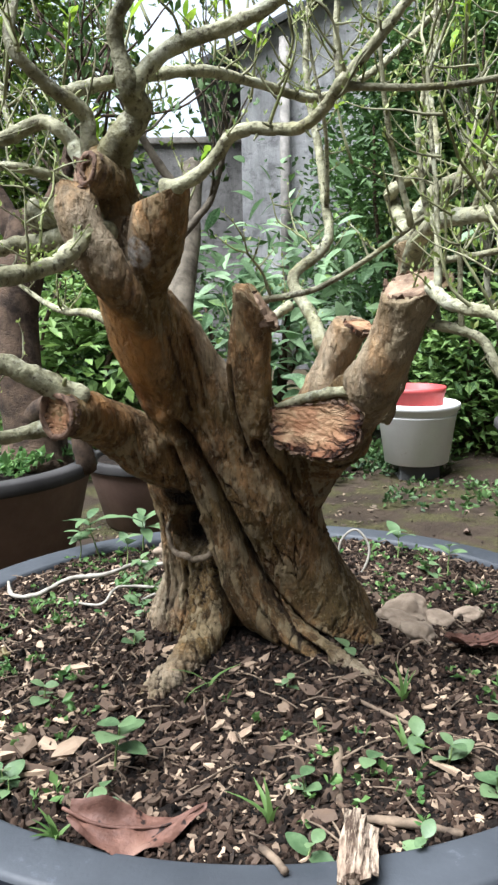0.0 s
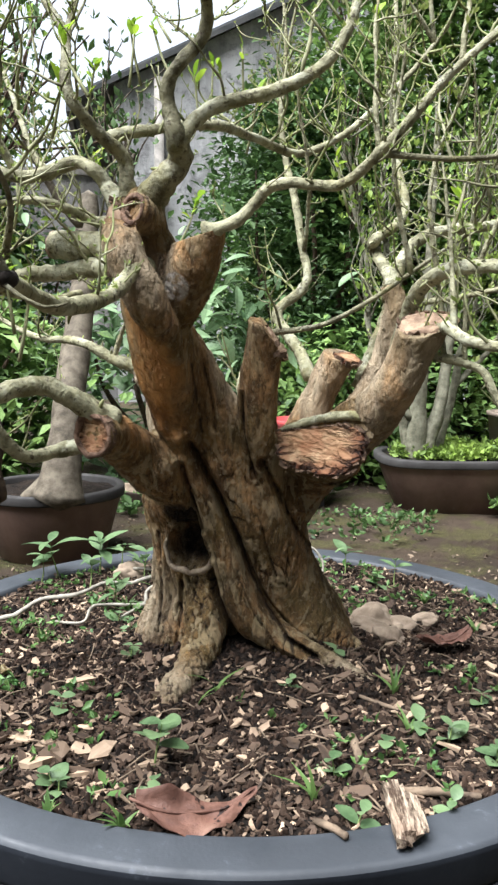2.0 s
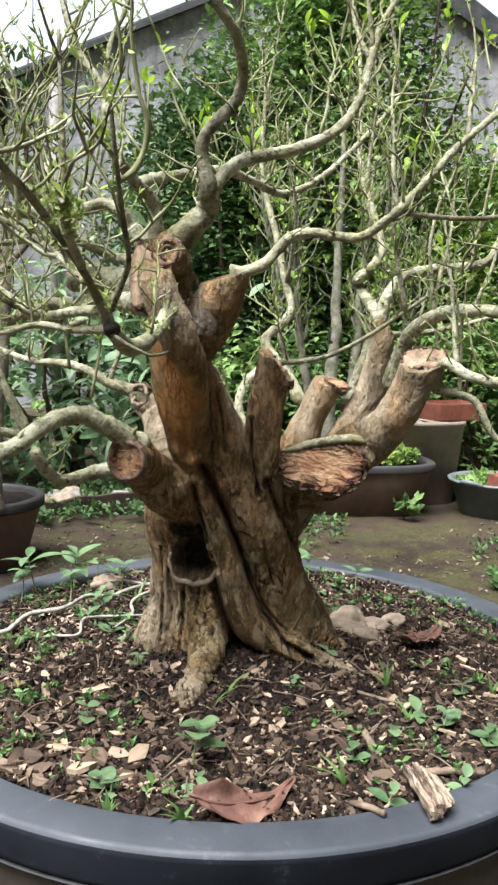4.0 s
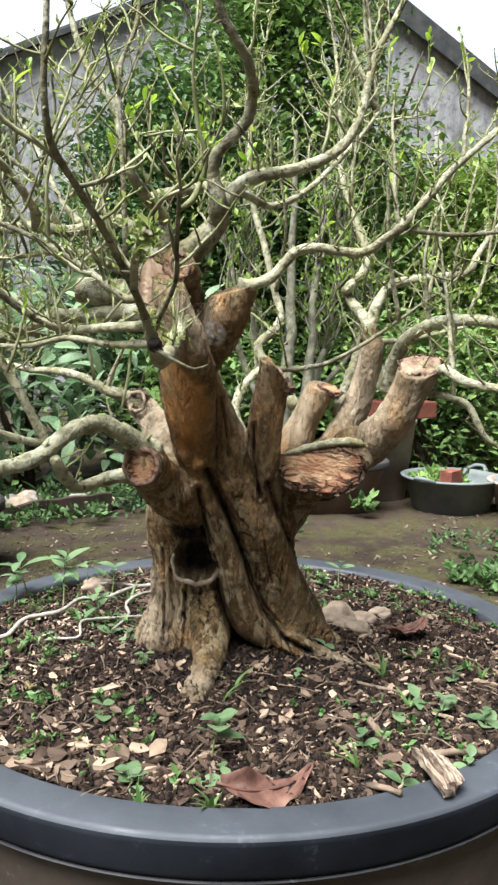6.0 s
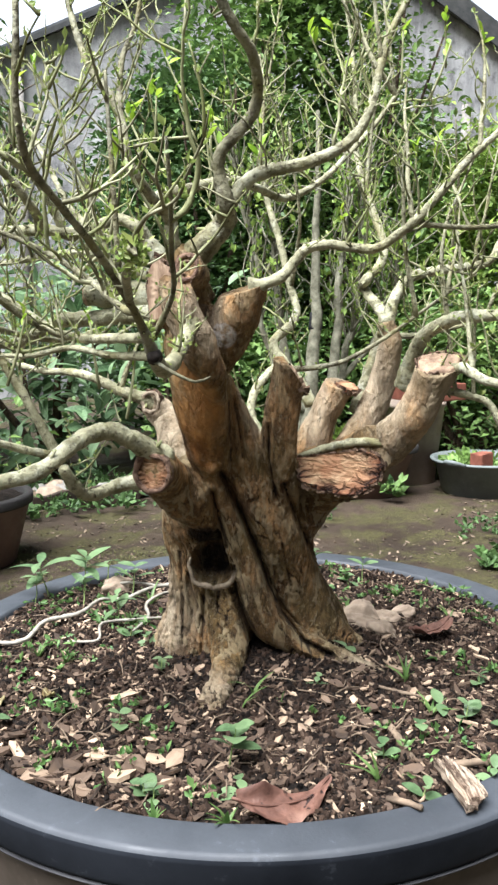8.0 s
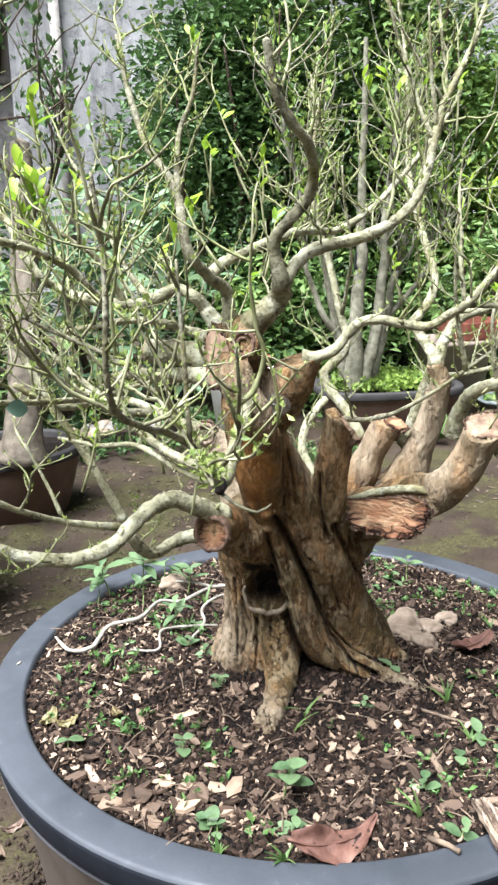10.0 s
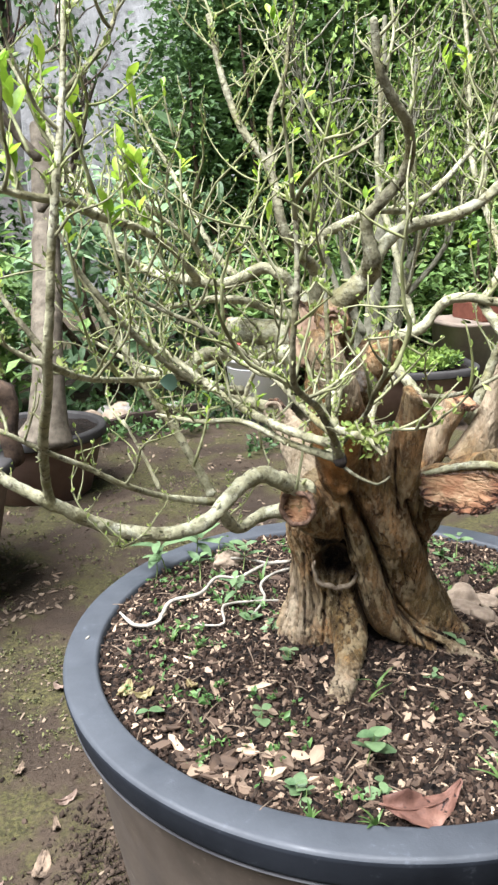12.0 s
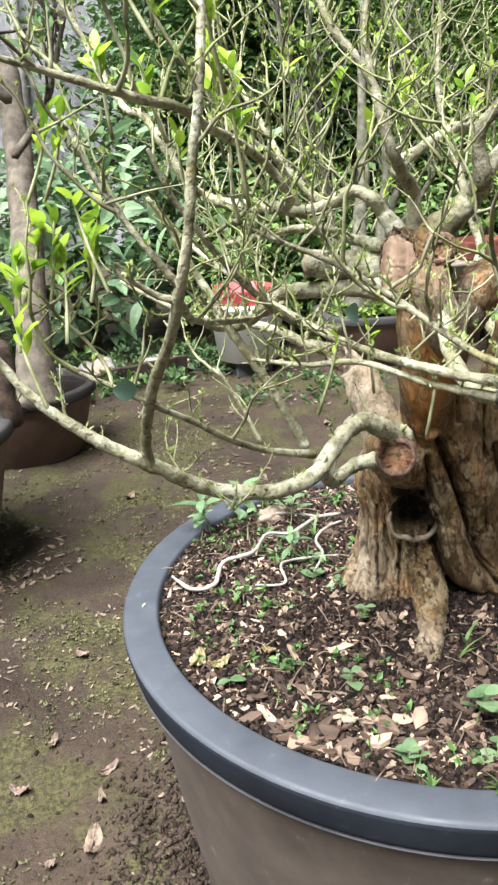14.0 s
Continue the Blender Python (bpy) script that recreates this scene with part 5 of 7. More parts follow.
grow([(0.042, -0.22, 0.79, 0.0028), (0.069, -0.222, 0.788, 0.002), (0.104, -0.225, 0.788, 0.0018), (0.139, -0.227, 0.793, 0.0016), (0.179, -0.232, 0.799, 0.0011)], 0.4, False)
grow([(0.107, -0.068, 0.716, 0.0075), (0.11, -0.057, 0.725, 0.0056), (0.107, -0.024, 0.75, 0.005), (0.104, -0.034, 0.758, 0.0047), (0.132, -0.01, 0.775, 0.0045), (0.146, 0.009, 0.795, 0.0041), (0.146, 0.036, 0.834, 0.0038), (0.156, 0.082, 0.877, 0.0034), (0.167, 0.115, 0.912, 0.0031), (0.178, 0.141, 0.973, 0.0027), (0.181, 0.16, 1.043, 0.0022), (0.174, 0.173, 1.111, 0.0014)], 0.7)
grow([(0.109, -0.068, 0.715, 0.007), (0.118, -0.064, 0.739, 0.0053), (0.137, -0.058, 0.758, 0.0049), (0.162, -0.056, 0.765, 0.0047), (0.194, -0.058, 0.769, 0.0043), (0.22, -0.067, 0.775, 0.0039), (0.231, -0.069, 0.793, 0.0036), (0.25, -0.072, 0.819, 0.0032), (0.282, -0.081, 0.85, 0.0026)], 0.6)
grow([(0.098, -0.12, 0.661, 0.0095), (0.099, -0.126, 0.679, 0.0075), (0.098, -0.144, 0.701, 0.0064), (0.098, -0.163, 0.712, 0.0056), (0.104, -0.187, 0.721, 0.0053), (0.119, -0.206, 0.723, 0.0048), (0.134, -0.223, 0.721, 0.0043), (0.166, -0.228, 0.711, 0.0034), (0.189, -0.248, 0.709, 0.0026)], 0.6)
grow([(0.097, -0.171, 0.675, 0.0075), (0.099, -0.184, 0.68, 0.0049), (0.1, -0.2, 0.682, 0.0044), (0.096, -0.215, 0.683, 0.0042), (0.1, -0.229, 0.676, 0.0038), (0.108, -0.243, 0.672, 0.0035), (0.119, -0.259, 0.669, 0.0032), (0.131, -0.287, 0.655, 0.0023)], 0.5)
grow([(0.084, -0.158, 0.653, 0.007), (0.086, -0.167, 0.658, 0.0043), (0.089, -0.174, 0.66, 0.004), (0.096, -0.179, 0.663, 0.0036), (0.112, -0.192, 0.66, 0.0032), (0.129, -0.2, 0.653, 0.003), (0.136, -0.205, 0.638, 0.0029), (0.143, -0.21, 0.625, 0.0024), (0.159, -0.218, 0.615, 0.0016)], 0.5)
grow([(0, -0.086, 0.674, 0.005), (0.006, -0.094, 0.678, 0.0028), (0.018, -0.109, 0.68, 0.0023), (0.042, -0.117, 0.686, 0.002), (0.073, -0.127, 0.704, 0.0018), (0.099, -0.135, 0.723, 0.0015), (0.125, -0.142, 0.742, 0.0013), (0.149, -0.15, 0.758, 0.0008)], 0.6, False)
grow([(0.052, -0.02, 0.638, 0.007), (0.046, -0.004, 0.66, 0.0056), (0.034, 0.015, 0.681, 0.0052), (0.032, 0.029, 0.698, 0.0049), (0.054, 0.034, 0.716, 0.0047), (0.063, 0.043, 0.732, 0.0043), (0.061, 0.059, 0.76, 0.004), (0.058, 0.077, 0.803, 0.0038), (0.052, 0.097, 0.847, 0.0033), (0.048, 0.105, 0.891, 0.0029), (0.053, 0.111, 0.953, 0.0022), (0.052, 0.119, 1.002, 0.0014)], 0.6)
grow([(-0.003, -0.036, 0.602, 0.0072), (-0.009, -0.019, 0.625, 0.0049), (-0.006, -0.008, 0.64, 0.0045), (0.005, 0.002, 0.657, 0.0041), (0.028, 0.016, 0.673, 0.0041)], 0.3)
grow([(0.093, -0.037, 0.63, 0.0085), (0.101, -0.037, 0.655, 0.0061), (0.112, -0.037, 0.684, 0.0056), (0.117, -0.046, 0.712, 0.0049)], 0.4)
grow([(0.103, -0.063, 0.707, 0.004), (0.128, -0.062, 0.704, 0.003), (0.16, -0.064, 0.707, 0.0025), (0.203, -0.068, 0.716, 0.002), (0.252, -0.075, 0.731, 0.0013)], 0.5)



def moss(x, y, z, spread, count, seed):
    """A fuzzy tuft of yellow-green moss on the bark."""
    rng = random.Random(seed)
    soup = Soup()
    for _ in range(count):
        bud(soup, rng, (x + rng.gauss(0, spread), y + rng.gauss(0, spread), z + rng.gauss(0, spread)), (rng.gauss(0, 1), rng.gauss(0, 1), 0.5), rng.uniform(0.002, 0.0045))
    tagged(soup.link("moss", BUD, TREE, "fuzzy yellow-green moss"), kind="stuff")


moss(-0.206, -0.433, 0.750, 0.0032, 70, 3)
moss(-0.201, -0.405, 0.746, 0.0030, 40, 4)
moss(-0.176, -0.322, 0.715, 0.0035, 40, 5)
moss(-0.128, -0.205, 0.706, 0.004, 30, 6)


def sprig(x, y, z, count, size, seed):
    """A shoot tip with a few full leaves."""
    rng = random.Random(seed)
    drop = Vector((rng.gauss(0, 0.012), rng.gauss(0, 0.012), -0.045))
    v, f = tube([(x + drop.x, y + drop.y, z + drop.z, 0.0012), (x + drop.x * 0.4, y + drop.y * 0.4, z + drop.z * 0.5, 0.001), (x, y, z, 0.0007)], 0.008, 6)
    link_mesh("shoot", v, f, TWIG, TREE)
    for i in range(count):
        turn = rng.uniform(0, 360)
        q = Vector((x, y, z)) + drop * (0.07 * i)
        m = Matrix.Translation(q) @ Matrix.Rotation(radians(turn), 4, "Z") @ Matrix.Rotation(radians(-rng.uniform(25, 85)), 4, "Y") @ Matrix.Rotation(radians(rng.uniform(-40, 40)), 4, "X") @ Matrix.Scale(size * rng.uniform(0.38, 0.66), 4)
        place("leaf", LEAF_MESH[i % 2], TREE, m)


for i, (x, y, z, n, s) in enumerate(((-0.370, -0.217, 0.814, 9, 1.375), (-0.357, -0.213, 0.807, 9, 1.375), (-0.381, -0.217, 0.804, 9, 1.375), (-0.366, -0.215, 0.793, 8, 1.25), (-0.366, -0.191, 0.857, 8, 1.25), (-0.268, -0.140, 0.873, 8, 1.375), (-0.257, -0.114, 0.891, 9, 1.625), (-0.375, -0.199, 0.857, 7, 1.25), (-0.386, -0.214, 0.806, 10, 1.5), (-0.377, -0.213, 0.789, 8, 1.5), (-0.402, -0.217, 0.786, 7, 1.375), (-0.342, -0.176, 0.888, 8, 1.5), (-0.316, -0.163, 0.885, 7, 1.5), (-0.292, -0.252, 0.851, 5, 1.52), (-0.132, -0.048, 0.883, 9, 1.25), (-0.136, 0.023, 0.829, 8, 1.375), (-0.409, -0.225, 0.759, 7, 1.375), (-0.346, -0.244, 0.926, 9, 1.5))):
    sprig(x, y, z, n, s, 500 + i)
for i, (x, y, z, n, s) in enumerate(((-0.333, -0.240, 0.916, 8, 1.5), (-0.321, -0.227, 0.937, 7, 1.375), (-0.251, -0.105, 0.942, 8, 1.5), (-0.264, -0.127, 0.893, 9, 1.5), (-0.311, -0.273, 0.904, 6, 1.25), (-0.106, 0.003, 1.012, 6, 1.5), (-0.229, -0.167, 0.882, 4, 1.54), (-0.089, -0.029, 0.945, 3, 1.2), (-0.104, -0.027, 0.920, 3, 1.28), (0.035, -0.052, 0.971, 4, 1.54), (0.053, -0.059, 0.974, 3, 1.28), (0.101, -0.101, 0.963, 3, 1.32), (-0.051, -0.019, 0.888, 4, 1.32), (-0.088, -0.055, 0.914, 4, 0.88), (0.139, 0.083, 0.988, 4, 1.32), (0.155, -0.090, 0.961, 4, 0.99), (0.067, -0.109, 0.967, 5, 0.99), (0.181, -0.040, 1.005, 6, 0.99))):
    sprig(x, y, z, n, s, 518 + i)
for i, (x, y, z, n, s) in enumerate(((0.211, -0.054, 0.989, 6, 0.99), (0.151, -0.099, 0.787, 7, 1.32), (0.159, -0.030, 0.887, 5, 1.32), (0.003, -0.012, 0.878, 4, 1.43), (-0.075, -0.138, 0.856, 3, 1.32), (-0.152, -0.139, 0.854, 6, 1.43), (0.148, -0.035, 0.864, 4, 1.1), (-0.153, -0.165, 0.866, 4, 1.43), (-0.101, -0.042, 0.912, 3, 1.43), (0.141, -0.097, 0.879, 6, 1.21), (0.056, -0.076, 0.817, 4, 1.1), (-0.256, -0.143, 0.885, 7, 1.32), (-0.259, -0.150, 0.851, 6, 1.32), (-0.191, 0.072, 0.960, 4, 1.32), (-0.020, 0.067, 0.924, 5, 1.1), (-0.042, 0.041, 0.800, 7, 1.1), (-0.187, -0.194, 0.721, 5, 0.88), (-0.232, -0.243, 0.729, 6, 0.77))):
    sprig(x, y, z, n, s, 536 + i)
for i, (x, y, z, n, s) in enumerate(((-0.167, -0.246, 0.706, 5, 0.77), (-0.021, -0.080, 0.893, 4, 0.99), (-0.029, 0.037, 0.915, 5, 1.1), (-0.315, -0.227, 0.843, 5, 0.99))):
    sprig(x, y, z, n, s, 554 + i)



# ---- what lies and grows on the soil ----
WAXY_LEAF = shared_mesh("leaf", leaf_shape(0.0120, 0.0085, 0.22, 0.30, 7, 0.0), WAXY)
for x, y, z, tilt, turn in ((-0.381, -0.343, 0.745, 82, 10), (-0.286, -0.362, 0.769, 78, 20)):
    place("leaf", WAXY_LEAF, TREE, pose(x, y, z, tilt, 10, turn), "rounded waxy blue-green leaf")


SEED_LEAF = [shared_mesh("leaf", leaf_shape(0.022, 0.0165, 0.18, 0.22, 7, 0.1), SEED), shared_mesh("leaf", leaf_shape(0.026, 0.0125, 0.22, 0.30, 7, 0.6), SEED)]


def seedling(x, y, size, pairs, seed, tall=0.016, slim=False):
    rng = random.Random(seed)
    z = soil_z(x, y) - 0.002
    base = thing("seedling", "soft green weed seedling with paired leaves in soil", "seedling", (x, y, z), rng.uniform(0, 360), "weed seedlings")
    lean = (rng.gauss(0, 0.15), rng.gauss(0, 0.15), 1)
    stem = wander(rng, (0, 0, 0), lean, tall * size, 0.0009 * size ** 0.5, 0.004, 0.6, 0.25)
    v, f = tube(stem, 0.004, 7)
    link_mesh("stem", v, f, STALK, base)
    turn = rng.uniform(0, 360)
    for i in range(pairs):
        q = stem[-1 - min(len(stem) - 2, 2 * i)]
        k = (0.55 if i == 0 and pairs > 1 else 0.86) * size * (1 - 0.12 * max(0, i - 1))
        for side in (0, 180):
            m = Matrix.Translation(q[:3]) @ Matrix.Rotation(radians(turn + side + rng.uniform(-18, 18)), 4, "Z") @ Matrix.Rotation(radians(rng.uniform(-42, 4)), 4, "Y") @ Matrix.Rotation(radians(rng.uniform(-20, 20)), 4, "X") @ Matrix.Scale(k * rng.uniform(0.8, 1.15), 4)
            place("leaf", SEED_LEAF[1 if slim else 0], base, m)
        turn += 88


for i, (x, y, size, pairs) in enumerate(((-0.098, -0.208, 1.2, 3), (-0.100, -0.240, 0.85, 2), (0.022, -0.232, 0.9, 2), (0.018, -0.293, 0.8, 2), (0.068, -0.074, 0.8, 1), (0.017, -0.116, 0.7, 2), (-0.165, -0.119, 0.9, 2),
                                         (0.115, -0.203, 0.95, 2), (0.136, -0.237, 1.0, 3), (0.080, -0.288, 0.85, 2), (-0.119, 0.062, 0.8, 2), (0.178, 0.146, 1.0, 2), (-0.165, -0.218, 0.8, 3), (-0.107, 0.026, 0.8, 2),
                                         (-0.109, -0.036, 0.85, 2), (-0.212, -0.060, 0.55, 2), (0.064, -0.216, 0.75, 1), (-0.160, -0.226, 0.7, 2), (-0.104, 0.10, 0.8, 2), (0.165, -0.150, 0.7, 2), (-0.265, -0.080, 0.7, 1), (0.098, -0.190, 0.7, 1))):
    seedling(x, y, size, pairs, 300 + i, 0.030 if i == 0 else 0.016)
for i, (x, y, size, pairs) in enumerate(((-0.186, 0.225, 1.7, 3), (-0.140, 0.255, 1.6, 3), (-0.205, 0.205, 1.2, 2), (-0.112, 0.235, 1.4, 2), (0.20, 0.15, 1.1, 2), (-0.090, 0.20, 1.3, 3), (-0.120, 0.12, 1.2, 3), (0.155, 0.20, 1.2, 2), (-0.150, 0.19, 1.2, 2))):
    seedling(x, y, size, pairs, 400 + i, 0.030, True)



def grass_tuft(x, y, count, long, seed):
    rng = random.Random(seed)
    soup = Soup()
    for _ in range(count):
        a, w = rng.uniform(0, 2 * math.pi), rng.uniform(0.0012, 0.0024)
        d = Vector((math.cos(a), math.sin(a), 0))
        s = Vector((-d.y, d.x, 0))
        bend, size = rng.uniform(0.3, 1.0), long * rng.uniform(0.6, 1.1)
        verts = []
        for i in range(6):
            t = i / 5
            p = d * (size * bend * t * t) + Vector((0, 0, size * (t - 0.42 * bend * t * t)))
            k = w * (1 - t ** 2) + 0.0002
            verts += [p - s * k, p + Vector((0, 0, -0.3 * k)), p + s * k]
        soup.add(verts, [(i * 3 + j, i * 3 + 3 + j, i * 3 + 4 + j, i * 3 + 1 + j) for i in range(5) for j in (0, 1)])
    ob = soup.link("grass_tuft", GRASS)
    ob.location = (x, y, soil_z(x, y) - 0.003)
    tagged(ob, "small tuft of green grass in the soil", "grass", "grass tufts")


for i, (x, y, n, s) in enumerate(((-0.060, -0.128, 2, 0.045), (0.10, -0.13, 5, 0.04), (-0.043, -0.112, 2, 0.045), (0.228, -0.006, 4, 0.035), (0.0, -0.262, 4, 0.045), (-0.19, 0.03, 9, 0.03),
                                  (-0.12, -0.272, 8, 0.03), (-0.215, 0.05, 8, 0.025), (-0.11, 0.10, 8, 0.04), (-0.165, -0.25, 7, 0.025), (0.09, -0.19, 5, 0.03), (0.21, 0.08, 8, 0.03), (-0.075, 0.16, 7, 0.045), (0.19, -0.16, 6, 0.03))):
    grass_tuft(x, y, n, s * 0.8, 70 + i)


def dead_leaf(name, x, y, turn, long, wide, seed, label, lift=0.014, material=None, level=soil_z, bow=0.0, fold=0.0, horn=0.0):
    """A curled dry leaf with torn edges and thickness."""
    rng = random.Random(seed)
    nx, ny = 26, 12
    verts, faces = [], []
    for layer in (0, 1):
        for i in range(nx + 1):
            for j in range(ny + 1):
                t, s = i / nx, j / ny * 2 - 1
                w = wide * 0.5 * math.sin(math.pi * (0.06 + 0.90 * t)) ** 0.6 * (1 + 0.16 * noise.noise(Vector((t * 5, s * 1.5, seed))))
                w *= 1 - (0.55 if horn else 0.0) * min(1.0, max(0.0, (t - 0.42) / 0.5))
                px, py = long * (t - 0.5), w * s + horn * max(0.0, t - 0.45) ** 1.6 + bow * (2 * t - 1) ** 2 - 0.35 * bow
                pz = lift * (abs(2 * t - 1) ** 2.2) + 0.45 * lift * s * s * math.sin(3 * t + seed) + 0.004 * noise.noise(Vector((t * 6, s * 3, seed + 5)))
                pz += fold * max(0.0, s - 0.1) ** 1.5 * max(0.0, 1 - abs(t - 0.25) / 0.3)
                py -= 0.5 * fold * max(0.0, s - 0.1) * max(0.0, 1 - abs(t - 0.25) / 0.3)
                verts.append((px, py, pz + 0.004 - layer * 0.0005))
    row = ny + 1
    for i in range(nx):
        for j in range(ny):
            a = i * row + j
            faces.append((a, a + row, a + row + 1, a + 1))
            b = a + (nx + 1) * row
            faces.append((b, b + 1, b + row + 1, b + row))
    ob = link_mesh(name, verts, faces, material or DEAD)
    ob.matrix_world = pose(x, y, level(x, y) + (0.0045 if long > 0.05 else 0.002), rng.uniform(-6, 6), rng.uniform(-5, 5), turn)
    tagged(ob, label, "dead leaf")
    rib = [(-0.55, lift + 0.006, 0.0011), (-0.25, 0.25 * lift + 0.0045, 0.0011), (0.2, 0.1 * lift + 0.0045, 0.0008), (0.47, 0.9 * lift + 0.0045, 0.0004)]
    link_mesh("midrib", *tube([(k * long, bow * (2 * k) ** 2 - 0.35 * bow + horn * max(0.0, k + 0.05) ** 1.6, h, r) for k, h, r in rib], 0.005, 6), material or DEAD, ob)


dead_leaf("dead_leaf", -0.075, -0.274, 0, 0.076, 0.036, 2, "curled reddish-brown dead leaf lying beside the rim", 0.006, bow=0.005, fold=0.016, horn=0.036)
dead_leaf("dead_leaf", 0.178, -0.05, 12, 0.055, 0.026, 7, "folded brown dead leaf on dark soil", 0.010)


for x, y, turn, long, wide in ((-0.279, -0.030, 60, 0.034, 0.017), (-0.262, -0.045, 10, 0.026, 0.013), (-0.215, -0.048, 120, 0.018, 0.012)):
    dead_leaf("yellow_leaf", x, y, turn, long * 0.8, wide * 0.8, int(turn), "fallen yellowing leaf lying on soil", 0.004, YELLOW)
for x, y, turn, long, wide, hue in ((-0.343, 0.317, 20, 0.050, 0.018, 0), (-0.385, 0.185, 70, 0.062, 0.034, 1), (-0.444, 0.182, 10, 0.026, 0.016, 0), (-0.468, 0.346, 150, 0.040, 0.022, 0), (-0.36, 0.26, 95, 0.030, 0.016, 1), (-0.41, 0.42, 40, 0.034, 0.018, 1),
                                  (-0.33, 0.62, 130, 0.04, 0.02, 0), (0.72, 1.35, 15, 0.07, 0.03, 0), (0.85, 1.28, 160, 0.06, 0.03, 0), (-0.1, 1.3, 50, 0.06, 0.03, 1), (0.62, 1.62, 80, 0.06, 0.03, 0)):
    dead_leaf("fallen_leaf", x, y, turn, long * 0.72, wide * 0.72, int(turn) + 3, "dry curled leaf lying on damp mud", 0.008, (STRAW, STICK)[hue], ground_z)


def driftwood():
    rng = random.Random(5)
    base = thing("split_wood", "pale splintered piece of split wood", "wood piece", (0.046, -0.300, 0.397), -101)
    for i in range(5):
        y = -0.008 + i * 0.0036
        long = (0.058, 0.052, 0.046, 0.040, 0.034)[i]
        x = rng.uniform(-0.006, 0.006)
        bm = bmesh.new()
        box(bm, x - long / 2, y - 0.0022, -0.002 + 0.001 * i, x + long / 2, y + 0.0026, 0.006 + 0.002 * math.sin(i * 1.3))
        bmesh.ops.subdivide_edges(bm, edges=[e for e in bm.edges if abs((e.verts[0].co - e.verts[1].co).x) > 0.02], cuts=9)
        for v in bm.verts:
            t = abs(v.co.x - x) / (long / 2)
            v.co += Vector((0, 0.0016 * noise.noise(v.co * 90 + Vector((i, 0, 0))), 0.0022 * noise.noise(v.co * 110 + Vector((0, i, 0)))))
            v.co.z -= 0.004 * max(0, t - 0.6)
            v.co.x += 0.006 * noise.noise(Vector((v.co.y * 700, v.co.z * 700, i))) * (t > 0.9)
        part("splinter", bm, DRIFT, base, "", False)


driftwood()


def stick(name, nodes, material, label, category, seg=9):
    v, f = tube([(x, y, soil_z(x, y) + h - 0.001, r * 0.75) for x, y, h, r in nodes], 0.004, seg, 0.4, len(nodes), 0.3)
    tagged(link_mesh(name, v, f, material), label, category)


stick("stick", [(-0.006, -0.286, 0.004, 0.0028), (0.0, -0.298, 0.006, 0.003), (0.006, -0.312, 0.010, 0.0028)], STICK, "short grey stick half buried in soil", "stick")
stick("stick", [(0.051, -0.262, 0.004, 0.0035), (0.075, -0.268, 0.005, 0.0038), (0.105, -0.277, 0.004, 0.0030)], STICK, "brown stick lying on soil", "stick")
stick("stick", [(0.046, -0.19, 0.004, 0.0045), (0.043, -0.215, 0.003, 0.004), (0.041, -0.243, 0.001, 0.003)], STICK, "grey weathered stick on the soil", "stick")
stick("stick", [(0.062, -0.13, 0.003, 0.002), (0.085, -0.15, 0.003, 0.002), (0.108, -0.175, 0.004, 0.0015)], STICK, "thin dark stick on the soil", "stick")
stick("aerial_root", [(-0.262, 0.125, 0.010, 0.0020), (-0.249, 0.095, 0.009, 0.0030), (-0.224, 0.092, 0.009, 0.0033), (-0.200, 0.132, 0.011, 0.0033), (-0.162, 0.136, 0.012, 0.0030), (-0.133, 0.170, 0.014, 0.0028),
                     (-0.106, 0.158, 0.016, 0.0028), (-0.084, 0.164, 0.018, 0.0032), (-0.062, 0.176, 0.020, 0.0034), (-0.034, 0.170, 0.020, 0.0026)], ROOT_WHITE, "thick white winding surface root on soil", "root", 12)
stick("aerial_root", [(-0.116, 0.068, 0.006, 0.0018), (-0.092, 0.097, 0.010, 0.0024), (-0.088, 0.125, 0.014, 0.0024), (-0.069, 0.140, 0.018, 0.0026), (-0.040, 0.155, 0.016, 0.0024)], ROOT_WHITE, "white winding surface root on soil", "root")
stick("aerial_root", [(-0.183, 0.074, 0.005, 0.0016), (-0.154, 0.060, 0.007, 0.0020), (-0.143, 0.095, 0.010, 0.0020), (-0.106, 0.096, 0.010, 0.0020), (-0.080, 0.080, 0.010, 0.0018)], ROOT_WHITE, "thin white surface root on soil", "root")
stick("aerial_root", [(-0.122, 0.245, 0.008, 0.0016), (-0.103, 0.226, 0.012, 0.0020), (-0.081, 0.200, 0.016, 0.0022), (-0.058, 0.178, 0.018, 0.0022)], ROOT_WHITE, "white winding surface root on soil", "root")
stick("aerial_root", [(0.082, 0.16, 0.0, 0.0018), (0.088, 0.168, 0.035, 0.0018), (0.105, 0.172, 0.045, 0.0018), (0.118, 0.165, 0.025, 0.0018), (0.108, 0.155, 0.002, 0.0016), (0.092, 0.15, 0.004, 0.0014)], ROOT_WHITE, "white root arching out of soil", "root")


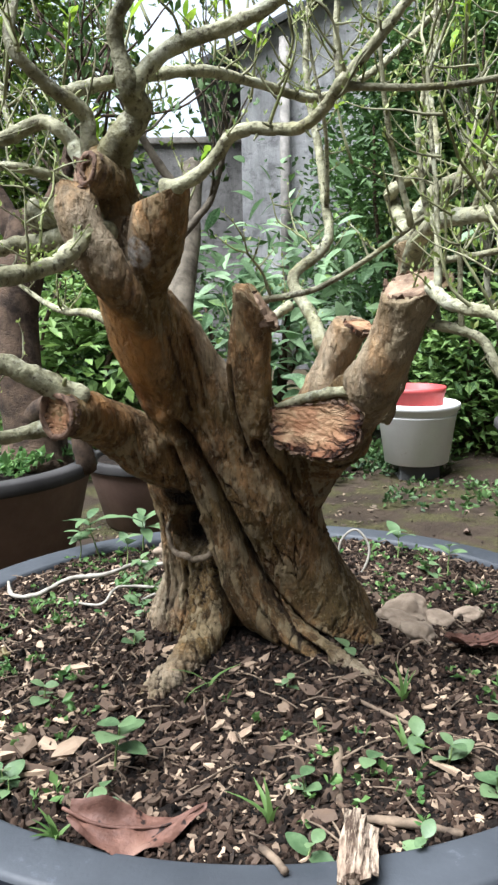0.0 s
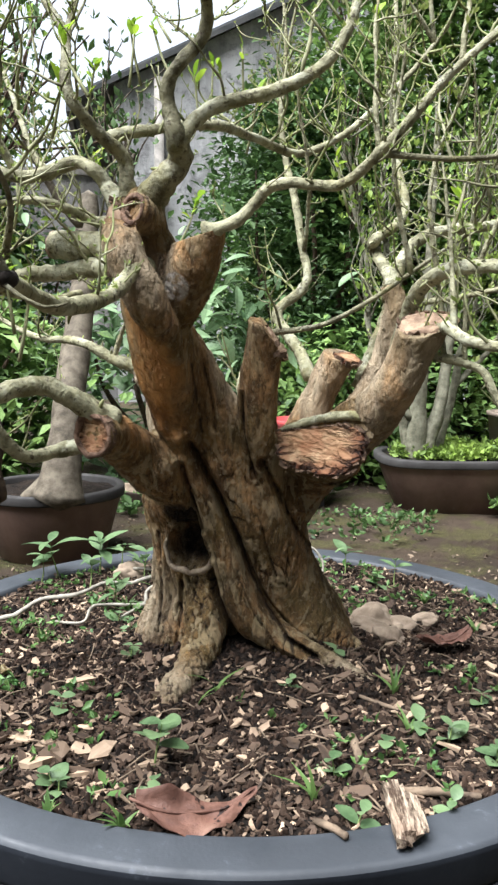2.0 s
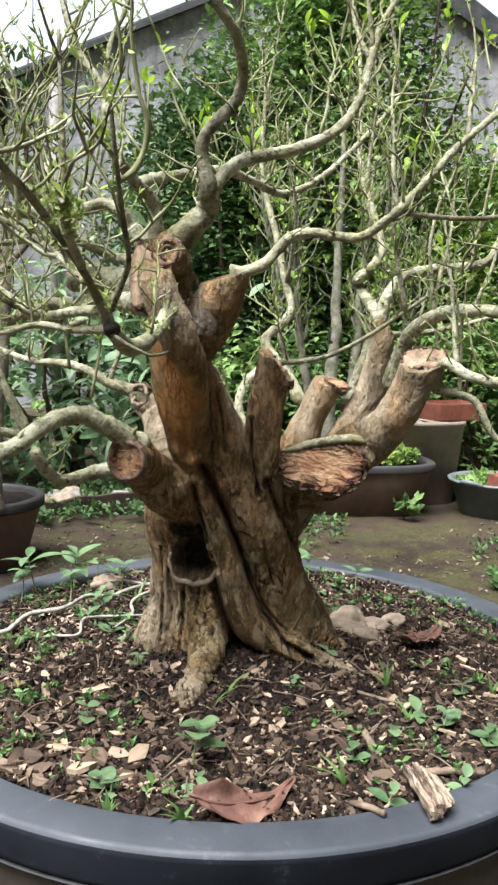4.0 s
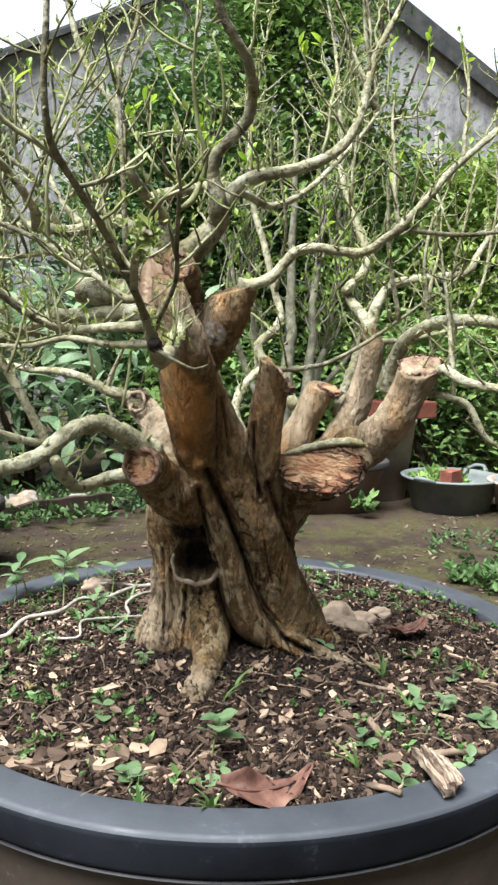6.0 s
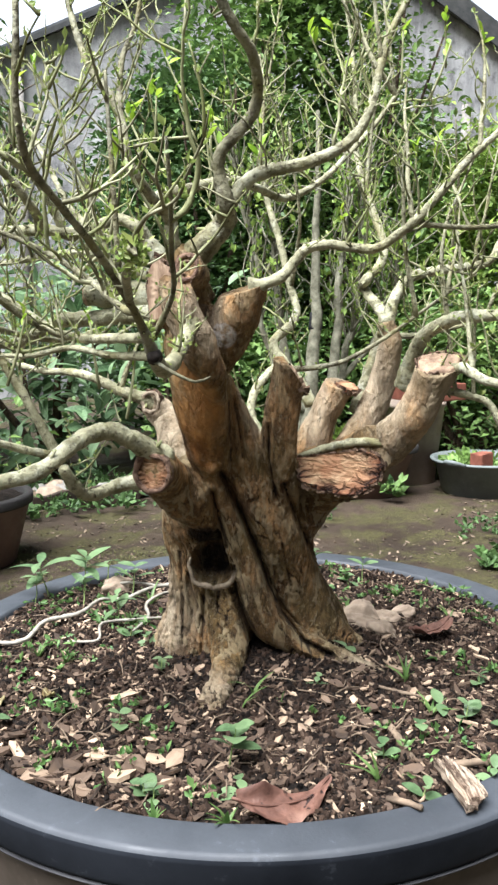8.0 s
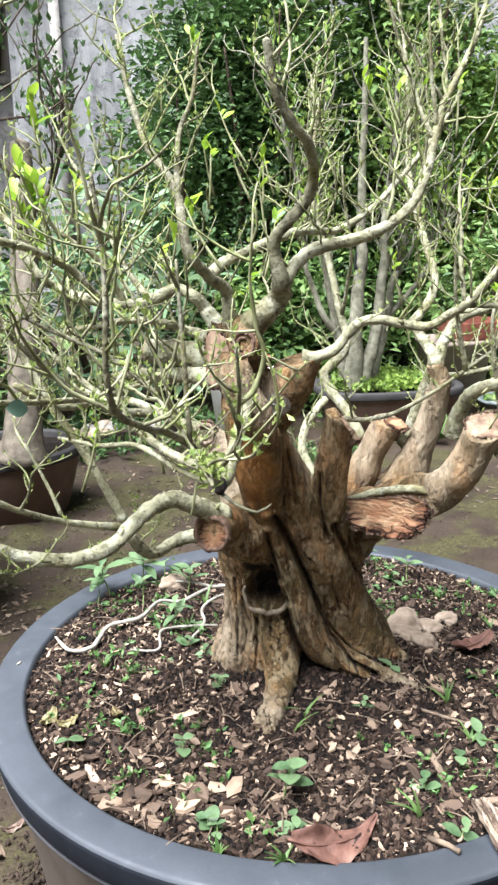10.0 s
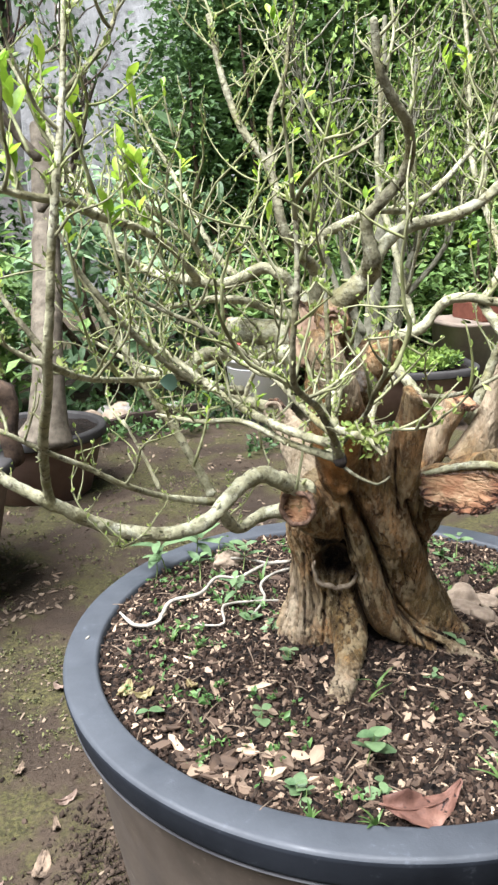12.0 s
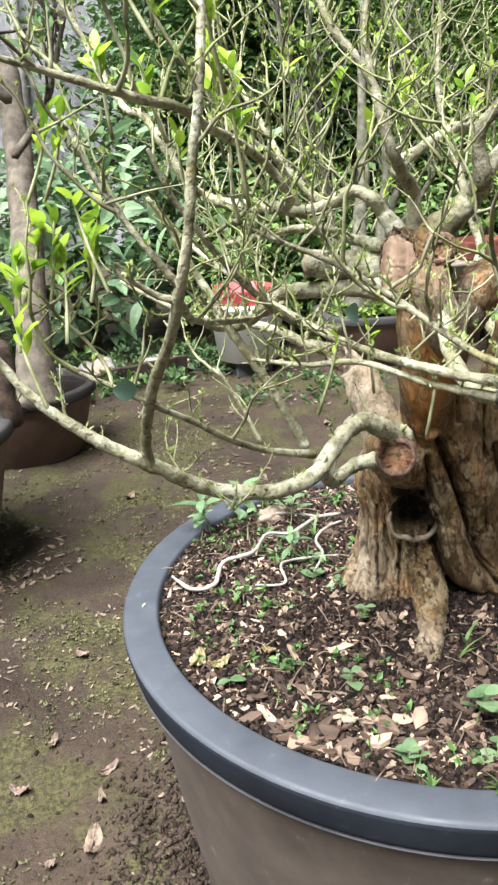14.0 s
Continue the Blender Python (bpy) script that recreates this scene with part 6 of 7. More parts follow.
def stone(x, y, size, flat, seed):
    bm = bmesh.new()
    bmesh.ops.create_icosphere(bm, subdivisions=4, radius=size)
    for v in bm.verts:
        q = v.co * (0.9 / size)
        v.co *= 1 + 0.42 * noise.noise(q + Vector((seed, 0, 0))) + 0.20 * noise.noise(q * 2.6) + 0.05 * noise.noise(q * 8)
        v.co.z *= flat
        v.co.x *= 1.3
    me = bpy.data.meshes.new("stone")
    bm.to_mesh(me)
    bm.free()
    me.materials.append(STONE)
    me.polygons.foreach_set("use_smooth", [True] * len(me.polygons))
    ob = new("stone", me)
    ob.matrix_world = pose(x, y, soil_z(x, y) + size * flat * 0.25, 8, -6, seed * 50)
    tagged(ob, "tan weathered stone half sunk in soil", "stone", "stones")


for i, (x, y, s, fl) in enumerate(((0.132, 0.018, 0.021, 0.75), (0.133, -0.028, 0.015, 0.6), (0.118, 0.0, 0.016, 0.6), (-0.102, 0.231, 0.017, 0.9), (0.19, 0.03, 0.013, 0.6), (0.155, 0.01, 0.012, 0.6))):
    stone(x, y, s, fl, i + 1)


def chip_shape(rng, size):
    """A broken flake of wood."""
    n = rng.choice((6, 7, 8, 9))
    long = size * rng.uniform(1.1, 2.6)
    skew, bow = rng.uniform(-0.5, 0.5), rng.uniform(-0.12, 0.2)
    top, low = [], []
    for k in range(n):
        a = 2 * math.pi * (k + rng.uniform(-0.35, 0.35)) / n
        r = rng.uniform(0.6, 1.15)
        y = size * 0.42 * r * math.sin(a)
        x = long * 0.5 * r * math.cos(a) + skew * y
        z = rng.uniform(-0.06, 0.10) * size + bow * size * (2 * x / long) ** 2
        top.append((x, y, z + size * 0.13))
        low.append((x * 0.9, y * 0.9, z - size * 0.06))
    faces = [tuple(range(n)), tuple(range(2 * n - 1, n - 1, -1))] + [(k, n + k, n + (k + 1) % n, (k + 1) % n) for k in range(n)]
    return top + low, faces


def clear_spot(rng, reach=0.292, wide=0.105, deep=0.075):
    while True:
        x, y = rng.uniform(-reach, reach), rng.uniform(-reach, reach)
        if x * x + y * y < reach * reach and ((x + 0.005) / wide) ** 2 + ((y + 0.01) / deep) ** 2 > 1:
            return x, y


def mulch():
    base = thing("bark_mulch", "scattered tan and pink wood chips over soil", "mulch")
    rng = random.Random(31)
    shapes = []
    for i in range(16):
        v, f = chip_shape(rng, 0.0085)
        shapes.append(shared_mesh("wood_chip", (v, f), CHIP_ONE))
        shapes[-1].polygons.foreach_set("use_smooth", [False] * len(shapes[-1].polygons))
    for i in range(290):
        if i < 48:
            x, y = rng.gauss(-0.19, 0.036), rng.gauss(-0.175, 0.026)
        elif i < 85:
            x, y = rng.gauss(-0.03, 0.035), rng.gauss(-0.19, 0.03)
        elif i < 200:
            x, y = clear_spot(rng, 0.285)
            y = -abs(y) if ((x) / 0.105) ** 2 + ((abs(y) - 0.01) / 0.075) ** 2 > 1 else y
        else:
            x, y = clear_spot(rng, 0.29)
        if x * x + y * y > 0.0855:
            k = 0.29 / math.hypot(x, y)
            x, y = x * k, y * k
        big = rng.choice((0.6, 0.7, 0.9, 1.0, 1.3, 1.6)) * (1.45 if i < 48 else 0.95)
        place("wood_chip", rng.choice(shapes), base, pose(x, y, soil_z(x, y) + 0.0022, rng.uniform(-24, 24), rng.uniform(-24, 24), rng.uniform(0, 360)) @ Matrix.Scale(big, 4))
    soup = Soup()
    for i in range(9500):
        x, y = clear_spot(rng, 0.296, 0.095, 0.055)
        m = pose(x, y, soil_z(x, y) + 0.0008, rng.uniform(-40, 40), rng.uniform(-40, 40), rng.uniform(0, 360))
        soup.add(*turned(chip_shape(rng, rng.choice((0.0016, 0.0022, 0.003, 0.004, 0.005, 0.0068))), m))
    tagged(soup.link("small_chips", CHIP, base, "", False), kind="stuff")
    soup = Soup()
    kinds = [pebble(1.0, rng) for _ in range(12)]
    for i in range(19000):
        x, y = clear_spot(rng, 0.299, 0.085, 0.035)
        m = pose(x, y, soil_z(x, y) + 0.0004, rng.uniform(0, 360), rng.uniform(0, 360), rng.uniform(0, 360)) @ Matrix.Scale(rng.choice((0.0010, 0.0014, 0.0020, 0.0028, 0.0038)), 4) @ Matrix.Diagonal((rng.uniform(0.8, 1.9), 1, 0.8, 1))
        soup.add(*turned(rng.choice(kinds), m))
    tagged(soup.link("soil_crumbs", CRUMB, None, "dark crumbs of earth on top of soil", False), category="soil", kind="stuff")
    soup = Soup()
    for i in range(260):
        x, y = clear_spot(rng, 0.292)
        a = rng.uniform(0, 2 * math.pi)
        long = rng.uniform(0.012, 0.04)
        z = soil_z(x, y) + 0.002
        mid = (x + math.cos(a) * long / 2 + rng.gauss(0, 0.002), y + math.sin(a) * long / 2, z + rng.uniform(0, 0.004), 0.0007)
        soup.add(*tube([(x, y, z, 0.0008), mid, (x + math.cos(a) * long, y + math.sin(a) * long, z, 0.0005)], 0.006, 5))
    tagged(soup.link("straw_bits", STICK, None, "dry stalk bits strewn on soil"), category="plant litter", kind="stuff")
    soup = Soup()
    for i in range(560):
        x, y = clear_spot(rng, 0.293)
        if noise.noise(Vector((x * 9, y * 9, 7))) + (0.22 if y > 0.02 or x < -0.12 else -0.10) < 0.12:
            continue
        z = soil_z(x, y) + rng.uniform(0.001, 0.010)
        for _ in range(3):
            bud(soup, rng, (x + rng.gauss(0, 0.003), y + rng.gauss(0, 0.003), z), (rng.gauss(0, 1), rng.gauss(0, 1), 0.2), rng.uniform(0.004, 0.009))
    tagged(soup.link("soil_weeds", WEED, None, "tiny green weeds spreading over soil"), category="weeds", kind="stuff")


mulch()


# ---- the yard behind: tubs, pots and their plants ----
def tub(name, at, radius, tall, label, wide=1.0, deep=1.0, power=2.0, turn=0.0, body=None, rim=None, lip=0.03):
    base = thing(name, label, "plant pot", at, turn)
    r = radius
    shell = [(r * 0.70, 0.0), (r * 0.73, 0.004), (r * 0.95, tall - lip), (r * 0.955, tall - lip * 0.9)]
    v, f = lathe([(0.0, 0.0)] + shell, 72, wide, deep, power)
    link_mesh("body", v, f, body or BODY_RED, base)
    edge = [(r * 0.955, tall - lip), (r * 0.995, tall - lip), (r, tall - lip * 0.85), (r, tall - lip * 0.2), (r * 0.985, tall), (r * 0.90, tall), (r * 0.885, tall - 0.006), (r * 0.87, tall - 0.06)]
    v, f = lathe(edge, 72, wide, deep, power)
    link_mesh("rim", v, f, rim or TUB_RIM, base, "dark rolled rim")
    fill = thing(name.replace("tub", "soil"), "brown soil in a tub", "soil", at, turn, kind="stuff")
    verts, faces = [(0, 0, tall - 0.012)], []
    rings, seg = 8, 48
    for i in range(1, rings + 1):
        for k in range(seg):
            a = 2 * math.pi * k / seg
            c, s = math.cos(a), math.sin(a)
            q = r * 0.89 * i / rings * (abs(c) ** power + abs(s) ** power) ** (-1 / power)
            verts.append((c * q * wide, s * q * deep, tall - 0.018 + 0.012 * noise.noise(Vector((c * q * 20, s * q * 20, tall * 50)))))
    faces = [(0, 1 + k, 1 + (k + 1) % seg) for k in range(seg)]
    for i in range(rings - 1):
        for k in range(seg):
            a, b = 1 + i * seg + k, 1 + i * seg + (k + 1) % seg
            faces.append((a, a + seg, b + seg, b))
    link_mesh("soil_top", verts, faces, EARTH, fill)
    return base


def weeds(name, cx, cy, z, rx, ry, count, size, seed, label, material=None):
    """A patch of low leafy weeds."""
    rng = random.Random(seed)
    soup = Soup()
    for _ in range(count):
        a, q = rng.uniform(0, 2 * math.pi), math.sqrt(rng.random())
        x, y = cx + rx * q * math.cos(a), cy + ry * q * math.sin(a)
        h = rng.uniform(0.2, 1.0) * size * 2
        for _ in range(4):
            bud(soup, rng, (x + rng.gauss(0, size * 0.4), y + rng.gauss(0, size * 0.4), z + h * rng.random()), (rng.gauss(0, 1), rng.gauss(0, 1), 0.4), size * rng.uniform(0.6, 1.3))
    tagged(soup.link(name, material or WEED, None, label), category="weeds", kind="stuff")


def old_tree(name, label, flows, bark, seed, shoots=0, crown=0.0, leaves=HEDGE):
    """A potted bonsai: fused trunk and bare limbs. flows: lists of x, y, z, radius."""
    rng = random.Random(seed)
    base = thing(name, label, "tree", flows[0][0][:3])
    at = Vector(flows[0][0][:3])
    for i, nodes in enumerate(flows):
        local = []
        for k, (x, y, z, r) in enumerate(flowing(nodes, 0.09)):
            bend = 0.028 * min(1.0, k / 4) if i else 0.008
            local.append((x - at.x + bend * noise.noise(Vector((z * 9, i * 3.1, seed))), y - at.y + bend * noise.noise(Vector((z * 9, i * 2.3, seed + 7))), z - at.z, r))
        v, f = tube(local, 0.02, 20, 0.10 if i == 0 else 0.2, seed + i)
        link_mesh("trunk" if i == 0 else "limb", v, f, bark, base)
    soup, green = Soup(), Soup()
    for i in range(shoots):
        nodes = rng.choice([q for q in flows[1:] if q[-1][2] > q[0][2] + 0.1] or flows)
        line = flowing(nodes, 0.03)
        q = line[rng.randrange(len(line) // 3, len(line))]
        start = Vector(q[:3]) - at
        shoot = wander(rng, start, (rng.gauss(0, 0.5), rng.gauss(0, 0.5), 1), rng.uniform(0.15, 0.5), 0.0045, 0.05, 0.4, 0.7)
        soup.add(*tube(shoot, 0.03, 6))
        for s in shoot[1:]:
            for _ in range(3):
                if rng.random() < crown:
                    bud(green, rng, Vector(s[:3]) + Vector((rng.gauss(0, 0.02), rng.gauss(0, 0.02), rng.gauss(0, 0.02))), (0, 0, 1), rng.uniform(0.015, 0.03))
    if soup.n:
        tagged(soup.link("twigs", bark, base), kind="stuff")
    if green.n:
        tagged(green.link("leaves", leaves, base), kind="stuff")
    return base


tub("round_tub", (-0.682, 1.12, ground_z(-0.682, 1.12)), 0.32, 0.335, "big round brown tub with a dark rim on mud")
tub("low_tub", (-0.305, 1.80, ground_z(-0.305, 1.8)), 0.215, 0.215, "brown oval tub with an old stump planted", 1.03, 0.95)
tub("long_tub", (1.2, 2.26, ground_z(1.2, 2.26)), 0.30, 0.215, "brown oblong tub with a dark rim on mud", 1.0, 0.75, 3.2, -8)

old_tree("stump_bonsai", "rough brown stump bonsai with spreading surface roots", [
    [(-0.50, 1.13, 0.31, 0.088), (-0.50, 1.13, 0.38, 0.068), (-0.52, 1.13, 0.50, 0.054), (-0.53, 1.14, 0.62, 0.050), (-0.51, 1.15, 0.74, 0.050), (-0.49, 1.17, 0.86, 0.040)],
    [(-0.50, 1.10, 0.42, 0.03), (-0.44, 1.06, 0.46, 0.026), (-0.38, 1.05, 0.47, 0.024), (-0.37, 1.06, 0.38, 0.022), (-0.37, 1.06, 0.31, 0.02)],
    [(-0.50, 1.16, 0.80, 0.03), (-0.60, 1.2, 0.98, 0.022), (-0.66, 1.2, 1.2, 0.014), (-0.70, 1.22, 1.4, 0.008)],
    [(-0.49, 1.16, 0.80, 0.026), (-0.42, 1.22, 0.95, 0.018), (-0.38, 1.25, 1.15, 0.010)]], OLD_BARK, 3, 26, 0.7)
old_tree("trunk_bonsai", "pale tall-trunked bonsai with flared root base", [
    [(-0.280, 1.64, 0.19, 0.078), (-0.266, 1.65, 0.25, 0.060), (-0.255, 1.69, 0.36, 0.050), (-0.230, 1.82, 0.60, 0.045), (-0.205, 1.98, 0.82, 0.041), (-0.190, 2.12, 1.06, 0.036), (-0.188, 2.14, 1.12, 0.030)],
    [(-0.285, 1.71, 0.25, 0.03), (-0.33, 1.65, 0.22, 0.025), (-0.37, 1.63, 0.19, 0.018)],
    [(-0.27, 1.71, 0.25, 0.03), (-0.24, 1.66, 0.22, 0.024), (-0.20, 1.64, 0.19, 0.016)],
    [(-0.21, 1.96, 1.0, 0.016), (-0.32, 1.95, 1.15, 0.012), (-0.42, 1.9, 1.4, 0.007)],
    [(-0.225, 1.88, 0.85, 0.014), (-0.12, 1.9, 0.98, 0.010), (-0.05, 1.85, 1.2, 0.006)]], PALE_BARK, 9, 24, 0.8)
old_tree("grove_bonsai", "grey multi-stemmed bonsai with black tape round a stem", [
    [(1.03, 2.22, 0.19, 0.0468), (1.03, 2.2, 0.32, 0.0351), (1.03, 2.19, 0.48, 0.02808), (1.05, 2.2, 0.72, 0.02184), (1.06, 2.22, 1.0, 0.0156), (1.08, 2.24, 1.5, 0.00858)],
    [(1.06, 2.2, 0.2, 0.0312), (1.11, 2.2, 0.4, 0.02496), (1.15, 2.2, 0.62, 0.01872), (1.17, 2.22, 0.95, 0.01404), (1.22, 2.24, 1.4, 0.0078)],
    [(1.02, 2.24, 0.2, 0.0234), (0.98, 2.28, 0.45, 0.01716), (0.93, 2.3, 0.8, 0.01248), (0.9, 2.32, 1.3, 0.0078)],
    [(1.12, 2.25, 0.2, 0.0234), (1.22, 2.3, 0.5, 0.0156), (1.3, 2.32, 0.9, 0.01092), (1.34, 2.35, 1.35, 0.00702)],
    [(1.0, 2.2, 0.35, 0.0156), (0.86, 2.22, 0.6, 0.01092), (0.80, 2.24, 1.0, 0.00858), (0.74, 2.26, 1.4, 0.00546)],
    [(1.2, 2.3, 0.45, 0.01248), (1.42, 2.32, 0.7, 0.00936), (1.52, 2.35, 1.1, 0.00624)]], GROVE_BARK, 21, 150, 0.6, HEDGE_LIGHT)
TAPED = thing("tape_band", "black tape wound round a grey stem", "tape", (1.048, 2.199, 0.70))
v, f = tube([(0, 0, -0.03, 0.026), (0.003, 0.001, 0.0, 0.0265), (0.006, 0.002, 0.035, 0.025)], 0.012, 16, 0.08)
link_mesh("band", v, f, TAPE, TAPED)
weeds("tub_weeds", -0.68, 1.12, 0.325, 0.27, 0.27, 420, 0.020, 4, "green weeds covering soil in a tub")
weeds("tub_weeds", 1.2, 2.26, 0.20, 0.25, 0.17, 520, 0.024, 5, "bright green weeds covering soil in a tub", HEDGE_LIGHT)


def bucket():
    at = (0.62, 2.36, ground_z(0.62, 2.36))
    stand = thing("pot_stand", "dark block under a bucket", "block", at)
    bm = bmesh.new()
    box(bm, -0.075, -0.07, -0.02, 0.075, 0.07, 0.055, 0.008)
    part("block", bm, FASCIA, stand)
    pail = thing("bucket", "white plastic bucket used as a planter", "bucket", (at[0], at[1], at[2] + 0.055))
    v, f = lathe([(0.0, 0.0), (0.112, 0.0), (0.12, 0.004), (0.1445, 0.178), (0.1465, 0.180), (0.1465, 0.1835), (0.1425, 0.1845), (0.1425, 0.1875), (0.149, 0.189), (0.149, 0.205), (0.158, 0.206), (0.159, 0.226), (0.151, 0.231), (0.142, 0.229), (0.136, 0.17), (0.0, 0.17)], 64)
    link_mesh("body", v, f, WHITE, pail)
    band = thing("red_pot", "small red plastic pot standing in a bucket", "plant pot", (at[0] - 0.012, at[1], at[2] + 0.265))
    v, f = lathe([(0.0, -0.04), (0.098, -0.04), (0.112, 0.055), (0.116, 0.056), (0.117, 0.078), (0.108, 0.078), (0.10, 0.03), (0.0, 0.03)], 56)
    link_mesh("body", v, f, RED, band)


bucket()


def grey_planter():
    at = (1.60, 2.42, ground_z(1.6, 2.42))
    pot = thing("grey_planter", "tall dusty grey plastic planter on mud", "plant pot", at)
    v, f = lathe([(0.0, 0.0), (0.105, 0.0), (0.11, 0.005), (0.142, 0.345), (0.148, 0.347), (0.148, 0.365), (0.135, 0.365), (0.125, 0.33), (0.0, 0.33)], 48, 1, 1, 3.5)
    link_mesh("body", v, f, GREY_POT, pot)
    tray = thing("terracotta_trough", "brick-red trough resting across a planter", "plant pot", (at[0] + 0.095, at[1] - 0.02, at[2] + 0.367), 8)
    bm = bmesh.new()
    box(bm, -0.13, -0.10, 0.0, 0.13, 0.10, 0.075, 0.008)
    top = max(bm.faces, key=lambda q: q.calc_center_median().z)
    bmesh.ops.inset_individual(bm, faces=[top], thickness=0.018)
    bmesh.ops.translate(bm, vec=(0, 0, -0.04), verts=top.verts)
    part("body", bm, BRICK, tray, "", False)


grey_planter()


def basin(x, y, r, tall, material, label, seed, turn=0):
    at = (x, y, ground_z(x, y))
    base = thing("basin", label, "basin", at, turn)
    v, f = lathe([(0.0, 0.0), (r * 0.72, 0.0), (r * 0.78, 0.006), (r * 0.95, tall - 0.012), (r * 1.03, tall - 0.008), (r * 1.04, tall), (r * 0.96, tall + 0.002), (r * 0.90, tall - 0.02), (r * 0.75, 0.02), (0.0, 0.02)], 64)
    link_mesh("bowl", v, f, material, base)
    for way in (0, math.pi):
        c = (math.cos(way) * r * 1.03, math.sin(way) * r * 1.03)
        v, f = tube([(c[0], c[1] - 0.045, tall - 0.002, 0.008), (c[0] + math.cos(way) * 0.035, c[1] - 0.02, tall + 0.012, 0.009), (c[0] + math.cos(way) * 0.035, c[1] + 0.02, tall + 0.012, 0.009), (c[0], c[1] + 0.045, tall - 0.002, 0.008)], 0.01, 10)
        link_mesh("handle", v, f, material, base)
    return at


AT = basin(1.76, 2.08, 0.205, 0.145, BASIN, "green-grey plastic wash basin with handles on mud", 1, 25)
BRICKLET = thing("brick", "broken red brick lying in a basin", "brick", (AT[0] - 0.045, AT[1] - 0.06, AT[2] + 0.06), 20)
bm = bmesh.new()
box(bm, -0.04, -0.03, 0.0, 0.04, 0.03, 0.12, 0.008)
for v in bm.verts:
    v.co += Vector((0.006 * noise.noise(v.co * 40), 0.006 * noise.noise(v.co * 37), 0.012 * noise.noise(v.co * 25)))
part("piece", bm, BRICK, BRICKLET, "", False)
basin(2.02, 1.86, 0.19, 0.14, GREY_POT, "pale grey plastic basin on the mud", 2, 70)
weeds("basin_plant", AT[0] - 0.02, AT[1] + 0.06, AT[2] + 0.10, 0.13, 0.10, 90, 0.030, 8, "leafy green plant growing in a basin", HEDGE_MID)


def hedge_foot():
    """An old board on edge with stones behind it."""
    board = thing("old_board", "rusty-brown weathered board standing on edge", "board", (0.16, 2.42, ground_z(0.16, 2.42) - 0.01), 4)
    bm = bmesh.new()
    box(bm, -0.24, -0.014, 0.0, 0.22, 0.014, 0.085, 0.004)
    bmesh.ops.subdivide_edges(bm, edges=[e for e in bm.edges if abs((e.verts[0].co - e.verts[1].co).x) > 0.1], cuts=14)
    for v in bm.verts:
        v.co += Vector((0, 0.010 * noise.noise(Vector((v.co.x * 7, 0, 1))), (0.018 * noise.noise(Vector((v.co.x * 9, 0, 5))) + 0.05 * v.co.x) * (v.co.z > 0.05)))
    part("plank", bm, PLANK, board, "", False)
    rng = random.Random(91)
    for i in range(11):
        x, y = rng.uniform(-0.10, 0.38), rng.uniform(2.47, 2.62)
        size = rng.uniform(0.03, 0.065)
        bm = bmesh.new()
        bmesh.ops.create_icosphere(bm, subdivisions=3, radius=size)
        for v in bm.verts:
            q = v.co * (1 / size)
            v.co *= 1 + 0.35 * noise.noise(q + Vector((i * 3, 0, 0))) + 0.15 * noise.noise(q * 2.7)
            v.co.z *= 0.75
        me = bpy.data.meshes.new("stone")
        bm.to_mesh(me)
        bm.free()
        me.materials.append(CONCRETE if i % 3 else STONE)
        me.polygons.foreach_set("use_smooth", [True] * len(me.polygons))
        ob = new("stone", me)
        ob.matrix_world = pose(x, y, ground_z(x, y) + size * 0.5, rng.uniform(-20, 20), rng.uniform(-20, 20), rng.uniform(0, 360))
        tagged(ob, "dusty grey stone lying behind an old board", "stone", "stones by the hedge")


hedge_foot()


def foot_stones():
    """Flat stones and tiles wedged round the foot of the great tub."""
    rng = random.Random(19)
    for a, r, size in ((196, 0.335, 0.026), (204, 0.318, 0.030), (211, 0.330, 0.020), (218, 0.312, 0.024), (188, 0.350, 0.016)):
        x, y = r * math.cos(radians(a)), r * math.sin(radians(a))
        bm = bmesh.new()
        bmesh.ops.create_icosphere(bm, subdivisions=3, radius=size)
        for v in bm.verts:
            q = v.co * (1 / size)
            v.co *= 1 + 0.30 * noise.noise(q * 1.2 + Vector((a, 0, 0))) + 0.12 * noise.noise(q * 3)
            v.co.z *= 0.5
        me = bpy.data.meshes.new("stone")
        bm.to_mesh(me)
        bm.free()
        me.materials.append(CONCRETE)
        me.polygons.foreach_set("use_smooth", [True] * len(me.polygons))
        ob = new("stone", me)
        ob.matrix_world = pose(x, y, ground_z(x, y) + size * 0.30, rng.uniform(-25, 25), rng.uniform(-25, 25), a)
        tagged(ob, "flat grey stone at the foot of a tub", "stone", "stones at the tub's foot")


foot_stones()


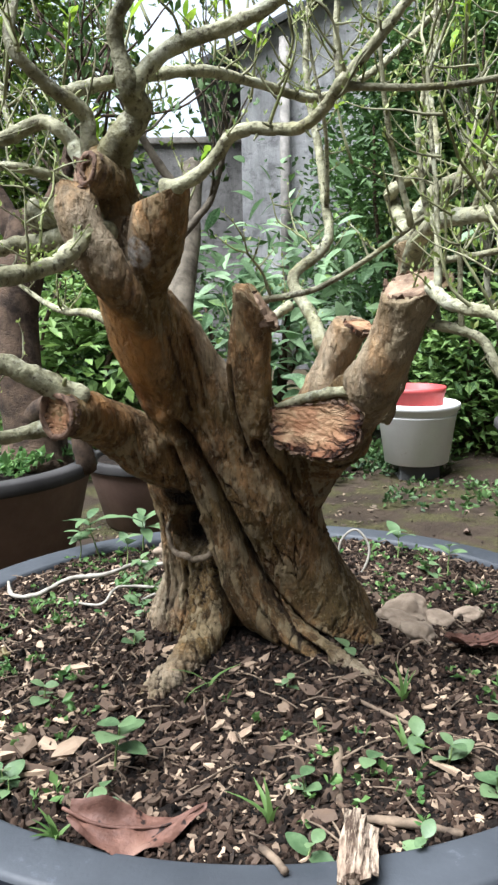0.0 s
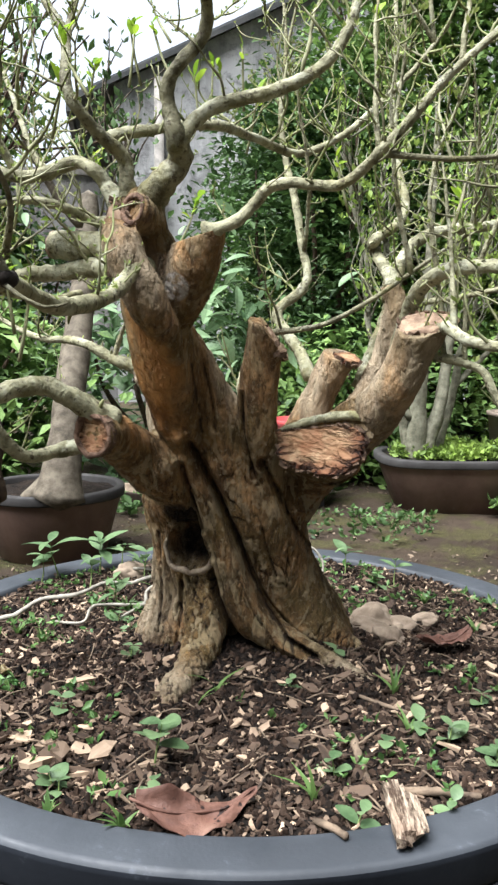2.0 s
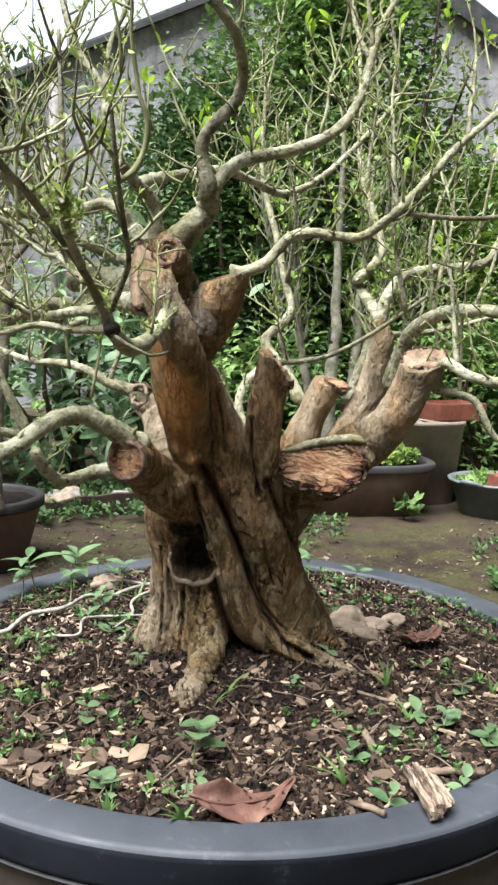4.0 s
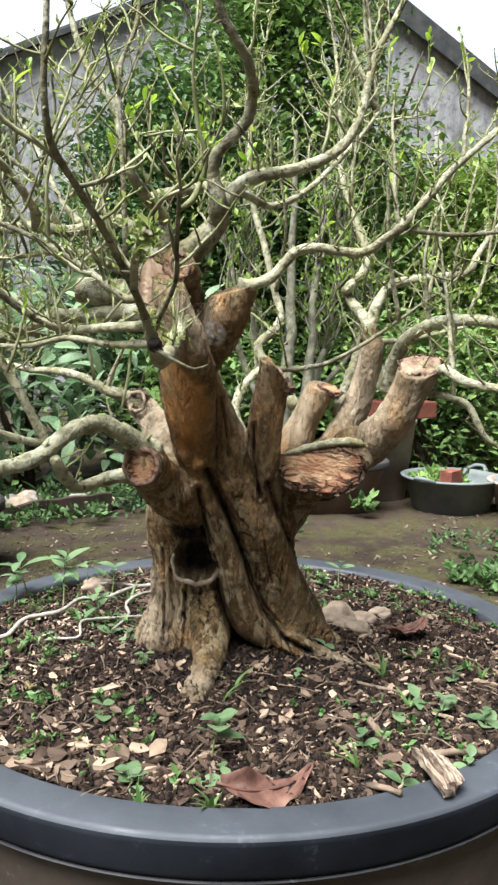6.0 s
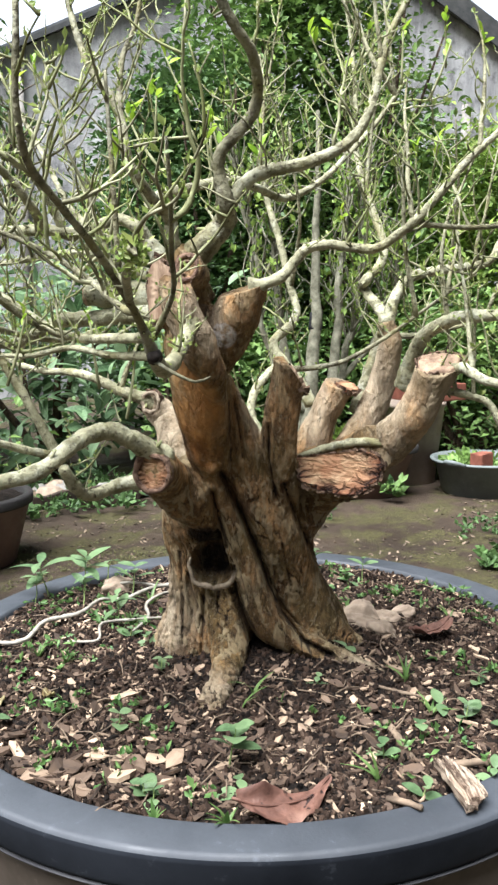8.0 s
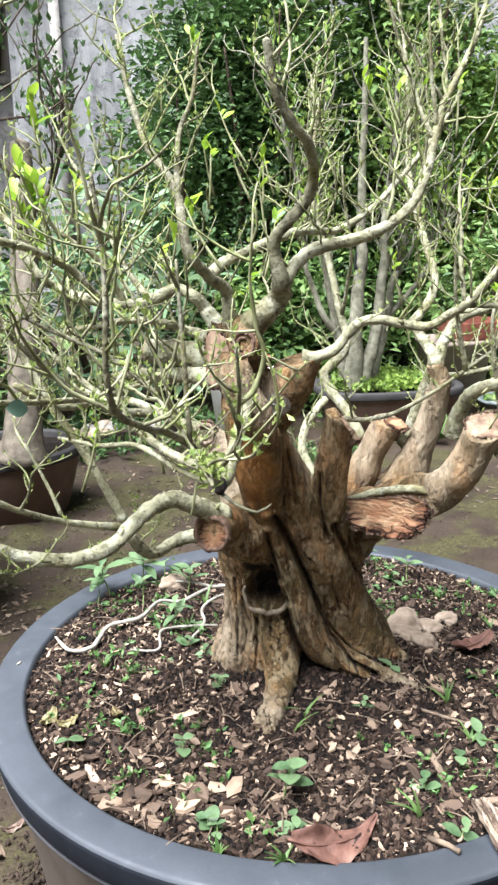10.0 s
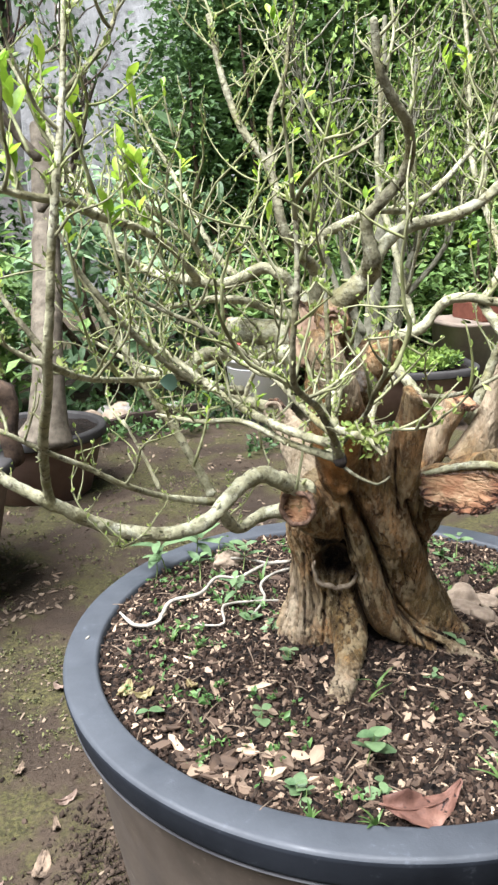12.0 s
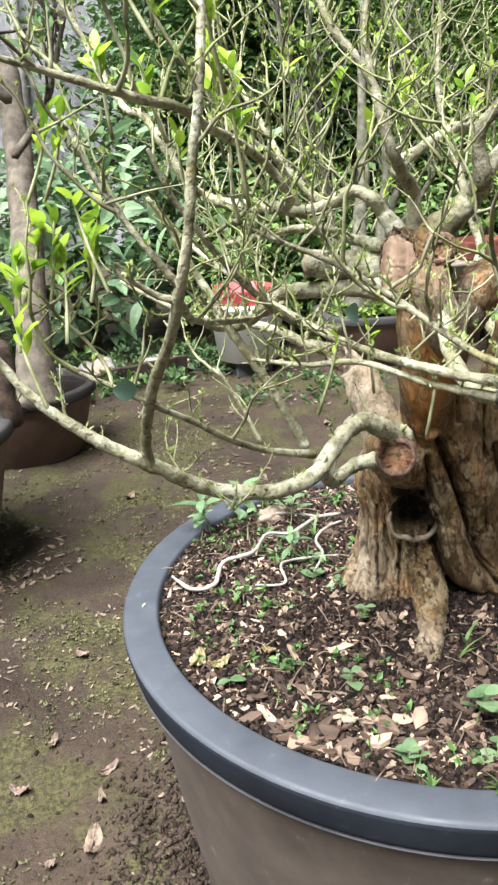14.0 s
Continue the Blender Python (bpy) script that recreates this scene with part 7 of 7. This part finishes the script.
def shrub(name, x, y, tall, rx, ry, count, leaf, seed, label, material, low=0.15, stems=7, blades=False):
    """A bush of many small leaves in clumps round real stems."""
    rng = random.Random(seed)
    z0 = ground_z(x, y)
    base = thing(name, label, "shrub", (x, y, z0))
    clumps = []
    for i in range(stems):
        a = 2 * math.pi * (i + rng.random()) / stems
        reach = rng.uniform(0.35, 0.95)
        tip = (math.cos(a) * rx * reach, math.sin(a) * ry * reach, tall * rng.uniform(0.62, 0.97))
        nodes = [(math.cos(a) * 0.06, math.sin(a) * 0.06, -0.02, 0.024), (tip[0] * 0.35, tip[1] * 0.35, tip[2] * 0.3, 0.019), (tip[0] * 0.75 + rng.gauss(0, 0.05), tip[1] * 0.75, tip[2] * 0.65, 0.012), (*tip, 0.005)]
        v, f = tube(nodes, 0.05, 9, 0.2, seed)
        link_mesh("stem", v, f, OLD_BARK, base)
    soup = Soup()
    n_clump = count // 26
    for _ in range(n_clump):
        a, q = rng.uniform(0, 2 * math.pi), rng.random() ** 0.5
        h = low + (1 - low) * rng.random() ** 0.8
        shape = math.sin(math.pi * min(1, 0.16 + 0.80 * h)) ** 0.55
        bulge = 1 + 0.35 * noise.noise(Vector((math.cos(a) * 1.6, math.sin(a) * 1.6, h * 3 + seed)))
        clumps.append((math.cos(a) * rx * q * shape * bulge, math.sin(a) * ry * q * shape * bulge, h * tall * (0.9 + 0.15 * noise.noise(Vector((a, q, seed))))))
    for cx, cy, cz in clumps:
        spread = rng.uniform(0.5, 1.2) * leaf * 2.2
        for _ in range(26):
            p = Vector((cx + rng.gauss(0, spread), cy + rng.gauss(0, spread), cz + rng.gauss(0, spread * 0.8)))
            d = Vector((rng.gauss(0, 1), rng.gauss(0, 1), rng.gauss(-0.1, 0.5))).normalized()
            s = d.cross(Vector((rng.gauss(0, 0.4), rng.gauss(0, 0.4), 1))).normalized()
            up = s.cross(d)
            k = leaf * rng.uniform(0.6, 1.25)
            if blades:
                m = Matrix((d, s, up)).transposed().to_4x4()
                m.translation = p
                soup.add(*turned(leaf_shape(k, k * 0.46, 0.25, rng.uniform(0.1, 0.5), 5), m))
                continue
            soup.add([p, p + d * k * 0.5 + s * k * 0.27 + up * k * 0.08, p + d * k - up * k * 0.1, p + d * k * 0.5 - s * k * 0.27 + up * k * 0.08], [(0, 1, 2), (0, 2, 3)])
    tagged(soup.link("crown", material, base, "", False), kind="stuff")


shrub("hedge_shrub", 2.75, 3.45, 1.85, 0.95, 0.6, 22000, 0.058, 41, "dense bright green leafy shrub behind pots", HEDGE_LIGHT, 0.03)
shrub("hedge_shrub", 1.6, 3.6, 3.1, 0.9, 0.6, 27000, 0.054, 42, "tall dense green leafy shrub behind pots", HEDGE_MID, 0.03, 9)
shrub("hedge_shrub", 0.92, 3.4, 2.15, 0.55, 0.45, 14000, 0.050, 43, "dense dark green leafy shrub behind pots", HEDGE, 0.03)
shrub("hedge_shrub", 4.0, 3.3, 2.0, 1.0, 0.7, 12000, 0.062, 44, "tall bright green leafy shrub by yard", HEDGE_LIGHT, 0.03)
# two rear shrubs added as dark backing for the gaps in the hedge
shrub("hedge_shrub", 2.3, 4.5, 2.3, 1.1, 0.5, 13000, 0.075, 52, "dark green leafy shrub added behind the hedge", HEDGE, 0.03)
shrub("hedge_shrub", 1.2, 4.6, 2.2, 0.8, 0.5, 11000, 0.075, 53, "dark green leafy shrub added behind the hedge", HEDGE, 0.03)
shrub("yard_tree", -1.52, 3.7, 3.0, 0.98, 0.8, 22000, 0.065, 45, "tall leafy green tree beside the yard wall", HEDGE_LIGHT, 0.1)
shrub("hedge_shrub", -0.85, 3.9, 1.45, 0.7, 0.5, 6500, 0.055, 46, "low dark green shrub near yard wall", HEDGE, 0.03)
shrub("yard_tree", -2.9, 3.0, 3.4, 1.1, 0.9, 9000, 0.07, 47, "tall leafy green tree at the yard edge", HEDGE, 0.1)
shrub("low_shrub", 0.10, 3.15, 1.0, 0.42, 0.28, 800, 0.115, 48, "broad-leaved grey-green plant near tubs", BROAD, 0.05, 5, True)
shrub("low_shrub", 0.95, 2.85, 0.65, 0.42, 0.25, 3200, 0.060, 49, "low leafy green plant behind an oblong tub", HEDGE_MID, 0.02, 5)
shrub("low_shrub", -0.65, 2.7, 0.8, 0.4, 0.3, 2800, 0.07, 50, "broad-leaved green plant beside tubs", HEDGE_MID, 0.02, 5)
shrub("low_shrub", 2.15, 2.8, 0.85, 0.55, 0.28, 3600, 0.055, 51, "low leafy green plant behind a basin", HEDGE_MID, 0.02, 5)

weeds("ground_weeds", 0.72, 1.95, 0.0, 0.30, 0.24, 75, 0.022, 61, "straggling green weeds on damp mud", HEDGE)
weeds("ground_weeds", 0.0, 2.55, 0.0, 0.8, 0.32, 420, 0.030, 62, "straggling green weeds on damp mud", HEDGE)
weeds("ground_weeds", 1.20, 1.12, 0.0, 0.09, 0.10, 45, 0.030, 66, "leafy green weeds on damp mud", HEDGE)
weeds("ground_weeds", 1.5, 1.5, 0.0, 0.25, 0.15, 45, 0.020, 63, "straggling green weeds on damp mud", HEDGE)
weeds("planter_weeds", 1.76, 2.36, 0.05, 0.04, 0.05, 40, 0.03, 64, "trailing weeds beside a tall planter", HEDGE)
weeds("broad_weed", 1.29, 2.01, 0.02, 0.03, 0.03, 8, 0.034, 65, "young broad-leaved weed on damp mud", HEDGE_MID)


def litter():
    """Moss tufts, leaf scraps, small stones and clods over the mud."""
    rng = random.Random(77)
    soup, stones = Soup(), Soup()
    kinds = [pebble(1.0, rng) for _ in range(8)]
    for i in range(7200):
        x, y = (rng.gauss(0.0, 0.9), 0.3 + abs(rng.gauss(0, 1.1))) if i < 1900 else (rng.uniform(-0.75, -0.2), rng.uniform(0.0, 1.1)) if i < 2600 else (rng.uniform(-0.5, 2.1), rng.uniform(0.9, 2.7)) if i < 5200 else (rng.uniform(-0.85, -0.2), rng.uniform(0.3, 1.5))
        if math.hypot(x, y) < 0.28 or noise.noise(Vector((x * 2.2, y * 2.2, 9))) < -0.05:
            continue
        m = pose(x, y, ground_z(x, y) + 0.002, rng.uniform(-35, 35), rng.uniform(-35, 35), rng.uniform(0, 360))
        soup.add(*turned(chip_shape(rng, rng.choice((0.002, 0.003, 0.004, 0.006, 0.009, 0.013)) * (0.55 if math.hypot(x, y) < 0.9 else 1.0)), m))
    for i in range(1800):
        x, y = rng.gauss(-0.1, 0.8), 0.2 + abs(rng.gauss(0, 1.0))
        if math.hypot(x, y) < 0.28:
            continue
        stones.add(*turned(rng.choice(kinds), pose(x, y, ground_z(x, y) + 0.001, rng.uniform(0, 360), 0, rng.uniform(0, 360)) @ Matrix.Scale(rng.choice((0.0015, 0.002, 0.003, 0.004, 0.006)), 4)))
    green = Soup()
    for i in range(2600):
        x, y = rng.uniform(-0.95, 0.35), rng.uniform(-0.1, 1.9)
        if math.hypot(x, y) < 0.30 or noise.noise(Vector((x * 4.6, y * 4.6, 31))) < 0.02:
            continue
        for _ in range(9):
            px, py = x + rng.gauss(0, 0.009), y + rng.gauss(0, 0.009)
            bud(green, rng, (px, py, ground_z(px, py) + rng.uniform(0.0, 0.005)), (rng.gauss(0, 1), rng.gauss(0, 1), 0.5), rng.uniform(0.003, 0.008))
    tagged(green.link("mud_moss", MOSS, None, "tufts of olive moss and weeds on damp mud", False), category="moss", kind="stuff")
    clods = Soup()
    kinds = [pebble(1.0, rng, 0.65, 0.75) for _ in range(24)]
    for i in range(17000):
        a, r = rng.uniform(1.5, 5.2), 0.26 + abs(rng.gauss(0, 0.080))
        x, y = r * math.cos(a), r * math.sin(a)
        clods.add(*turned(rng.choice(kinds), pose(x, y, ground_z(x, y) + 0.001, rng.uniform(0, 360), rng.uniform(0, 360), rng.uniform(0, 360)) @ Matrix.Scale(rng.choice((0.0008, 0.0011, 0.0014, 0.0018, 0.0024, 0.0034, 0.0052)), 4) @ Matrix.Diagonal((rng.uniform(0.7, 1.7), 1, 0.7, 1))))
    tagged(clods.link("earth_clods", CLOD, None, "crumbled brown clods heaped round a tub"), category="soil", kind="stuff")
    tagged(soup.link("ground_litter", SCRAP, None, "dry leaf scraps strewn on mud", False), category="plant litter", kind="stuff")
    tagged(stones.link("ground_pebbles", CLOD, None, "small dark clods lying on mud", False), category="stones", kind="stuff")


litter()
